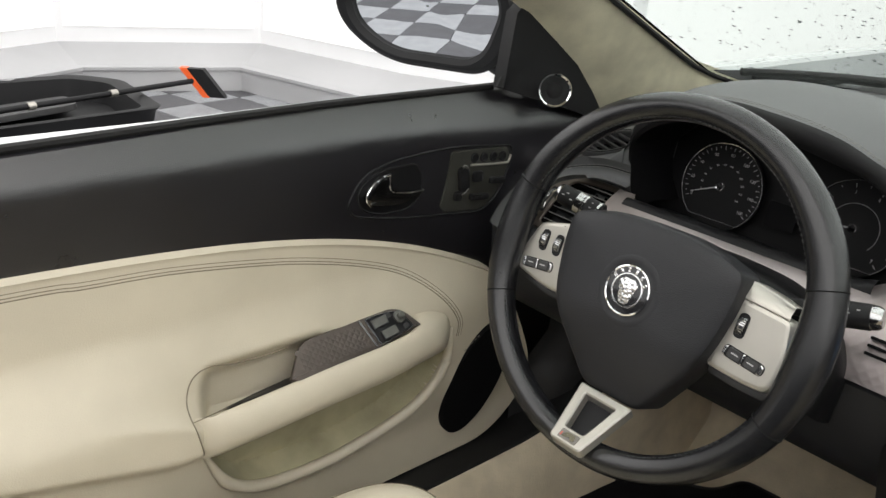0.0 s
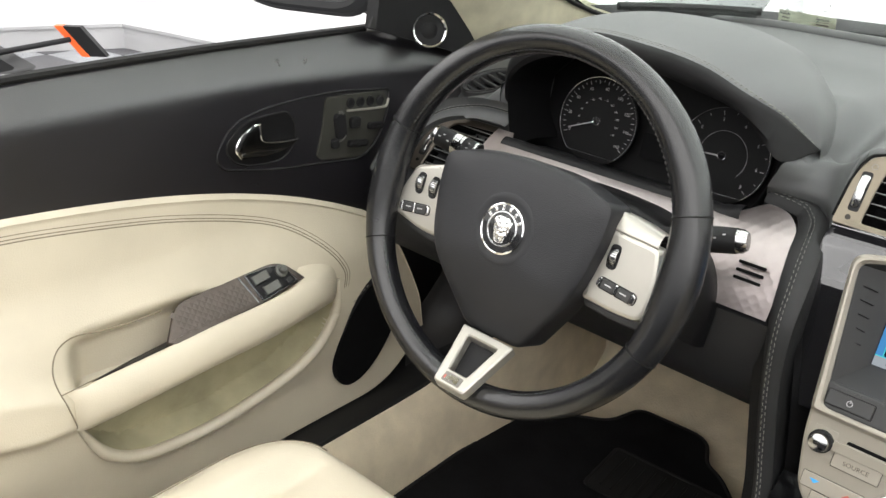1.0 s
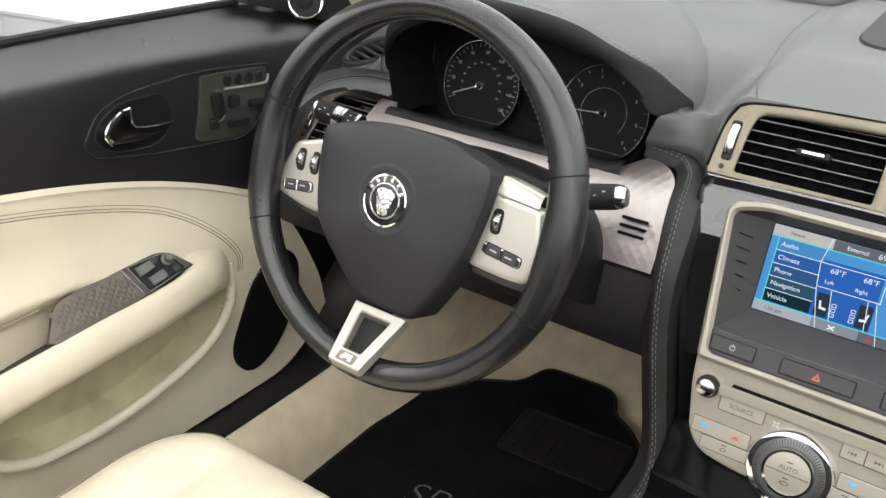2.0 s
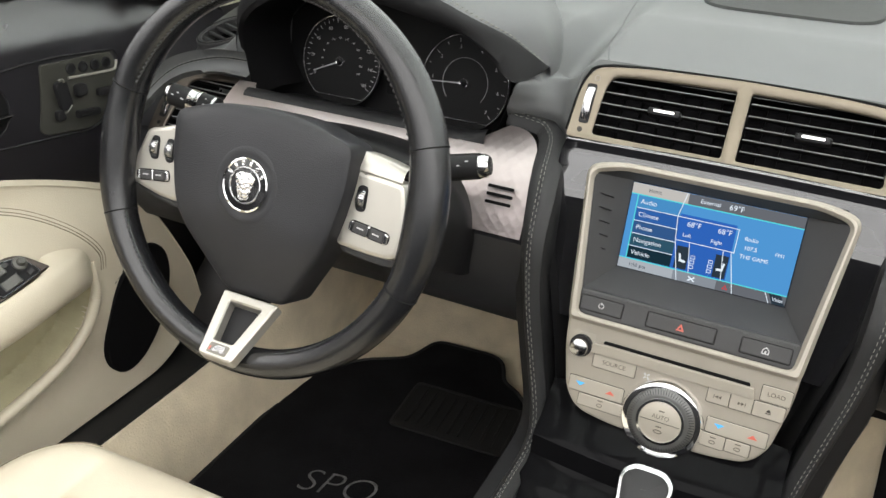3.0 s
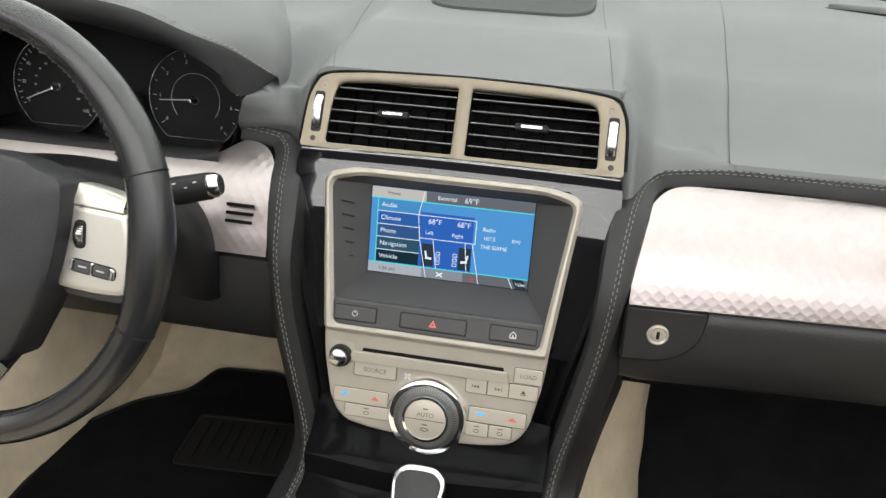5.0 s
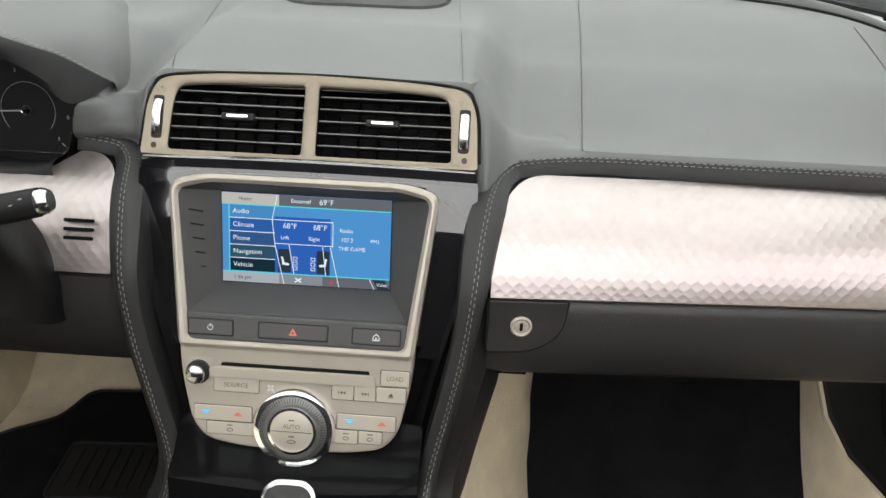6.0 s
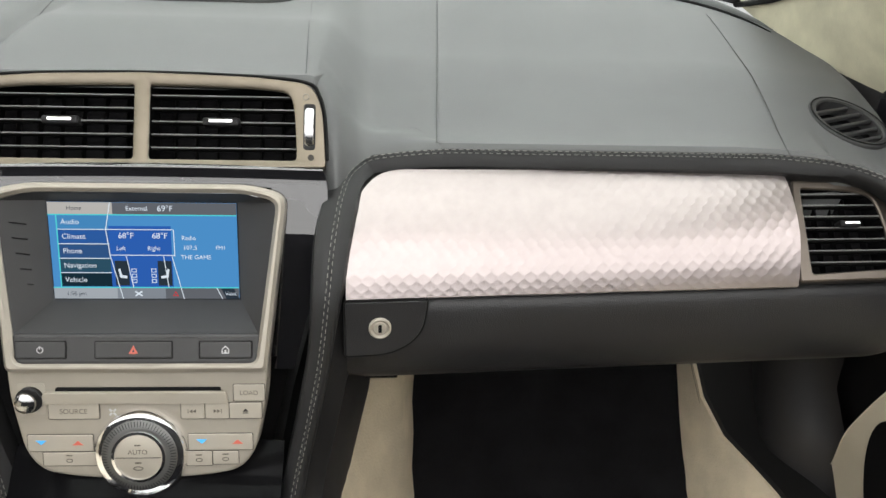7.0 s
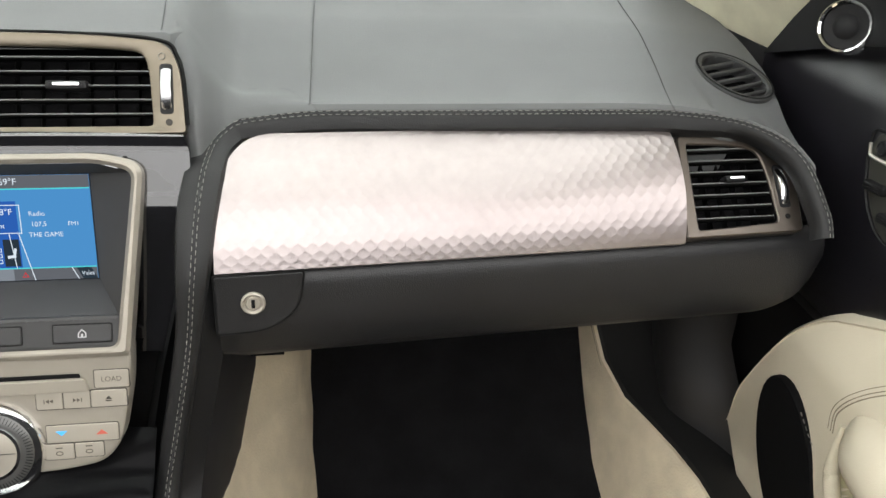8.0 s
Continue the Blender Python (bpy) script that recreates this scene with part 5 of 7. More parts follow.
def steering_wheel():
    w = thing("steering_wheel", "black leather steering wheel with satin silver spokes", "steering wheel", tuple(WHEEL_C))
    m = WHEEL_M
    R = 0.1735
    rows = []
    n = 144

    def thick(a):
        """The rim is slim above and below, and fuller where the thumbs rest."""
        d = math.degrees(a) % 360
        thumb = sum(smooth(1 - abs(d - c) / 26) for c in (32, 148))
        side = max(smooth(1 - abs((d + 180) % 360 - 180) / 28), smooth(1 - abs(d - 180) / 28))
        return 0.0138 + 0.0016 * math.cos(a) ** 2 + 0.0012 * thumb + 0.0012 * side, side
    for i in range(n):
        a = 2 * math.pi * i / n
        r, side = thick(a)
        c = V(math.cos(a), math.sin(a), 0)
        rows.append([c * (R + (r + 0.002 * side) * math.cos(t) - 0.003 * side) + V(0, 0, (r + 0.001) * math.sin(t)) for t in [2 * math.pi * k / 24 for k in range(24)]])
    rim = part("rim", Geo().grid(rows, close_u=True, close_v=True, m=RIM_M), M_RIM, w, "worn black leather rim")
    for deg in (19, -23, 161, 203):
        a = radians(deg)
        c = V(math.cos(a), math.sin(a), 0)
        r, side = thick(a)
        ring = [RIM_M @ (c * (R + (r + 0.002 * side) * math.cos(t) - 0.003 * side) + V(0, 0, (r + 0.001) * math.sin(t))) for t in [2 * math.pi * j / 28 for j in range(28)]]
        part("rim_seam", Geo().tube(ring, 0.0007, 5, True), M_GROOVE, rim)
    # lacing on the inner face of the rim
    g = Geo()
    for i in range(379):
        d = i * 0.95
        a = radians(d)
        if 252 < d < 288 or d < 22 or d > 335 or 158 < d < 205:
            continue
        c, t = V(math.cos(a), math.sin(a), 0), V(-math.sin(a), math.cos(a), 0)
        r = thick(a)[0]
        s = 1 if i % 2 else -1
        p = c * (R - r * 0.86) + V(0, 0, r * 0.56)
        g.tube([RIM_M @ (p - t * 0.0012 + V(0, 0, -0.0020 * s)), RIM_M @ (p + t * 0.0012 + V(0, 0, 0.0020 * s))], 0.0005, 4)
    tagged(part("lacing", g, M_LACE, rim, "dark grey thread lacing"), kind="stuff")
    # hub pad
    out = rpoly([(-0.034, -0.122, 0.012), (0.034, -0.122, 0.012), (0.086, -0.050, 0.05), (0.097, 0.010, 0.04), (0.097, 0.041, 0.010), (0.045, 0.057, 0.06), (-0.045, 0.057, 0.06), (-0.097, 0.041, 0.010), (-0.097, 0.010, 0.04), (-0.086, -0.050, 0.05)], 7)
    hm = m @ pose(0, 0, 0.003)
    rows = []
    for k, h in ((1.0, -0.040), (1.0, -0.006), (0.988, -0.0015), (0.955, 0.0008), (0.85, 0.0026), (0.65, 0.0042), (0.4, 0.0052), (0.15, 0.0055)):
        rows.append([(x * k, -0.02 + (y + 0.02) * k, h - 0.030 * smooth((-0.02 - (y + 0.02) * k) / 0.10)) for x, y in out])
    hub = part("hub_pad", Geo().grid(rows, close_u=True, cap=True, m=hm), M_LEATHER, w, "grained charcoal airbag pad")
    em = hm @ pose(-0.002, -0.012, 0.0048) @ Matrix.Scale(0.94, 4)
    part("emblem_dish", Geo().turn([(0.037, 0.0002), (0.033, 0.0016), (0.030, 0.0006), (0.0, 0.0006)], em, 48), M_LEATHER, hub)
    part("emblem_ring", Geo().turn([(0.0262, 0.0005), (0.0262, 0.0028), (0.0250, 0.0034), (0.0242, 0.0026)], em, 48, False), M_CHROME, hub, "chrome emblem ring")
    part("emblem_disc", Geo().turn([(0.0248, 0.0012), (0.0248, 0.0025), (0.0, 0.0027)], em, 40), M_PIANO, hub, "black emblem disc")
    part("emblem_band", Geo().turn([(0.0182, 0.0026), (0.0178, 0.0034), (0.0168, 0.0034), (0.0164, 0.0026)], em, 40, False), M_CHROME, hub)
    head = rpoly([(-0.005, -0.0145, 0.003), (0.005, -0.0145, 0.003), (0.0085, -0.004, 0.003), (0.0115, 0.0085, 0.003), (0.0065, 0.0125, 0.003), (-0.0065, 0.0125, 0.003), (-0.0115, 0.0085, 0.003), (-0.0085, -0.004, 0.003)])
    part("emblem_shape", Geo().prism(head, em @ pose(0, 0, 0.0042), 0.002, 0.0012, 0.0020), M_BADGE, hub, "plain raised silver shape")
    for i in range(6):
        a = radians(150 - 24 * i)
        part("emblem_bar", Geo().box((0.0030, 0.0044, 0.0006), em @ pose(0.0212 * math.cos(a), 0.0212 * math.sin(a), 0.0029, 0, 0, math.degrees(a) - 90), 0.0001), M_BADGE, hub)
    # warning print low on the pad
    for k, l in ((0, 0.014), (1, 0.008)):
        part("print_bar", Geo().box((l, 0.003, 0.0004), hm @ pose(0, -0.066 - 0.006 * k, -0.0062 - 0.0022 * k, 20), 0.0001), M_GROOVE, hub)
    # side spokes
    for f in (1, -1):
        pts = [(0.084, -0.047, 0.004), (0.120, -0.050, 0.02), (0.146, -0.049, 0.010), (0.150, -0.018, 0.03), (0.1425, 0.018, 0.007), (0.086, 0.0225, 0.006)] if f > 0 else [(0.084, -0.049, 0.004), (0.115, -0.050, 0.02), (0.160, -0.040, 0.008), (0.158, -0.018, 0.02), (0.145, 0.015, 0.006), (0.088, 0.030, 0.004)]
        o = rpoly([(f * x, y, r) for x, y, r in (pts if f > 0 else pts[::-1])])
        pm = m @ pose(0, 0, -0.015)
        sp = part("spoke", Geo().prism(o, pm, 0.022, 0.004), M_SILVER, w, "satin silver spoke plate")
        part("spoke_back", Geo().prism(inset(o, -0.003), pm @ pose(0, -0.006, -0.012), 0.02, 0.004), M_PLASTIC, w, "black spoke backing")
        if f > 0:
            lo, hi = [(0.0865, 0.0225), (0.104, 0.0215), (0.124, 0.0200), (0.1405, 0.0185)], [(0.0875, 0.0385), (0.104, 0.0375), (0.122, 0.0345), (0.1390, 0.0300)]
            bend = [[pm @ V(a[0] + (b[0] - a[0]) * t, a[1] + (b[1] - a[1]) * t, h) for a, b in zip(lo, hi)] for t, h in ((-0.1, -0.0012), (0.0, 0.0002), (0.15, 0.0003), (0.5, -0.0022), (0.85, -0.0056), (1.0, -0.0085), (1.0, -0.024))]
            part("spoke_shoulder", Geo().grid(bend), M_SILVER, sp, "bright shoulder along the top of the spoke")
        xs = (0.132, 0.113) if f < 0 else (0.1035,)
        for x in xs:
            sm = pm @ pose(f * x, -0.002, 0.0)
            part("roller_slot", Geo().prism(rrect(0.0105, 0.0235, 0.005), sm @ pose(0, 0, 0.0008), 0.002, 0.0006), M_BLACK, sp)
            ro = part("roller", Geo().turn([(0.0001, -0.0038), (0.0096, -0.0038), (0.0102, -0.002), (0.0102, 0.002), (0.0096, 0.0038), (0.0001, 0.0038)], sm @ pose(0, 0, -0.0050, 0, 90, 0), 28), M_WHEEL, sp, "ribbed chrome roller")
            g = Geo()
            for k in range(-4, 5):
                g.box((0.0078, 0.0008, 0.0009), sm @ pose(0, 0, -0.0050, k * 12.0, 0, 0) @ pose(0, 0, 0.0103), 0.0002)
            tagged(part("roller_ribs", g, M_RING, ro), kind="stuff")
        bx = 0.130 if f < 0 else 0.116
        bm = pm @ pose(f * bx, -0.0292, 0.0006, 0, 0, -f * 7)
        part("rocker_slot", Geo().prism(rrect(0.0415, 0.0115, 0.005), bm, 0.002, 0.0006), M_BLACK, sp, "black button recess")
        for k in (-1, 1):
            if k > 0:
                part("rocker_divider", Geo().prism(rrect(0.0026, 0.0104, 0.0010), bm @ pose(0, 0, 0.0024), 0.003, 0.0008), M_CHROME, sp, "chrome divider between the keys")
            key = part("rocker", Geo().prism(rrect(0.0140, 0.0092, 0.002), bm @ pose(k * 0.0086, 0, 0.0020), 0.003, 0.0010), M_PLASTIC, sp, "dark grey rocker key")
            part("key_print", Geo().box((0.0070, 0.0012, 0.0004), bm @ pose(k * 0.0080, 0.0004, 0.0021), 0.0001), M_DIAL, key)
            part("rocker_end", Geo().prism(rpoly([(k * 0.0160, -0.0050 * k, 0.001), (k * 0.0198, -0.0040 * k, 0.0025), (k * 0.0198, 0.0040 * k, 0.0025), (k * 0.0160, 0.0050 * k, 0.001)]), bm @ pose(0, 0, 0.0022), 0.003, 0.0008), M_CHROME, sp, "chrome rocker end")
        for x, y in [(xx, 0.0195) for xx in xs] + [(xs[0], -0.0125)]:
            part("print_bar", Geo().box((0.003, 0.0008, 0.0003), pm @ pose(f * x, y, 0.0002), 0.0001), M_GREYPRINT, sp)
    # bottom spoke with a framed window
    tm = plane(WHEEL_M @ V(0, -0.146, 0.002), (1, 0, 0), WHEEL_M.to_3x3() @ V(0, 0.055, -0.047))
    o = [(-0.0185, -0.0325, 0.004), (0.0185, -0.0325, 0.004), (0.0315, 0.0345, 0.002), (-0.0315, 0.0345, 0.002)]
    i = [(-0.0110, -0.0155, 0.002), (0.0110, -0.0155, 0.002), (0.0185, 0.025, 0.002), (-0.0185, 0.025, 0.002)]
    tr = part("lower_spoke_trim", Geo().ring(rpoly(o, 3), rpoly(i, 3), tm, 0.012, 0.0015, 0.006), M_SILVER, w, "bright silver framed lower spoke")
    part("window", Geo().prism(rpoly([(x * 1.05, y * 1.05, r) for x, y, r in i], 3), tm @ pose(0, 0, -0.012), 0.004), M_BLACK, tr)
    bm = tm @ pose(0, -0.0240, 0.0004)
    part("badge", Geo().prism(rrect(0.022, 0.0105, 0.002), bm, 0.001, 0.0003), M_GREYPRINT, tr)
    part("badge_shape", Geo().prism([(-0.007, -0.003), (-0.002, -0.003), (0.002, -0.0008), (0.0035, -0.0035), (0.008, -0.0035), (0.007, 0.003), (-0.003, 0.003)], bm @ pose(0, 0, 0.0008), 0.0008), M_CHROME, tr, "small plain badge")
    part("badge_dot", Geo().prism(rrect(0.0014, 0.0040, 0.0004), bm @ pose(-0.0085, -0.001, 0.0006), 0.0006), M_REDPRINT, tr)
    # column shroud
    g = Geo()
    rows = []
    for d, s in ((-0.02, 1.0), (-0.05, 1.15), (-0.10, 1.2), (-0.20, 1.25)):
        rows.append([m @ V(x * s, y * s - 0.032, d) for x, y in rrect(0.105, 0.060, 0.028, 6)])
    col = thing("steering_column", "black plastic steering column shroud with two stalks", "steering column", (-0.377, 0.0, 0.58))
    part("shroud", Geo().grid(rows, close_u=True, cap=True), M_BLACK, col)
    cover = curve([(-0.535, 0, 0.480), (-0.532, 0, 0.530), (-0.515, 0, 0.566), (-0.485, 0, 0.592), (-0.455, 0, 0.604), (-0.415, 0, 0.610), (-0.372, 0, 0.6115), (-0.320, 0, 0.6085), (-0.288, 0, 0.6025), (-0.252, 0, 0.588), (-0.227, 0, 0.563), (-0.216, 0, 0.530), (-0.222, 0, 0.480)], 60)
    mid = V(-0.377, 0, 0.54)
    part("column_cover", Geo().grid([[V(mid.x + (q.x - mid.x) * k, y, mid.z + (q.z - mid.z) * k - 0.35 * (y + 0.04)) for q in cover] for y, k in ((-0.066, 0.72), (-0.064, 0.84), (-0.058, 0.93), (-0.049, 0.98), (-0.038, 1.0), (0.030, 1.0))]), M_WELL, col, "black column cover ahead of the wheel")
    for f in (1, -1):
        base = m @ V(f * 0.06, 0.012, -0.075) if f > 0 else V(-0.4910, -0.0460, 0.5997)
        tip = V(-0.189, -0.066, 0.616) if f > 0 else V(-0.5695, -0.0620, 0.6185)
        ax = (tip - base).normalized()
        b = part("stalk", Geo().tube([base, base.lerp(tip, 0.45), base.lerp(tip, 0.55), base.lerp(tip, 0.70), base.lerp(tip, 0.93)], [0.006, 0.0080, 0.0105, 0.0124, 0.0118], 20), M_BLACK, col, "black control stalk")
        if f < 0:
            collar = part("stalk_collar", Geo().tube([base.lerp(tip, 0.26), base.lerp(tip, 0.28), base.lerp(tip, 0.55), base.lerp(tip, 0.57)], [0.010, 0.0128, 0.0128, 0.011], 24), M_BLACK, b)
            for k in (0.30, 0.51):
                part("collar_ring", Geo().tube([base.lerp(tip, k), base.lerp(tip, k + 0.035)], 0.0133, 24), M_WHEEL, collar, "chrome ring")
        part("stalk_ring", Geo().tube([base.lerp(tip, 0.64 if f > 0 else 0.56), base.lerp(tip, 0.66)], 0.0122 if f > 0 else 0.0132, 20), M_WHEEL, b, "chrome ring")
        part("stalk_cap", Geo().tube([base.lerp(tip, 0.93), base.lerp(tip, 0.97), tip], [0.0112, 0.0108, 0.0084], 20), M_WHEEL, b, "chrome end cap")
        nrm = V(0.35, -0.75, 0.55)
        nrm = (nrm - ax * nrm.dot(ax)).normalized()
        side = nrm.cross(ax)
        for k, l, a in ((0.72, 0.0034, 0.3), (0.80, 0.0026, -0.1), (0.86, 0.0030, 0.2), (0.42, 0.0028, 0.1), (0.42, 0.0022, -0.4)):
            w = (nrm * math.cos(a) + side * math.sin(a)).normalized()
            q = base.lerp(tip, k) + w * (0.01245 if k > 0.65 else 0.0075 if f > 0 else 0.0128)
            part("stalk_print", Geo().box((l, l * 0.35, 0.0005), plane(q, ax, w.cross(ax)), 0.0001), M_DIAL, b)


GAUGE_Y = 0.112


def gauge(parent, cx, cz, start, end, count, hand_deg, numbers, arc_from, arc_to):
    m = plane(V(cx, GAUGE_Y, cz), (1, 0, 0), (0, 0.17, 0.98))
    gq = part("gauge", Geo().turn([(0.053, -0.004), (0.053, 0.0), (0.0, 0.0004)], m, 56), M_WELL, parent, "black dial face")
    arc = []
    for i in range(61):
        a = radians(arc_from + (arc_to - arc_from) * i / 60)
        arc.append(m @ V(0.0525 * math.cos(a), 0.0525 * math.sin(a), 0.002))
    part("bezel_arc", Geo().tube(arc, 0.00055, 6), M_ARC, gq, "thin chrome arc")
    chord = [m @ V(0.0525 * math.cos(radians(d)), 0.0525 * math.sin(radians(d)), 0.002) for d in (-52, 232)]
    part("bezel_chord", Geo().tube(chord, 0.00045, 6), M_ARC, gq)
    g = Geo()
    for i in range(count * 2 + 1):
        a = radians(start + (end - start) * i / (count * 2))
        l = 0.0045 if i % 2 == 0 else 0.0025
        g.box((l, 0.0006, 0.0003), m @ pose(0, 0, 0.0008, 0, 0, math.degrees(a)) @ pose(0.0490 - l / 2, 0, 0), 0.0001)
    tagged(part("ticks", g, M_DIAL, gq), kind="stuff")
    for i, t in enumerate(numbers):
        a = radians(start + (end - start) * i / (len(numbers) - 1))
        writing("number", t, 0.0054, m @ pose(0.0405 * math.cos(a), 0.0395 * math.sin(a), 0.001), M_DIAL, gq)
    inner = []
    for i in range(41):
        a = radians(-40 + 260 * i / 40)
        inner.append(m @ V(0.0275 * math.cos(a), 0.0275 * math.sin(a), 0.001))
    if count < 10:
        part("inner_arc", Geo().tube(inner, 0.00025, 4), M_DIAL, gq)
    part("hub", Geo().turn([(0.0056, 0.001), (0.0056, 0.0042), (0.0050, 0.0056), (0.0042, 0.0050)], m, 24, False), M_ARC, gq, "chrome needle hub")
    part("hub_cap", Geo().turn([(0.0043, 0.0035), (0.0036, 0.005), (0.0, 0.0052)], m, 20), M_PIANO, gq)
    part("needle", Geo().prism([(0.006, -0.0007), (0.040, -0.0004), (0.040, 0.0004), (0.006, 0.0007)], m @ pose(0, 0, 0.0042, 0, 0, hand_deg), 0.0008), M_DIAL, gq, "white needle")
    return m, gq


def instrument_cluster():
    c = thing("instrument_cluster", "instrument cluster with speedometer and rev counter under a leather hood", "instruments", (-0.38, 0.11, 0.57))
    # back board
    g = Geo().prism([(-0.60, 0.53), (-0.17, 0.53), (-0.17, 0.615), (-0.222, 0.65), (-0.222, 0.68), (-0.28, 0.712), (-0.50, 0.712), (-0.553, 0.66), (-0.60, 0.61)], plane(V(0, GAUGE_Y + 0.012 - 0.0756, 0), (1, 0, 0), (0, 0.12, 1)), 0.004)
    part("back_board", g, M_WELL, c)
    m, sp = gauge(c, -0.461, 0.628, 207, -37, 16, 207 - 4, ("0", "20", "40", "60", "80", "100", "120", "140", "160"), -52, 232)
    for i, t in enumerate(("20", "40", "60", "80", "100", "120", "140", "160", "180", "200", "220", "240")):
        a = radians(200 - 20.5 * i)
        writing("number", t, 0.0032, m @ pose(0.0268 * math.cos(a), 0.0268 * math.sin(a), 0.001), M_DIAL, sp)
    gauge(c, -0.299, 0.628, 215, -45, 7, 184, ("0", "1", "2", "3", "4", "5", "6", "7"), -52, 232)
    m2 = plane(V(-0.38, GAUGE_Y, 0.615), (1, 0, 0), (0, 0.17, 0.98))
    part("message_window", Geo().prism(rrect(0.036, 0.03, 0.003), m2, 0.002), M_VOID, c, "dark message window")
    # walls of the well, from the hood lip back to the board
    lip = curve([(-0.530, 0.034, 0.612), (-0.548, 0.046, 0.645), (-0.545, 0.040, 0.690), (-0.500, 0.026, 0.724), (-0.430, 0.016, 0.743), (-0.360, 0.013, 0.742), (-0.300, 0.016, 0.733), (-0.257, 0.022, 0.716), (-0.235, 0.036, 0.7035), (-0.215, 0.055, 0.690), (-0.191, 0.076, 0.6715)], 60)
    under = curve([(-0.530, 0.034, 0.594), (-0.548, 0.046, 0.627), (-0.545, 0.040, 0.672), (-0.500, 0.026, 0.706), (-0.430, 0.016, 0.725), (-0.360, 0.014, 0.725), (-0.300, 0.016, 0.715), (-0.261, 0.022, 0.704), (-0.236, 0.028, 0.685), (-0.212, 0.036, 0.662), (-0.192, 0.074, 0.6695)], 60)
    back = [V(max(-0.556, min(-0.222, q.x * 0.94 - 0.022)), GAUGE_Y + 0.008, min(0.73, q.z - 0.002)) for q in under]
    part("well", Geo().grid([under, [(a + b) / 2 + V(0, 0, 0.004) for a, b in zip(under, back)], back]), M_WELL, c)
    low = [V(-0.536 + 0.303 * i / 40, 0.0195, 0.599 + 0.006 * smooth((0.303 * i / 40 - 0.281) / 0.022)) for i in range(41)]
    part("well_sill", Geo().grid([[q + V(0, 0.0, -0.02) for q in low], low, [q + V(0, 0.003, 0.004) for q in low], [q + V(0, 0.008, 0.0065) for q in low], [q + V(0, 0.014, 0.006) for q in low], [q + V(0, 0.035, -0.008) for q in low],
                                  [V(q.x, GAUGE_Y + 0.01, 0.574) for q in low]]), M_BLACK, c, "rounded black sill of the instrument well")
    right = [V(-0.236, 0.030, 0.600), V(-0.230, 0.045, 0.610), V(-0.2235, 0.046, 0.628), V(-0.2185, 0.042, 0.640), V(-0.213, 0.0365, 0.655), V(-0.209, 0.038, 0.664)]
    part("well_cheek", Geo().grid([right, [V(-0.226, GAUGE_Y + 0.01, q.z) for q in right]]), M_VOID, c)
    # hood skin
    pairs = [(q, u) for q, u in zip(lip, under) if q.z > 0.655]
    rim = [q for q, u in pairs]
    foot = curve([(-0.572, 0.058, 0), (-0.592, 0.17, 0), (-0.575, 0.32, 0), (-0.50, 0.42, 0), (-0.40, 0.45, 0), (-0.305, 0.375, 0), (-0.245, 0.25, 0), (-0.203, 0.15, 0), (-0.190, 0.105, 0), (-0.190, 0.080, 0)], len(rim) - 1)
    rows, roll = [], []
    for i, q in enumerate(rim):
        s = i / (len(rim) - 1)
        f = foot[i]
        zf = dash_z(f.x, f.y) - 0.002
        u = pairs[i][1]
        e = 1 - 0.97 * smooth((s - 0.80) / 0.20)
        roll.append([u + V(0, 0.006, 0.001), u, u.lerp(q, 0.33) + V(0, -0.006, 0) * e, u.lerp(q, 0.75) + V(0, -0.0075, 0) * e, q + V(0, -0.0065, 0.003) * e, q + V(0, -0.004, 0.006) * e, q + V(0, -0.001, 0.0075) * e])
        row = [q + V(0, -0.001, 0.0075) * e]
        for k in range(1, 19):
            t = k / 18
            z = q.z + 0.0075 * e + (zf - q.z - 0.0075 * e) * t ** (2.6 + 1.6 * smooth((s - 0.5) / 0.2)) + 0.010 * math.sin(math.pi * t) * math.sin(math.pi * s)
            row.append(V(q.x + (f.x - q.x) * t, q.y + (f.y - q.y) * t, z))
        row.append(V(f.x, f.y, zf - 0.02))
        rows.append(row)
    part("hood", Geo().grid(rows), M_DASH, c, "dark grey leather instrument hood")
    # the hood's own leather, with its shade put into a darker material
    part("hood_lip", Geo().grid(roll), M_MATT, c, "rolled leather lip of the hood, coloured dark for its shade")
    for k in (0.004, 0.008):
        tagged(part("stitching", stitches([r[0].lerp(r[1], k * 60) + V(0, -0.0006, 0.0010) for r in rows[:-1]], 0.003, 0.0025, 0.0004), M_THREAD, c), kind="stuff")
    return c


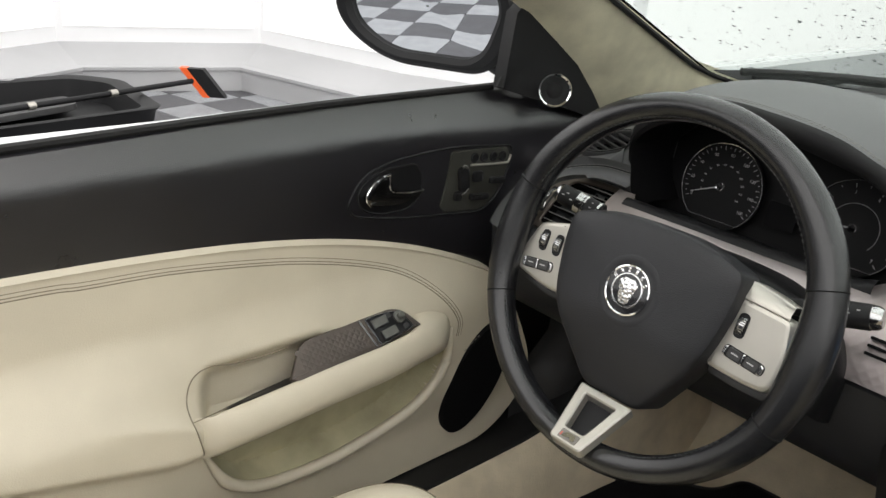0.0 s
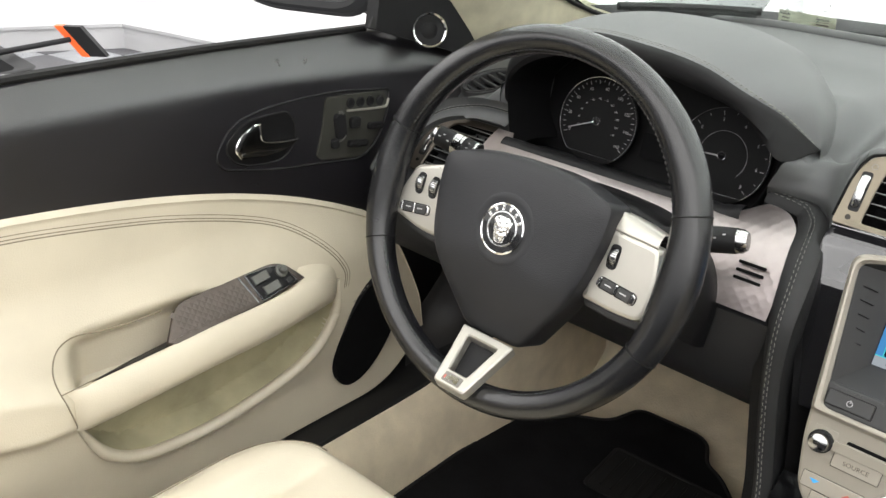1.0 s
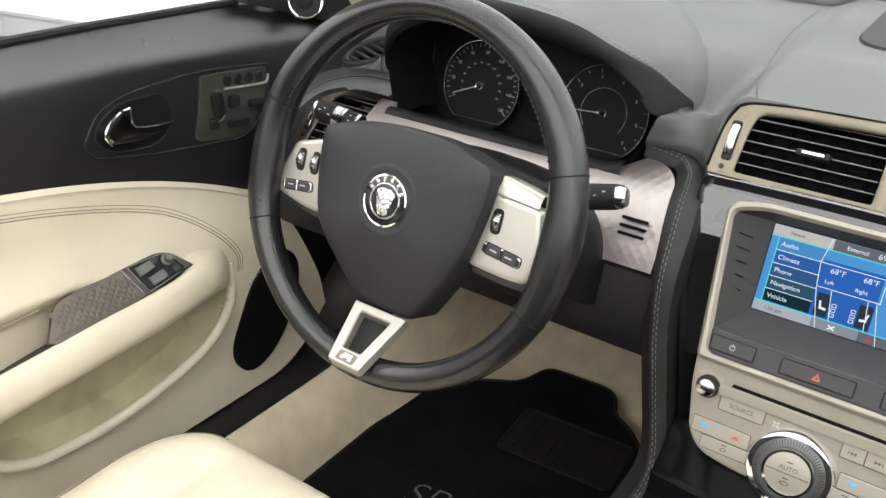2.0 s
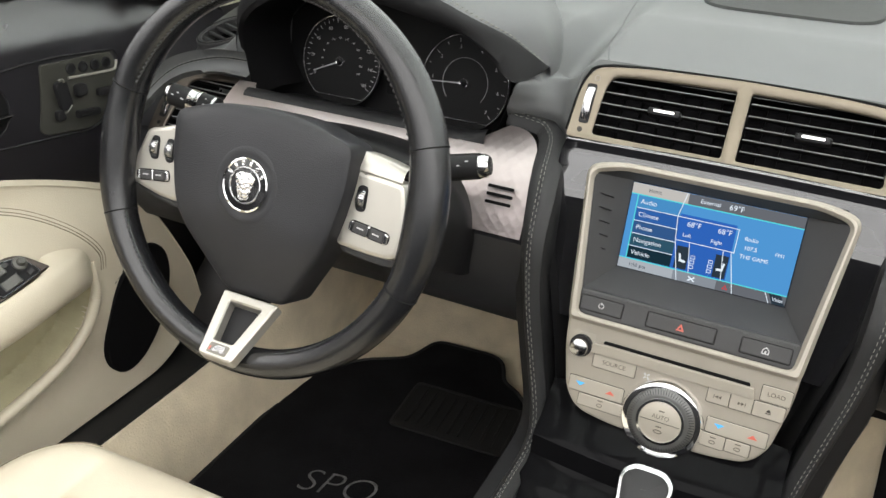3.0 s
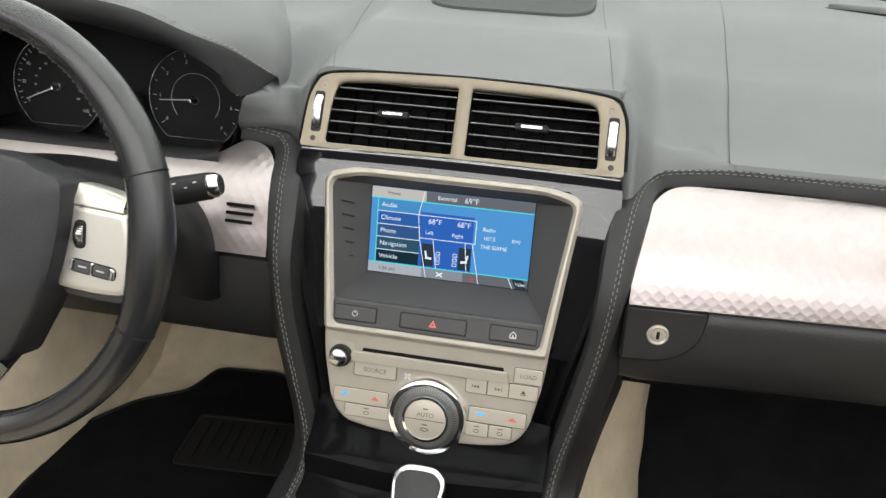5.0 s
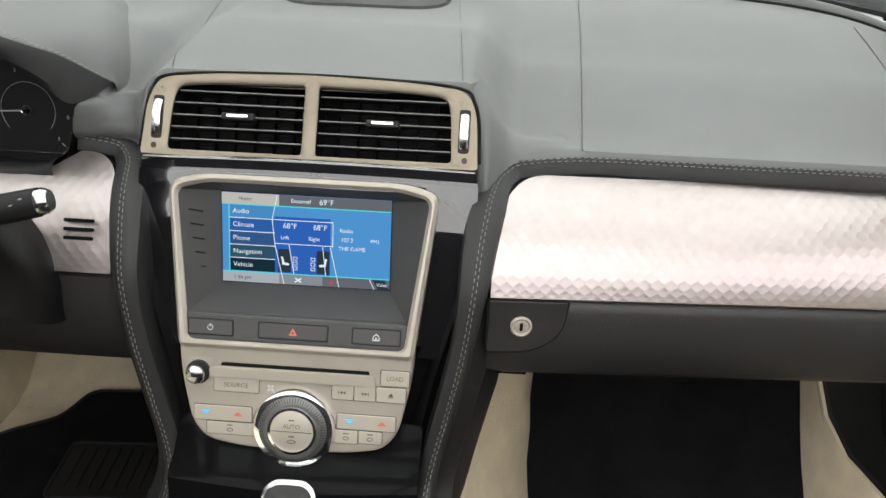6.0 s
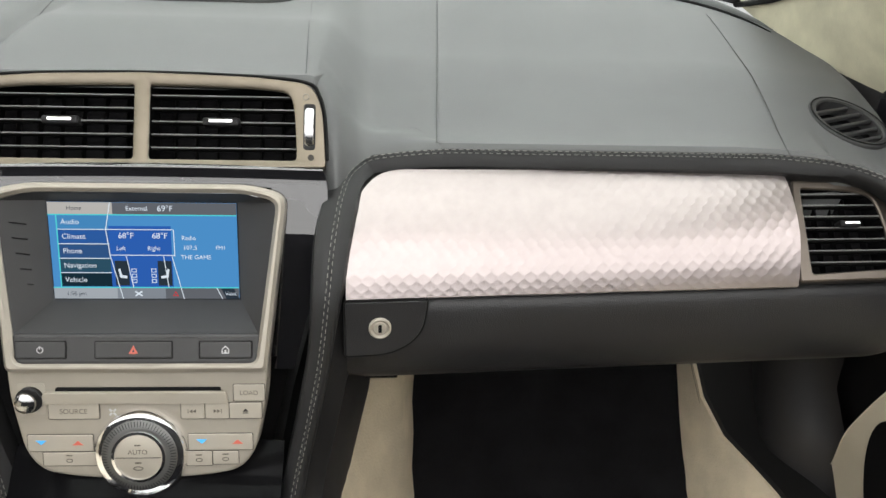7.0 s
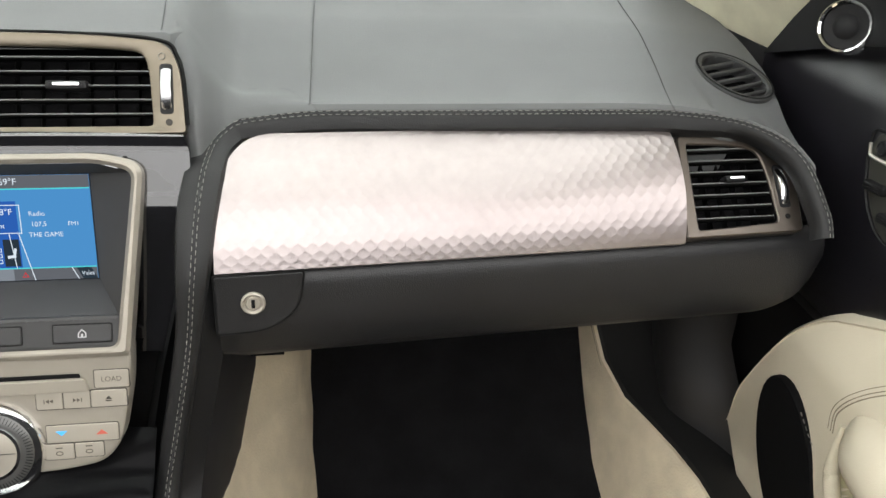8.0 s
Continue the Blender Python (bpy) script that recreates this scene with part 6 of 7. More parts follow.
def driver_fascia():
    f = thing("driver_fascia", "silver engine-turned metal trim below the instruments", "trim panel", (-0.36, -0.02, 0.53))
    prof = curve([(0, y, z) for y, z in PANEL_PROFILE], 120)
    # the wide piece beside the console
    rows = []
    for i in range(101):
        u = i / 100
        row = []
        for j in range(121):
            s = j / 120
            q = prof[j]
            k = max(0.0, (s - 0.45) / 0.55)
            right = -0.1665 - 0.05 * (1 - math.sqrt(max(0.0, 1 - k * k)))
            left = -0.262 if s < 0.765 else -0.262 + 0.045 * math.sqrt((s - 0.765) / 0.235)
            x = left + (right - left) * u
            d = (0.00021 + 0.00010 * smooth(s / 0.45)) * diamond(x, s * 0.115, PITCH)
            row.append((x, q.y - d * 0.7, q.z + d * 0.7))
        rows.append(row)
    part("panel", Geo().grid(rows), M_ALU, f, angle=60)
    # the narrow strip under the dials
    rows = []
    for i in range(271):
        x = -0.556 + 0.296 * i / 270
        row = []
        for j in range(25):
            top = 0.765 + 0.14 * smooth((-0.520 - x) / 0.014)
            s = 0.50 + (top - 0.50) * j / 24
            y, z = fascia_point(s)
            row.append((x, y + 0.0005, z))
        rows.append(row)
    part("strip", Geo().grid(rows), M_ALU, f, angle=60)
    y0, z0 = fascia_point(0.30)
    m = plane(V(-0.197, y0 + 0.003, z0 + 0.005), (1, 0, 0), (0, 0.40, 0.90))
    for k in (-1, 0, 1):
        part("slot", Geo().prism(rrect(0.027, 0.0032, 0.0014), m @ pose(0, k * 0.0078 + 0.004, 0.0012), 0.002), M_VOID, f, "black sensor slot")
    # padded knee panel
    rows = []
    for i in range(41):
        x = -0.70 + 0.545 * i / 40
        row = [(x, 0.04, 0.535), (x, -0.024, 0.5325), (x, -0.032, 0.526), (x, -0.030, 0.49), (x, -0.018, 0.45), (x, 0.000, 0.418), (x, 0.02, 0.408), (x, 0.35, 0.39)]
        rows.append(row)
    kp = thing("knee_panel", "dark grey padded panel below the steering column", "trim panel", (-0.42, 0.0, 0.41))
    part("pad", Geo().grid(rows), M_LEATHER, kp)
    # strip of dark leather between dials and outer vent
    rows = []
    for i in range(21):
        x = -0.70 + 0.145 * i / 20
        rows.append([(x, fascia_point(s)[0] + 0.036, fascia_point(s)[1] - 0.026) for s in (0, 0.25, 0.5, 0.75, 1.0)])
    part("outer_backing", Geo().grid(rows), M_LEATHER, kp)


# ---- doors ----
def door(sx, name):
    d = thing(name, "car door lined in cream leather and charcoal vinyl", "car door", (sx * 0.74, -0.3, 0.1), group="car doors", kind="structure")

    def P(x, y, z):
        return V(sx * x, y, z)

    def edge(y):
        """Height of the line between black top and cream lining."""
        t = max(0.0, min(1.0, (y + 0.66) / 0.66))
        return 0.584 - 0.024 * t - 0.113 * t ** 3

    def top_x(y, z):
        c = z - 0.662 + 0.017 * smooth((y + 0.24) / 0.33)
        return 0.724 + 0.0265 * max(0.0, 0.5 * (c + math.sqrt(c * c + 0.00006))) / (0.036 + 0.017 * smooth((y + 0.24) / 0.33)) + 0.030 * smooth((edge(min(y, 0.0)) - 0.006 - z) / 0.03)
    # black upper part
    rows = []
    ys = [-1.0 + 1.25 * i / 64 for i in range(65)]
    for y in ys:
        zt = 0.698 - 0.012 * smooth((-0.2 - y) / 0.6)
        zb = 0.40
        row = [P(0.767, y, zt - 0.02), P(0.765, y, zt + 0.002), P(0.756, y, zt + 0.004), P(0.751, y, zt)]
        for k in range(1, 41):
            z = zt + (zb - zt) * (k / 40) ** 1.5
            row.append(P(top_x(y, z), y, z))
        rows.append(row)
    part("upper_trim", Geo().grid(rows), M_DOOR, d, "charcoal vinyl upper trim")
    belt = [P(0.7535, y, 0.7020 - 0.012 * smooth((-0.2 - y) / 0.6)) for y in ys if y < 0.012]
    part("belt_seal", Geo().tube(belt, 0.005, 8), M_RUBBER, d, "black rubber window seal")
    part("belt_trim", Geo().tube([q + P(0.009, 0, -0.001) for q in belt], 0.0035, 8), M_RUBBER, d, "black outer belt moulding")
    # cream lower lining
    def lining_x(y, z):
        x = 0.722
        x -= 0.026 * smooth((0.50 - z) / 0.09)
        # the armrest swelling runs on behind the pull
        rear = smooth((-0.445 - y) / (0.03 + 0.12 * smooth((z - 0.385) / 0.05)))
        low = 0.350 + 0.04 * max(0.0, min(1.0, (-0.50 - y) / 0.17))
        x -= 0.026 * rear * smooth((0.50 - z) / 0.10) * smooth((z - low + 0.018) / 0.028)
        x += 0.016 * smooth((0.32 - z) / 0.10)
        return x
    rows = []
    ny = 330
    for i in range(ny + 1):
        y = -1.0 + 1.092 * i / ny
        zt = edge(y)
        zb = 0.165
        if y > -0.04:
            u = min(1.0, (y + 0.04) / 0.132)
            zt = 0.245 + 0.222 * (1 - u ** 1.6)
            zb = 0.165 + 0.075 * u ** 2.5
        row = [P(lining_x(y, zt) + 0.02, y, zt + 0.002), P(lining_x(y, zt) + 0.002, y, zt + 0.001), P(lining_x(y, zt - 0.008) - 0.002, y, zt - 0.005)]
        for k in range(1, 121):
            z = zt - 0.005 + (zb - zt + 0.005) * k / 120
            x = lining_x(y, z)
            # map pocket, sunk
            c = pocket(y, z)
            x += 0.040 * c
            # pull cup above the armrest
            x += 0.031 * cup(y, z)
            row.append(P(x, y, z))
        row.append(P(0.76, y, zb - 0.004))
        rows.append(row)
    lining = Geo().grid(rows)

    def in_pocket(face):
        c = sum((Vector(lining.p[k]) for k in face), Vector()) / len(face)
        return pocket(c.y, c.z) > 0.02
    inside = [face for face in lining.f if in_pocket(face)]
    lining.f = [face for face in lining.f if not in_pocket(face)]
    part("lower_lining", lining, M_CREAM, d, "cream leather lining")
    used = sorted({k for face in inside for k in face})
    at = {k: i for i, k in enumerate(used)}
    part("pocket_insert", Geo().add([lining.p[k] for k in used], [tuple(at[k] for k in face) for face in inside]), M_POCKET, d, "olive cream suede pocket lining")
    # rounded lip of the pocket
    lipc = curve([(0, -0.462, 0.345), (0, -0.436, 0.292), (0, -0.400, 0.262), (0, -0.355, 0.250), (0, -0.277, 0.249), (0, -0.186, 0.270), (0, -0.136, 0.298), (0, -0.103, 0.342), (0, -0.097, 0.392)], 50)
    part("pocket_lip", Geo().tube([P(lining_x(q.y, q.z) - 0.002, q.y, q.z) for q in lipc], [0.0075 * min(1.0, 0.25 + 3.0 * min(i, 50 - i) / 50 * 2) for i in range(51)], 10), M_CREAM, d, "rounded cream leather pocket lip")
    # armrest pull: a padded roll hung from a crisp top edge
    top_edge = curve([(0.672, -0.4795, 0.399), (0.673, -0.442, 0.402), (0.674, -0.401, 0.4040), (0.674, -0.357, 0.4070), (0.674, -0.295, 0.4112), (0.675, -0.228, 0.4142), (0.678, -0.168, 0.4200), (0.690, -0.120, 0.4165), (0.706, -0.093, 0.406)], 60)
    rows = []
    for q in top_edge:
        e = (0.25 + 0.75 * smooth((q.y + 0.48) / 0.06)) * (1 - 0.6 * smooth((q.y + 0.14) / 0.05))
        k = smooth((q.y + 0.195) / 0.035)
        back = [(0.030, -0.040 + 0.048 * k), (0.016, -0.026 + 0.034 * k), (0.009, -0.009 + 0.014 * k), (0.003, -0.0030 + 0.0050 * k), (0.001, -0.0008 + 0.0012 * k)]
        tuck = 0.010 * (1 - smooth((q.y + 0.480) / 0.025))
        front = [(-0.0012, -0.0006), (-0.0050, -0.0032), (-0.0105, -0.0095), (-0.0148, -0.020), (-0.0160, -0.032), (-0.0120, -0.043), (-0.0030, -0.0510), (0.022, -0.0550)]
        rows.append([P(q.x + tuck + u, q.y, q.z + w) for u, w in back] + [P(q.x + tuck + u * (e if u < 0 else 1.0), q.y, q.z + w) for u, w in front])
    part("armrest", Geo().grid(rows), M_CREAM, d, "cream leather armrest pull", angle=50)
    part("seam", Geo().tube([P(q.x + 0.0030, q.y, q.z + 0.0002) for q in top_edge[:9]], 0.0007, 5), M_SEAM, d)
    for pts in ([(-0.350, 0.437), (-0.380, 0.436), (-0.417, 0.438), (-0.446, 0.442), (-0.466, 0.436), (-0.477, 0.420), (-0.479, 0.401), (-0.476, 0.385), (-0.470, 0.360), (-0.466, 0.342)],):
        part("seam", Geo().tube([P(lining_x(q.y, q.z) - 0.0003, q.y, q.z) for q in curve([(0, y, z) for y, z in pts], 50)], 0.0008, 5), M_SEAM, d)
    # dark tapered tube in place of the shade behind the armrest's edge
    part("pull_shade", Geo().tube([P(0.715, -0.430, 0.3735), P(0.715, -0.385, 0.3750), P(0.715, -0.325, 0.3780)], [0.0006, 0.0050, 0.0080], 10), M_GAP, d, "dark strip for the shade in the bottom of the pull")
    # stitched line round the upper lining
    way = curve([(0, -1.0, 0.577), (0, -0.633, 0.569), (0, -0.559, 0.564), (0, -0.475, 0.559), (0, -0.379, 0.546), (0, -0.306, 0.532), (0, -0.224, 0.509), (0, -0.159, 0.482), (0, -0.108, 0.443), (0, -0.078, 0.401), (0, -0.078, 0.374)], 110)
    for k, r in ((0.0, 0.0005), (0.0042, 0.0006), (0.0075, 0.0007)):
        pts = []
        for i, q in enumerate(way):
            t = (way[min(i + 1, len(way) - 1)] - way[max(i - 1, 0)]).normalized()
            w = q + k * V(0, t.z, -t.y)
            pts.append(P(lining_x(w.y, w.z) + 0.0001, w.y, w.z))
        part("seam", Geo().tube(pts, r, 5), M_SEAM, d)
    # switch panel on the armrest
    pm = plane(P(0.687, -0.255, 0.425), (0, 1, 0.04) if sx < 0 else (0, -1, -0.04), (0.70 * sx, 0, 0.71))
    pl = [(-0.1045, -0.015, 0.002), (-0.093, -0.0225, 0.003), (0.026, -0.017, 0.004), (0.0915, -0.0085, 0.003), (0.073, 0.0185, 0.012), (0.056, 0.0250, 0.012), (0.0135, 0.0255, 0.004), (-0.068, 0.0222, 0.010), (-0.0795, 0.0175, 0.008)]
    f = -sx
    o = rpoly([(f * x, y, r) for x, y, r in (pl if f > 0 else pl[::-1])])
    g = Geo().prism(o, pm, 0.007, 0.0015)
    sp = part("switch_panel", g, M_ALU_DARK, d, "dark woven metal switch panel")
    g = Geo()
    for i in range(16):
        for j in range(9):
            x, y = -0.094 + 0.0094 * i + 0.0047 * (j % 2), -0.016 + 0.0044 * j
            if -0.090 + 0.5 * abs(y) < x < 0.026 and -0.0125 < y < 0.0165 - 0.30 * max(0, -0.070 - x):
                g.add([(x - 0.0047, y, 0), (x, y - 0.0044, 0), (x + 0.0047, y, 0), (x, y + 0.0044, 0), (x, y, 0.0004)], [(0, 1, 4), (1, 2, 4), (2, 3, 4), (3, 0, 4)], pm @ Matrix.Diagonal((f, 1, 1, 1)))
    tagged(part("weave", g, M_ALU_DARK, sp, angle=8), kind="stuff")
    part("divider", Geo().box((0.0022, 0.038, 0.0016), pm @ pose(f * 0.0125, 0.0040, -0.0004, 0, 0, f * 14), 0.0006), M_RING, sp, "bright metal divider")
    bay = [(0.0235, -0.0140, 0.002), (0.0780, -0.0075, 0.003), (0.0690, 0.0150, 0.008), (0.0530, 0.0205, 0.006), (0.0165, 0.0215, 0.002)]
    bo = rpoly([(f * x, y, r) for x, y, r in (bay if f > 0 else bay[::-1])])
    part("switch_plinth", Geo().ring(inset(bo, -0.0012), inset(bo, 0.0004), pm @ pose(0, 0, 0.0012), 0.002, 0.0005), M_RING, sp, "polished edge of the switch bay")
    part("switch_bay", Geo().prism(bo, pm @ pose(0, 0, 0.0005), 0.002, 0.0004), M_BLACK, sp, "black switch bay")
    for x, y in ((0.034, 0.0125), (0.042, -0.0040)):
        ws = part("window_switch", Geo().prism(rrect(0.0235, 0.0120, 0.002), pm @ pose(f * x, y, 0.0020, 0, 0, f * 5), 0.003, 0.0010), M_PLASTIC, sp, "window switch")
        tg = Geo()
        lift = [(-0.0105, 0.0002), (-0.0060, 0.0006), (0.0, 0.0020), (0.0060, 0.0046), (0.0085, 0.0048), (0.0100, 0.0030), (0.0108, 0.0)]
        tg.grid([[(f * u, w * 0.0052, h) for u, h in lift] for w in (-1, 1)], m=pm @ pose(f * x, y, 0.0020, 0, 0, f * 5))
        for w in (-1, 1):
            tg.add([(f * u, w * 0.0052, h) for u, h in lift], [tuple(range(len(lift)))], pm @ pose(f * x, y, 0.0020, 0, 0, f * 5))
        part("toggle", tg, M_SWITCH, ws, "scooped grey toggle")
    part("mirror_knob", Geo().turn([(0.0082, 0.0), (0.0080, 0.0030), (0.0062, 0.0040), (0.0050, 0.0042), (0.0046, 0.0080), (0.0036, 0.0090), (0.0, 0.0092)], pm @ pose(f * 0.0635, 0.0105, 0.0008), 24), M_SWITCH, sp, "round mirror adjuster")
    for x, y in ((0.0490, 0.0165), (0.0680, -0.0030)):
        part("mirror_button", Geo().prism(rrect(0.0085, 0.0060, 0.0015), pm @ pose(f * x, y, 0.0024, 0, 0, f * 14), 0.003, 0.0008), M_PLASTIC, sp, "small mirror select button")
    # handle recess
    hm = plane(P(0.7265, -0.12, 0.590), (0, -sx, 0), (0, 0, 1))

    def local(pts, seg=5):
        return rpoly([(f * x, y, r) for x, y, r in (pts if f > 0 else pts[::-1])], seg)
    o = local([(-0.136, -0.004, 0.014), (-0.126, -0.0200, 0.016), (-0.059, -0.0345, 0.08), (0.0885, -0.0510, 0.016), (0.1190, -0.0290, 0.022), (0.1345, 0.012, 0.03), (0.1355, 0.0360, 0.008), (0.027, 0.0485, 0.08), (-0.072, 0.0425, 0.06), (-0.1150, 0.0300, 0.03)])
    rec = part("handle_recess", Geo().ring(inset(o, -0.0010), inset(o, 0.0016), hm @ pose(0, 0, 0.0046), 0.006, 0.0012), M_BLACK, d, "moulded edge of the handle recess")
    o2 = local([(-0.1225, 0.0035, 0.012), (-0.1120, -0.0145, 0.010), (-0.090, -0.0225, 0.014), (-0.0460, -0.0253, 0.012), (-0.0255, -0.0130, 0.012), (-0.0205, 0.0100, 0.010), (-0.030, 0.034, 0.014), (-0.088, 0.033, 0.014), (-0.114, 0.018, 0.014)])
    part("bowl_edge", Geo().ring(inset(o2, -0.0010), inset(o2, 0.0010), hm @ pose(0, 0, 0.0044), 0.004, 0.0009), M_BLACK, rec, "rounded edge of the handle bowl")
    # flush dark plate stands in for the bowl's shaded depth
    part("bowl_plate", Geo().prism(inset(o2, 0.0008), hm @ pose(0, 0, 0.0032), 0.004, 0.0004), M_WELL, rec, "flush dark plate for the shaded bowl behind the handle")
    fo = local([(-0.0776, 0.0277, 0.001), (-0.0886, 0.0268, 0.006), (-0.1008, 0.0192, 0.010), (-0.1087, 0.0105, 0.008), (-0.1128, 0.002, 0.005), (-0.1060, -0.0095, 0.005), (-0.069, -0.0140, 0.010), (-0.0440, -0.0115, 0.006), (-0.0225, -0.0030, 0.002), (-0.0228, 0.0000, 0.001), (-0.0479, 0.0008, 0.01), (-0.0702, 0.0045, 0.003), (-0.0775, 0.0105, 0.003)], 4)
    hb = part("handle_body", Geo().prism(fo, hm @ pose(0, 0, 0.0090), 0.010, 0.0018, 0.001), M_HANDLE, rec, "chrome door handle, its dark reflection put into the colour")

    def edge_tube(pts, r):
        return Geo().tube([hm @ V(f * q.x, q.y, 0.0092) for q in curve([(x, y, 0) for x, y in pts], 30)], r, 6)
    part("handle_edge", edge_tube([(-0.0776, 0.0277), (-0.0886, 0.0262), (-0.1000, 0.0195), (-0.1083, 0.0105), (-0.1120, 0.002), (-0.1053, -0.0088)], [0.0017 - 0.0011 * abs(i / 30 - 0.35) for i in range(31)]), M_CHROME, hb, "bright chrome edge")
    part("handle_edge", edge_tube([(-0.0776, 0.0277), (-0.0778, 0.0180), (-0.0768, 0.0095), (-0.0702, 0.0045), (-0.0479, 0.0008), (-0.0233, -0.0003)], 0.0011), M_CHROME, hb, "bright chrome edge")
    part("handle_face", Geo().prism(local([(-0.1050, -0.0030, 0.002), (-0.1045, -0.0080, 0.003), (-0.069, -0.0128, 0.010), (-0.0440, -0.0105, 0.002), (-0.0680, -0.0055, 0.01)]), hm @ pose(0, 0, 0.0096), 0.002, 0.0006), M_DKCHROME, hb, "polished lower face of the handle")
    # seat control plate
    o3 = local([(0.0249, 0.0415, 0.006), (0.1255, 0.0355, 0.006), (0.1317, 0.0173, 0.02), (0.1173, -0.021, 0.03), (0.0885, -0.0485, 0.016), (0.018, -0.0388, 0.005), (0.0095, -0.0310, 0.006), (0.0178, -0.0049, 0.06)])
    pt = part("seat_plate", Geo().prism(o3, hm @ pose(0, 0, 0.0045), 0.006, 0.0012), M_PLATE, rec, "olive grey seat control plate")
    shelf = [(0.0585, 0.0192), (0.0910, 0.0160), (0.1230, 0.0138), (0.1290, 0.0165), (0.1315, 0.0240)]
    part("memory_strip", Geo().tube([hm @ V(f * q.x, q.y, 0.0056) for q in curve([(x, y, 0) for x, y in shelf], 24)], 0.0017, 8), M_SILVER, pt, "raised ledge under the memory buttons")
    for k in range(4):
        part("memory_button", Geo().turn([(0.0068, -0.001), (0.0066, 0.0012), (0.0052, 0.0020), (0.0046, 0.0008), (0.0, 0.0004)], hm @ pose(f * (0.0645 + 0.0172 * k), 0.0283 - 0.0014 * k, 0.0050), 20), M_BLACK, pt, "round memory button")
    for x, y, w, h, r in ((0.0465, 0.0020, 0.017, 0.034, 8), (0.0715, 0.0020, 0.017, 0.015, 0), (0.1085, -0.0085, 0.027, 0.009, -6), (0.0380, -0.0200, 0.012, 0.013, 0), (0.0770, -0.0270, 0.034, 0.009, -7)):
        part("seat_switch", Geo().prism(rrect(w, h, min(w, h) * 0.35), hm @ pose(f * x, y, 0.0105, 0, 0, f * r), 0.007, 0.0026), M_BLACK, pt, "black seat adjuster")
    part("switch_cap", Geo().tube([hm @ V(f * q.x, q.y, 0.0108) for q in curve([(0.0395, 0.0205, 0), (0.0440, 0.0215, 0), (0.0480, 0.0185, 0)], 10)], 0.0016, 8), M_SWITCH, pt, "grey edge line of the tall switch")
    part("switch_cap", Geo().tube([hm @ V(f * q.x, q.y, 0.0108) for q in curve([(0.0410, -0.0170, 0), (0.0470, -0.0160, 0), (0.0525, -0.0105, 0)], 10)], 0.0010, 8), M_SWITCH, pt, "grey edge line of the tall switch")
    # speaker
    sm = plane(P(0.6975, -0.036, 0.290), (0, -sx, 0), (-0.09 * sx, 0.10, 1))
    so = circle(0.052, 40, 0.092)
    rot = radians(-22 * f)
    so = [(x * math.cos(rot) - y * math.sin(rot), x * math.sin(rot) + y * math.cos(rot)) for x, y in so]
    spk = part("speaker_grille", Geo().prism(so, sm @ pose(0, 0, 0.002), 0.03, 0.002), material("speaker mesh", (0.004, 0.004, 0.0045), 0.8, spec=0.1, grain=0.5, size=0.0016), d, "black mesh speaker grille")
    for k in range(5):
        part("print_bar", Geo().box((0.004, 0.0016, 0.0004), sm @ pose(f * (0.0 + 0.0055 * k - 0.036), 0.062 + 0.004 * k, 0.0025, 0, 0, f * 32), 0.0001), M_GREYPRINT, spk)
    # sail panel with tweeter
    g = Geo()
    pts = [P(0.724, -0.012, 0.704), P(0.716, 0.10, 0.672), P(0.712, 0.20, 0.640), P(0.715, 0.165, 0.685), P(0.715, 0.148, 0.702), P(0.716, 0.107, 0.744), P(0.718, 0.055, 0.780), P(0.720, 0.010, 0.812), P(0.724, 0.000, 0.800)]
    back = [q + P(0.02, 0, 0) for q in pts]
    g.grid([pts, back], close_u=True)
    g.add(pts, [tuple(range(len(pts)))])
    sail = part("sail_panel", g, M_MATT, d, "black sail panel")
    tm = plane(P(0.708, 0.070, 0.699), (0.62, -0.78 * sx, 0), (0.19 * sx, 0.15, 0.97))
    part("tweeter_ring", Geo().turn([(0.0235, -0.012), (0.0235, 0.004), (0.0220, 0.006), (0.0200, 0.0045), (0.0200, -0.004)], tm, 48, False), M_CHROME, sail, "chrome tweeter ring")
    part("tweeter", Geo().turn([(0.0202, 0.0), (0.0190, 0.002), (0.011, 0.0005), (0.0075, 0.004), (0.0, 0.0055)], tm, 40), M_BLACK, sail, "black tweeter cone")
    frame_ = [P(0.732, 0.026, 0.800), P(0.732, 0.008, 0.745), P(0.732, -0.008, 0.704)]
    part("quarter_post", Geo().tube(frame_, 0.008, 8), M_RUBBER, sail)
    return d


def pocket_floor(y):
    pts = [(-0.46, 0.330), (-0.436, 0.290), (-0.40, 0.262), (-0.355, 0.250), (-0.277, 0.249), (-0.186, 0.270), (-0.136, 0.298), (-0.10, 0.345)]
    for (a, za), (b, zb) in zip(pts, pts[1:]):
        if a <= y <= b:
            return za + (zb - za) * (y - a) / (b - a)
    return 0.36


def pocket(y, z):
    if not -0.46 < y < -0.10:
        return 0.0
    f = pocket_floor(y)
    return smooth((z - f) / 0.012) * (1 - smooth((z - 0.345) / 0.02)) * smooth((y + 0.46) / 0.015) * (1 - smooth((y + 0.112) / 0.012))


def cup(y, z):
    if not -0.466 < y < -0.27:
        return 0.0
    return smooth((y + 0.466) / 0.034) * (1 - smooth((y + 0.31) / 0.04)) * smooth((z - 0.36) / 0.015) * (1 - smooth((z - 0.412) / 0.036))


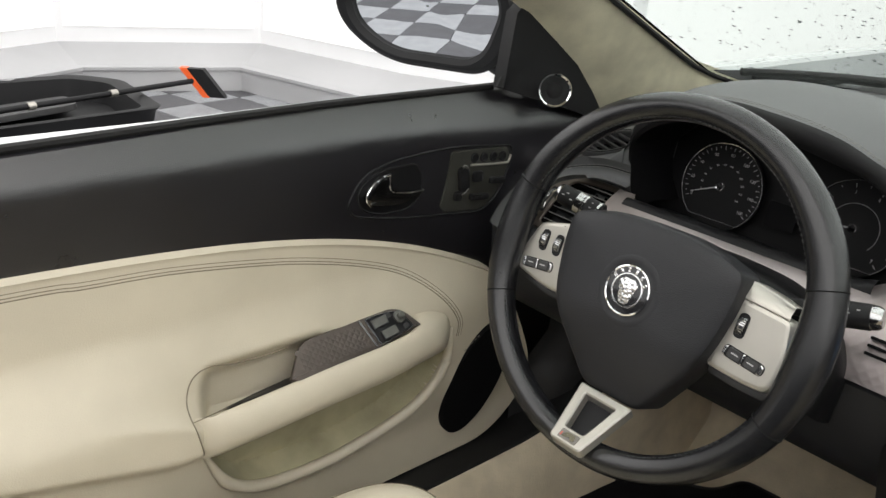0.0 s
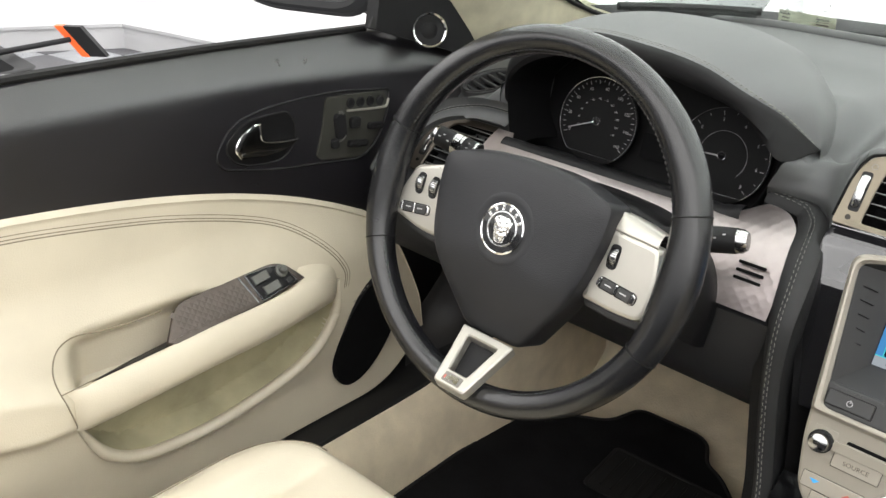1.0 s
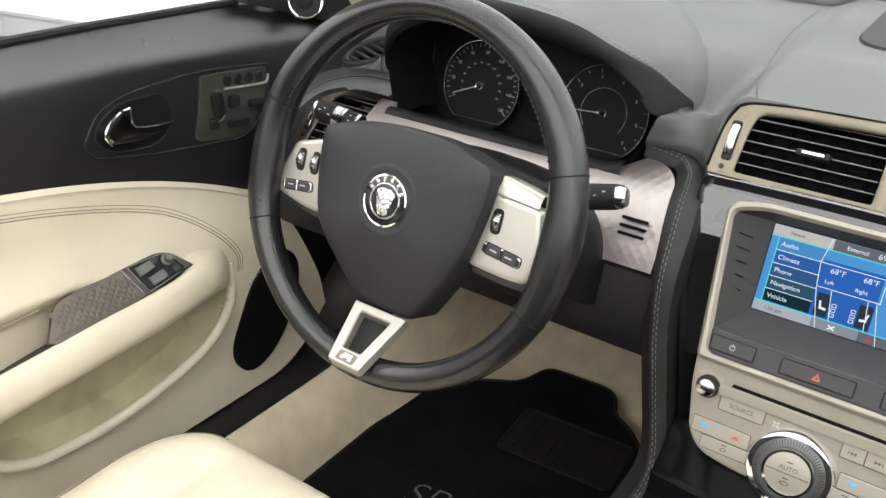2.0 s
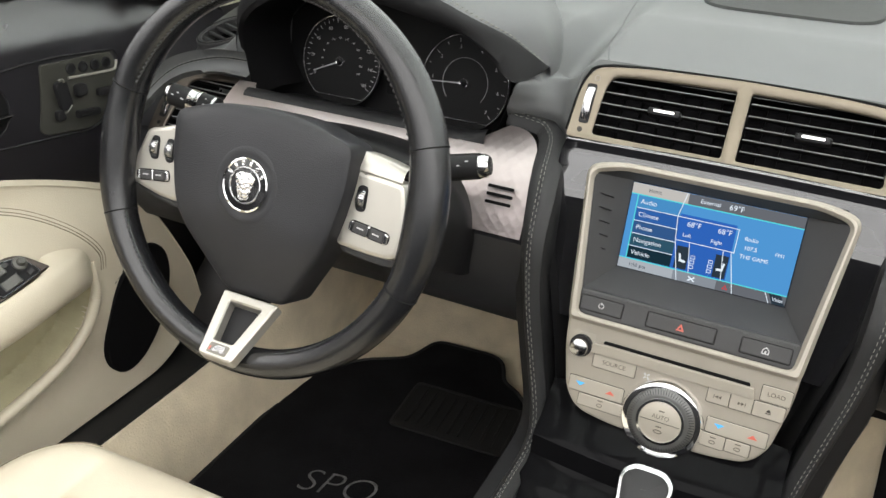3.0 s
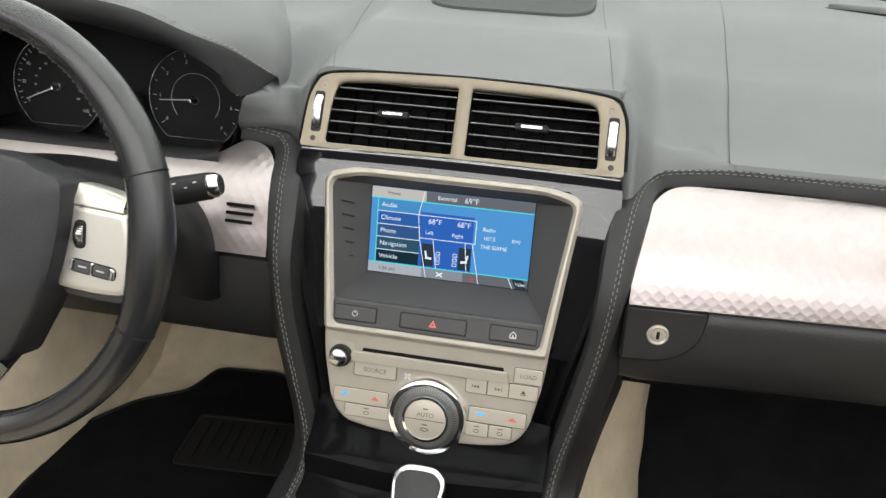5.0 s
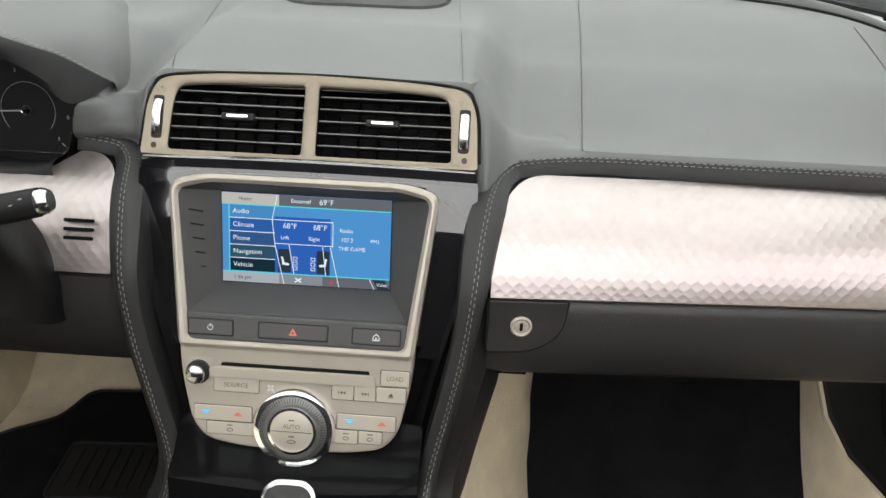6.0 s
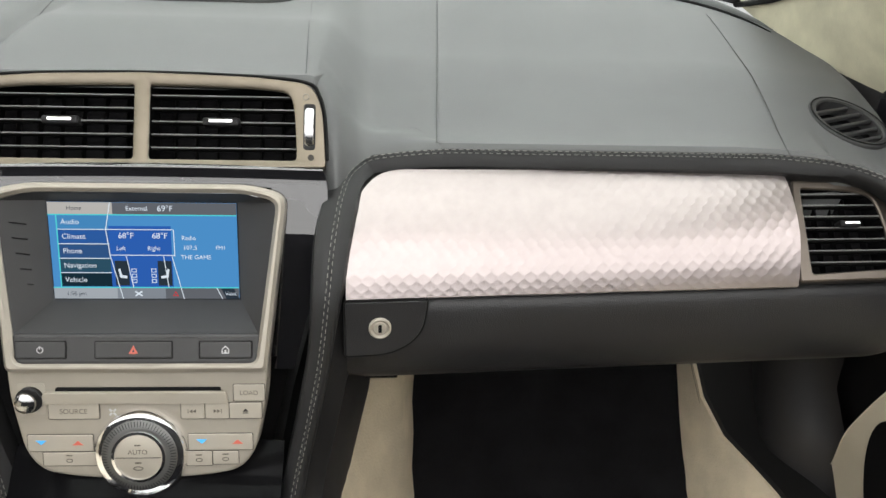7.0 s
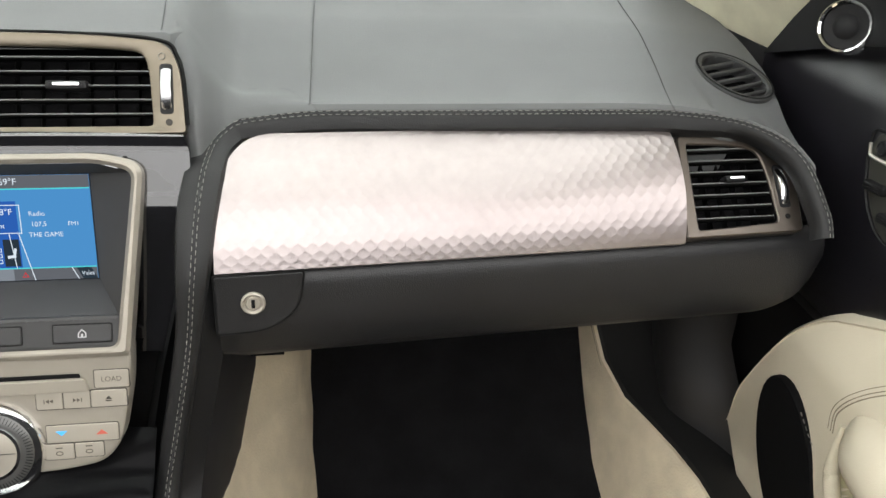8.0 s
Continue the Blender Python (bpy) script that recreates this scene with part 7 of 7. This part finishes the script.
def door_mirror():
    dm = thing("door_mirror", "door mirror with black bezel and silver shell", "door mirror", (-0.95, 0.15, 0.66))
    c = V(-0.985, 0.065, 0.772)
    m = plane(c, (0.937, 0.349, 0), (0, -0.15, 0.99))
    shape = rpoly([(-0.185, -0.030, 0.09), (-0.085, -0.098, 0.10), (0.12, -0.095, 0.05), (0.165, 0.02, 0.07), (0.10, 0.085, 0.06), (-0.15, 0.080, 0.06)], 8)
    glass = rpoly([(-0.150, -0.025, 0.07), (-0.075, -0.077, 0.08), (0.095, -0.074, 0.04), (0.132, 0.020, 0.05), (0.08, 0.066, 0.05), (-0.12, 0.062, 0.05)], 8)
    part("bezel", Geo().ring(shape, glass, m, 0.03, 0.008, 0.004), M_BLACK, dm, "matt black bezel")
    rings = [1.0 - 0.98 * k / 14 for k in range(15)]
    g = Geo().grid([[(x * k, y * k, -0.014 + 0.0022 * (1 - k * k)) for x, y in glass] for k in rings], close_u=True, m=m)
    part("glass", g, M_MIRROR, dm, "slightly domed mirror glass")
    rows = []
    for k, h in ((1.0, -0.02), (1.02, -0.05), (0.95, -0.10), (0.7, -0.14), (0.3, -0.155)):
        rows.append([(x * k, y * k, h) for x, y in shape])
    part("shell", Geo().grid(rows, close_u=True, m=m, cap=True), M_PAINT, dm, "silver painted shell")
    part("arm", Geo().tube([V(-0.78, 0.14, 0.70), V(-0.84, 0.15, 0.69), V(-0.93, 0.16, 0.71)], [0.03, 0.026, 0.026], 14), M_BLACK, dm, "black mirror arm")


# ---- floor, sills, seat ----
def crest_z(sx, y):
    """Height of the carpet's upper edge along the sill."""
    if sx < 0:
        return 0.158 + 0.121 * smooth((y - 0.02) / 0.35)
    return 0.192 + min(0.24, 7.0 * max(0.0, y - 0.19) ** 2)


def cabin_floor():
    fl = thing("cabin_floor", "cream carpeted cabin floor with black sills", "car floor", (0, 0, 0.0), kind="structure")
    g = Geo()
    g.grid([[(-0.70, -1.0, 0.022), (0.70, -1.0, 0.022)], [(-0.70, 0.45, 0.022), (0.70, 0.45, 0.022)]])
    part("carpet", g, M_CARPET, fl)
    for sx in (1, -1):
        rows = []
        for y in [-1.0 + 1.5 * i / 30 for i in range(31)]:
            k = smooth((y - 0.02) / 0.35)
            z = crest_z(sx, y)
            rows.append([(sx * (0.612 - 0.02 * k), y, 0.022), (sx * (0.616 - 0.02 * k), y, 0.032), (sx * (0.632 - 0.03 * k), y, 0.09), (sx * (0.650 - 0.05 * k), y, z - 0.018), (sx * (0.664 - 0.07 * k), y, z), (sx * (0.676 - 0.07 * k), y, z + 0.001)])
        part("side_carpet", Geo().grid(rows), M_CARPET, fl, "cream carpet up to the sill")
        rows = []
        for y in [-1.0 + 1.5 * i / 30 for i in range(31)]:
            k = smooth((y - 0.02) / 0.35)
            z = crest_z(sx, y)
            rows.append([(sx * (0.664 - 0.07 * k), y, z - 0.008), (sx * (0.670 - 0.068 * k), y, z + 0.006), (sx * (0.700 - 0.05 * k), y, z + 0.006), (sx * 0.735, y, z - 0.005), (sx * 0.78, y, z - 0.01), (sx * 0.80, y, -0.10)])
        part("sill", Geo().grid(rows), M_RUBBER, fl, "black rubbed sill")
        # hinge-side wall ahead of the door
        rows = []
        for i in range(17):
            row = []
            for z in [0.66 - 0.04 * j for j in range(15)]:
                y0 = 0.072 + 1.3 * max(0.0, min(0.07, z - 0.235))
                y = y0 + (0.50 - y0) * (i / 16) ** 1.3
                row.append((sx * (0.752 - 0.050 * smooth((y - y0) / 0.10) - 0.030 * smooth((0.60 - z) / 0.5) + 0.012 * smooth((y - y0 - 0.10) / 0.12)), y, z))
            rows.append(row)
        g = Geo().prism([(-0.10, 0.02), (0.40, 0.02), (0.40, 0.60), (-0.10, 0.60)], plane(V(sx * 0.762, 0, 0), (0, 1, 0), (0, 0, 1)), 0.004)
        part("shut_panel", g, M_BLACK, fl, "black rubber-edged door shut")
        part("kick_panel", Geo().grid(rows), M_KICK, fl, "black plastic kick panel")
    # toe boards
    g = Geo().grid([[(-0.70, y, z), (-0.20, y, z)] for y, z in ((0.38, 0.020), (0.44, 0.030), (0.49, 0.065), (0.60, 0.19), (0.66, 0.36), (0.66, 0.62))])
    part("driver_toe_board", g, M_CARPET, fl, "cream carpeted toe board")
    g = Geo().grid([[(0.215, q.y, q.z), (0.70, q.y, q.z)] for q in curve([(0, 0.14, 0.040), (0, 0.18, 0.052), (0, 0.235, 0.085), (0, 0.30, 0.18), (0, 0.345, 0.30), (0, 0.36, 0.62)], 24)])
    part("passenger_toe_board", g, M_MAT, fl, "black carpeted toe board")
    g = Geo().grid([[(-0.80, -1.02, 0.0), (0.80, -1.02, 0.0)], [(-0.80, -1.02, 0.60), (0.80, -1.02, 0.60)]])
    part("rear_bulkhead", g, M_LEATHER, fl)


def floor_mats():
    # driver's mat, cut away round the foot rest and pedals
    mt = thing("floor_mat", "black carpet floor mat with embroidered letters and heel pad", "floor mat", (-0.42, 0.1, 0.03), group="floor mats")
    out = rpoly([(-0.606, -0.60, 0.02), (-0.205, -0.60, 0.02), (-0.200, 0.16, 0.03), (-0.228, 0.285, 0.02), (-0.285, 0.345, 0.02), (-0.318, 0.362, 0.015), (-0.345, 0.425, 0.035), (-0.470, 0.415, 0.02), (-0.490, 0.345, 0.02), (-0.560, 0.300, 0.02), (-0.618, 0.215, 0.03)])
    part("carpet", Geo().prism(out, pose(0, 0, 0.045), 0.012, 0.004), M_MAT, mt)
    part("binding", Geo().tube([V(x, y, 0.043) for x, y in out], 0.004, 6, True), M_RUBBER, mt, "black bound edge")
    hm = pose(-0.345, 0.237, 0.0475, 0, 0, 4)
    part("heel_pad", Geo().prism(rrect(0.185, 0.115, 0.012), hm, 0.004, 0.001), M_RUBBER, mt, "black rubber heel pad")
    part("pad_edge", Geo().ring(rrect(0.187, 0.117, 0.012), rrect(0.177, 0.107, 0.010), hm @ pose(0, 0, 0.0018), 0.003, 0.0006), M_RUBBER, mt)
    for k in range(9):
        part("pad_rib", Geo().box((0.0045, 0.085, 0.003), hm @ pose(-0.07 + 0.0175 * k, 0, 0.0012), 0.001), M_RUBBER, mt)
    writing("embroidery", "SPO", 0.064, pose(-0.431, 0.021, 0.0462, 0, 0, 12.0), material("grey thread", (0.13, 0.13, 0.13), 0.8, mottle=0.5, blotch=0.006), mt, "grey embroidered letters", lean=0.25, thin=0.0012)
    mt = thing("floor_mat", "plain black carpet mat in the passenger footwell", "floor mat", (0.42, 0.1, 0.03), group="floor mats")
    out = rpoly([(0.228, -0.60, 0.02), (0.604, -0.60, 0.02), (0.600, 0.12, 0.03), (0.596, 0.160, 0.02), (0.240, 0.160, 0.02)])
    part("carpet", Geo().prism(out, pose(0, 0, 0.045), 0.012, 0.004), M_MAT, mt)
    part("binding", Geo().tube([V(x, y, 0.043) for x, y in out], 0.004, 6, True), M_RUBBER, mt)


def driver_seat():
    s = thing("car_seat", "cream leather driver's seat cushion with piped bolsters", "car seat", (-0.40, -0.55, 0.03))
    xc = -0.376
    out = rpoly([(-0.604, -0.88, 0.03), (-0.148, -0.88, 0.03), (-0.148, -0.246, 0.12), (-0.376, -0.238, 0.10), (-0.606, -0.246, 0.125)], 16)

    def crown(x, y):
        """Bolsters stand above the middle; the front edge falls away."""
        b = smooth((abs(x - xc) - 0.125) / 0.05)
        return 0.014 * b - 0.012 * math.exp(-((abs(x - xc) - 0.140) / 0.012) ** 2) * smooth((-0.27 - y) / 0.03) - 0.02 * smooth((-0.45 - y) / 0.4)
    rows = []
    for d, z, k in ((0.030, 0.055, 0), (0.016, 0.12, 0), (0.004, 0.20, 0), (0.0, 0.245, 0), (0.001, 0.262, 0), (0.005, 0.278, 0.2), (0.012, 0.288, 0.5), (0.022, 0.294, 0.8), (0.036, 0.298, 1), (0.052, 0.3005, 1)):
        rows.append([(x, y, z + k * crown(x, y)) for x, y in inset(out, d)])
    cx, cy = xc, -0.56
    for k in (0.94, 0.88, 0.8, 0.7, 0.55, 0.35, 0.1):
        rows.append([(cx + (x - cx) * k, cy + (y - cy) * k, 0.3005 + crown(cx + (x - cx) * k, cy + (y - cy) * k)) for x, y, _ in rows[9]])
    part("cushion", Geo().grid(rows, close_u=True, cap=True), M_CREAM, s, angle=60)
    # piping round the outer bolster, with a sewn line inside it
    rim = list(zip(inset(out, 0.0075)[-14:], inset(out, 0.0125)[-14:])) + [((-0.5975, -0.80), (-0.5915, -0.80))]
    part("piping", Geo().tube([V(a[0], a[1], 0.2850 + 0.4 * crown(*a)) for a, b in rim], [0.0026 * min(1.0, 0.1 + i / 4) for i in range(len(rim))], 8), M_CREAM, s, "rounded cream piping")
    part("seam", Geo().tube([V(b[0], b[1], 0.2902 + 0.55 * crown(*b)) for a, b in rim], 0.0007, 6), M_SEAM, s)


# ---- windscreen, pillars, bonnet ----
def screen_point(x, t):
    """On the windscreen: t 0 at the foot, 1 at the header."""
    a = abs(x) / 0.66
    y = glass_foot(x) + 0.02 - (0.95 + 0.05 * (1 - a * a)) * t
    z = 0.692 - 0.004 * a + 0.42 * t + 0.02 * math.sin(math.pi * t) * (1 - min(1, a) ** 4)
    return V(x * (1 - 0.10 * t * t), y, z)


def windscreen():
    ws = thing("windscreen", "tinted windscreen spotted with rain drops", "windscreen", (0, 0.6, 0.66))
    rows = [[screen_point(-0.66 + 1.32 * i / 40, t / 20) for i in range(41)] for t in range(21)]
    back = [[q + V(0, 0.003, 0.004) for q in r] for r in rows]
    g = Geo().grid(rows).grid(back)
    for a, c in ((rows[0], back[0]), (rows[-1], back[-1]), ([r[0] for r in rows], [r[0] for r in back]), ([r[-1] for r in rows], [r[-1] for r in back])):
        g.grid([a, c])
    pane = part("glass", g, M_GLASS, ws)
    pane.visible_shadow = False
    fr = Geo().grid([[screen_point(-0.66 + 1.32 * i / 40, t) + V(0, -0.003, 0.001) for i in range(41)] for t in (0.0, 0.008, 0.016)])
    part("frit_band", fr, M_BLACK, ws, "black band along the foot of the glass")
    drops = Geo()
    rnd = random.Random(4)
    for k in range(1900):
        x, t = rnd.uniform(-0.68, -0.05), rnd.uniform(0.0, 0.75) ** 1.4
        q = screen_point(x, t)
        n = (screen_point(x + 0.01, t) - q).cross(screen_point(x, t + 0.01) - q).normalized()
        if n.y < 0:
            n = -n
        r = rnd.uniform(0.0005, 0.0016) * (0.7 if rnd.random() < 0.6 else 1.2)
        mm = plane(q + V(0, 0.003, 0.004) + n * 0.0004, (1, 0, 0), screen_point(x, t + 0.01) - q)
        drops.turn([(r, 0.0), (r * 0.75, -r * 0.35 if mm.to_3x3().col[2].dot(n) < 0 else r * 0.35), (0.0, -r * 0.5 if mm.to_3x3().col[2].dot(n) < 0 else r * 0.5)], mm @ Matrix.Diagonal((rnd.uniform(1.0, 2.4), 1, 1, 1)), 7)
    tagged(part("rain_drops", drops, material("water drop", (0.10, 0.12, 0.12), 0.05, spec=0.8), ws, "dark rain drops"), kind="stuff")
    st = plane(V(-0.418, 0.628, 0.7115), (1, 0.0, -0.02), (-0.25, -0.3, 1))
    sk = part("sticker", Geo().prism(rrect(0.090, 0.023, 0.002), st, 0.0008), M_PAPER, ws, "faded pale sticker inside the glass")
    for k in range(6):
        part("print_bar", Geo().box((0.020 if k % 2 else 0.013, 0.0026, 0.0003), st @ pose((-0.033, 0.025)[k % 2], 0.006 - 0.006 * (k // 2), 0.0004), 0.0001), M_GREYPRINT, sk)
    wiper = thing("wiper", "black windscreen wiper resting at the foot of the glass", "wiper", (-0.3, 0.68, 0.68))
    part("blade", Geo().tube([screen_point(x, 0.045) + V(0, 0.012, 0.008) for x in (-0.64, -0.60, -0.56, -0.52, -0.48)], 0.006, 8), M_RUBBER, wiper)
    part("arm", Geo().tube([screen_point(x, 0.02) + V(0, 0.03, 0.008) for x in (-0.64, -0.60, -0.55, -0.50)], 0.007, 8), M_BLACK, wiper)
    for sx in (1, -1):
        p = thing("windscreen_pillar", "windscreen pillar trimmed in cream suede", "pillar", (sx * 0.70, 0.3, 0.65), group="windscreen pillars")
        rows = []
        for k in range(25):
            t = k / 24
            q = screen_point(0.66, t)
            k = max(0.0, 1 - t / 0.31)
            inner = screen_point(0.662 - 0.020 * max(0.0, 1 - t / 0.10) ** 2, t) + V(0.004, -0.004, 0.001)
            outer = q + V(0.070, -0.125 - 0.095 * k, -0.008 - 0.040 * k ** 1.5)
            row = [inner + V(0.0, 0.006, 0.006), inner]
            row += [inner.lerp(outer, w) + V(-0.012 * math.sin(math.pi * w), -0.010 * math.sin(math.pi * w), -0.004 * math.sin(math.pi * w)) for w in (0.15, 0.3, 0.5, 0.7, 0.88, 1.0)]
            row += [outer + V(0.012, 0.006, 0.003), outer + V(0.012, 0.05, 0.01), inner + V(0.05, 0.02, 0.015)]
            rows.append([V(sx * a.x, a.y, a.z) for a in row])
        part("trim", Geo().grid(rows), M_SUEDE, p)
        seal = [screen_point(sx * (0.662 - 0.020 * max(0.0, 1 - t / 24 / 0.10) ** 2), t / 24) + V(sx * 0.001, -0.006, 0.0) for t in range(25)]
        part("glass_seal", Geo().tube(seal, 0.004, 6), M_RUBBER, p, "black glass seal")
        outer = [V(sx * (abs(screen_point(0.66, t / 24).x) + 0.070), screen_point(0.66, t / 24).y - 0.03, screen_point(0.66, t / 24).z + 0.006) for t in range(25)]
        part("outer_skin", Geo().tube(outer, 0.022, 10), M_PAINT, p, "silver painted outer skin")
    h = [screen_point(-0.66 + 1.32 * i / 30, 1.0) for i in range(31)]
    hd = thing("windscreen_header", "cream trimmed bar across the top of the windscreen", "windscreen frame", (0, 0.1, 1.1))
    part("bar", Geo().tube(h, 0.025, 12), M_SUEDE, hd)
    # bonnet ahead of the glass
    rows = []
    for i in range(41):
        x = -0.82 + 1.64 * i / 40
        a = abs(x) / 0.82
        rows.append([(x, glass_foot(min(0.72, abs(x))) + 0.05 + 1.15 * t, 0.656 + 0.004 * math.sin(math.pi * min(1, t * 1.1)) - 0.022 * a ** 4 - 0.13 * t * t - 0.02 * (t == 0)) for t in [j / 16 for j in range(17)]])
    cowl = Geo().grid([[(-0.70 + 1.4 * i / 40, glass_foot(-0.70 + 1.4 * i / 40) + dy, z) for i in range(41)] for dy, z in ((0.024, 0.690), (0.035, 0.699), (0.070, 0.711), (0.085, 0.709))])
    bn = thing("bonnet", "silver painted car bonnet ahead of the windscreen", "bonnet", (0, 1.2, 0.6))
    part("skin", Geo().grid(rows), M_PAINT, bn)
    part("cowl", cowl, M_BLACK, bn, "wet black cowl strip")
    # outer body below the belt
    for sx in (1, -1):
        bd = thing("body_side", "silver painted body side below the window line", "car body", (sx * 0.85, 0, 0.0), group="body sides")
        rows = []
        for i in range(31):
            y = -1.0 + 2.6 * i / 30
            dz = -0.012 * smooth((-0.2 - y) / 0.6) if y < 0.10 else -0.010
            rows.append([(sx * 0.770, y, 0.690 + dz), (sx * 0.773, y, 0.6985 + dz), (sx * 0.778, y, 0.6995 + dz), (sx * 0.792, y, 0.6965 + dz), (sx * 0.81, y, 0.688), (sx * 0.88, y, 0.55), (sx * 0.90, y, 0.35), (sx * 0.88, y, 0.10), (sx * 0.84, y, -0.10)])
        part("skin", Geo().grid(rows), M_PAINT, bd)


booth()
bin_and_brush()
dash_ob = dashboard()
passenger_fascia(dash_ob)
end_vent(1, "passenger side dash air vent, bronze frame, dark slats")
end_vent(-1, "driver side dash air vent behind the indicator stalk")
glovebox()
console_side(1)
console_side(-1)
centre_vents()
gloss_panel()
screen_unit()
control_panel()
lower_console()
steering_wheel()
instrument_cluster()
driver_fascia()
door(-1, "door_1")
door(1, "door_2")
door_mirror()
cabin_floor()
floor_mats()
driver_seat()
windscreen()
tiles()
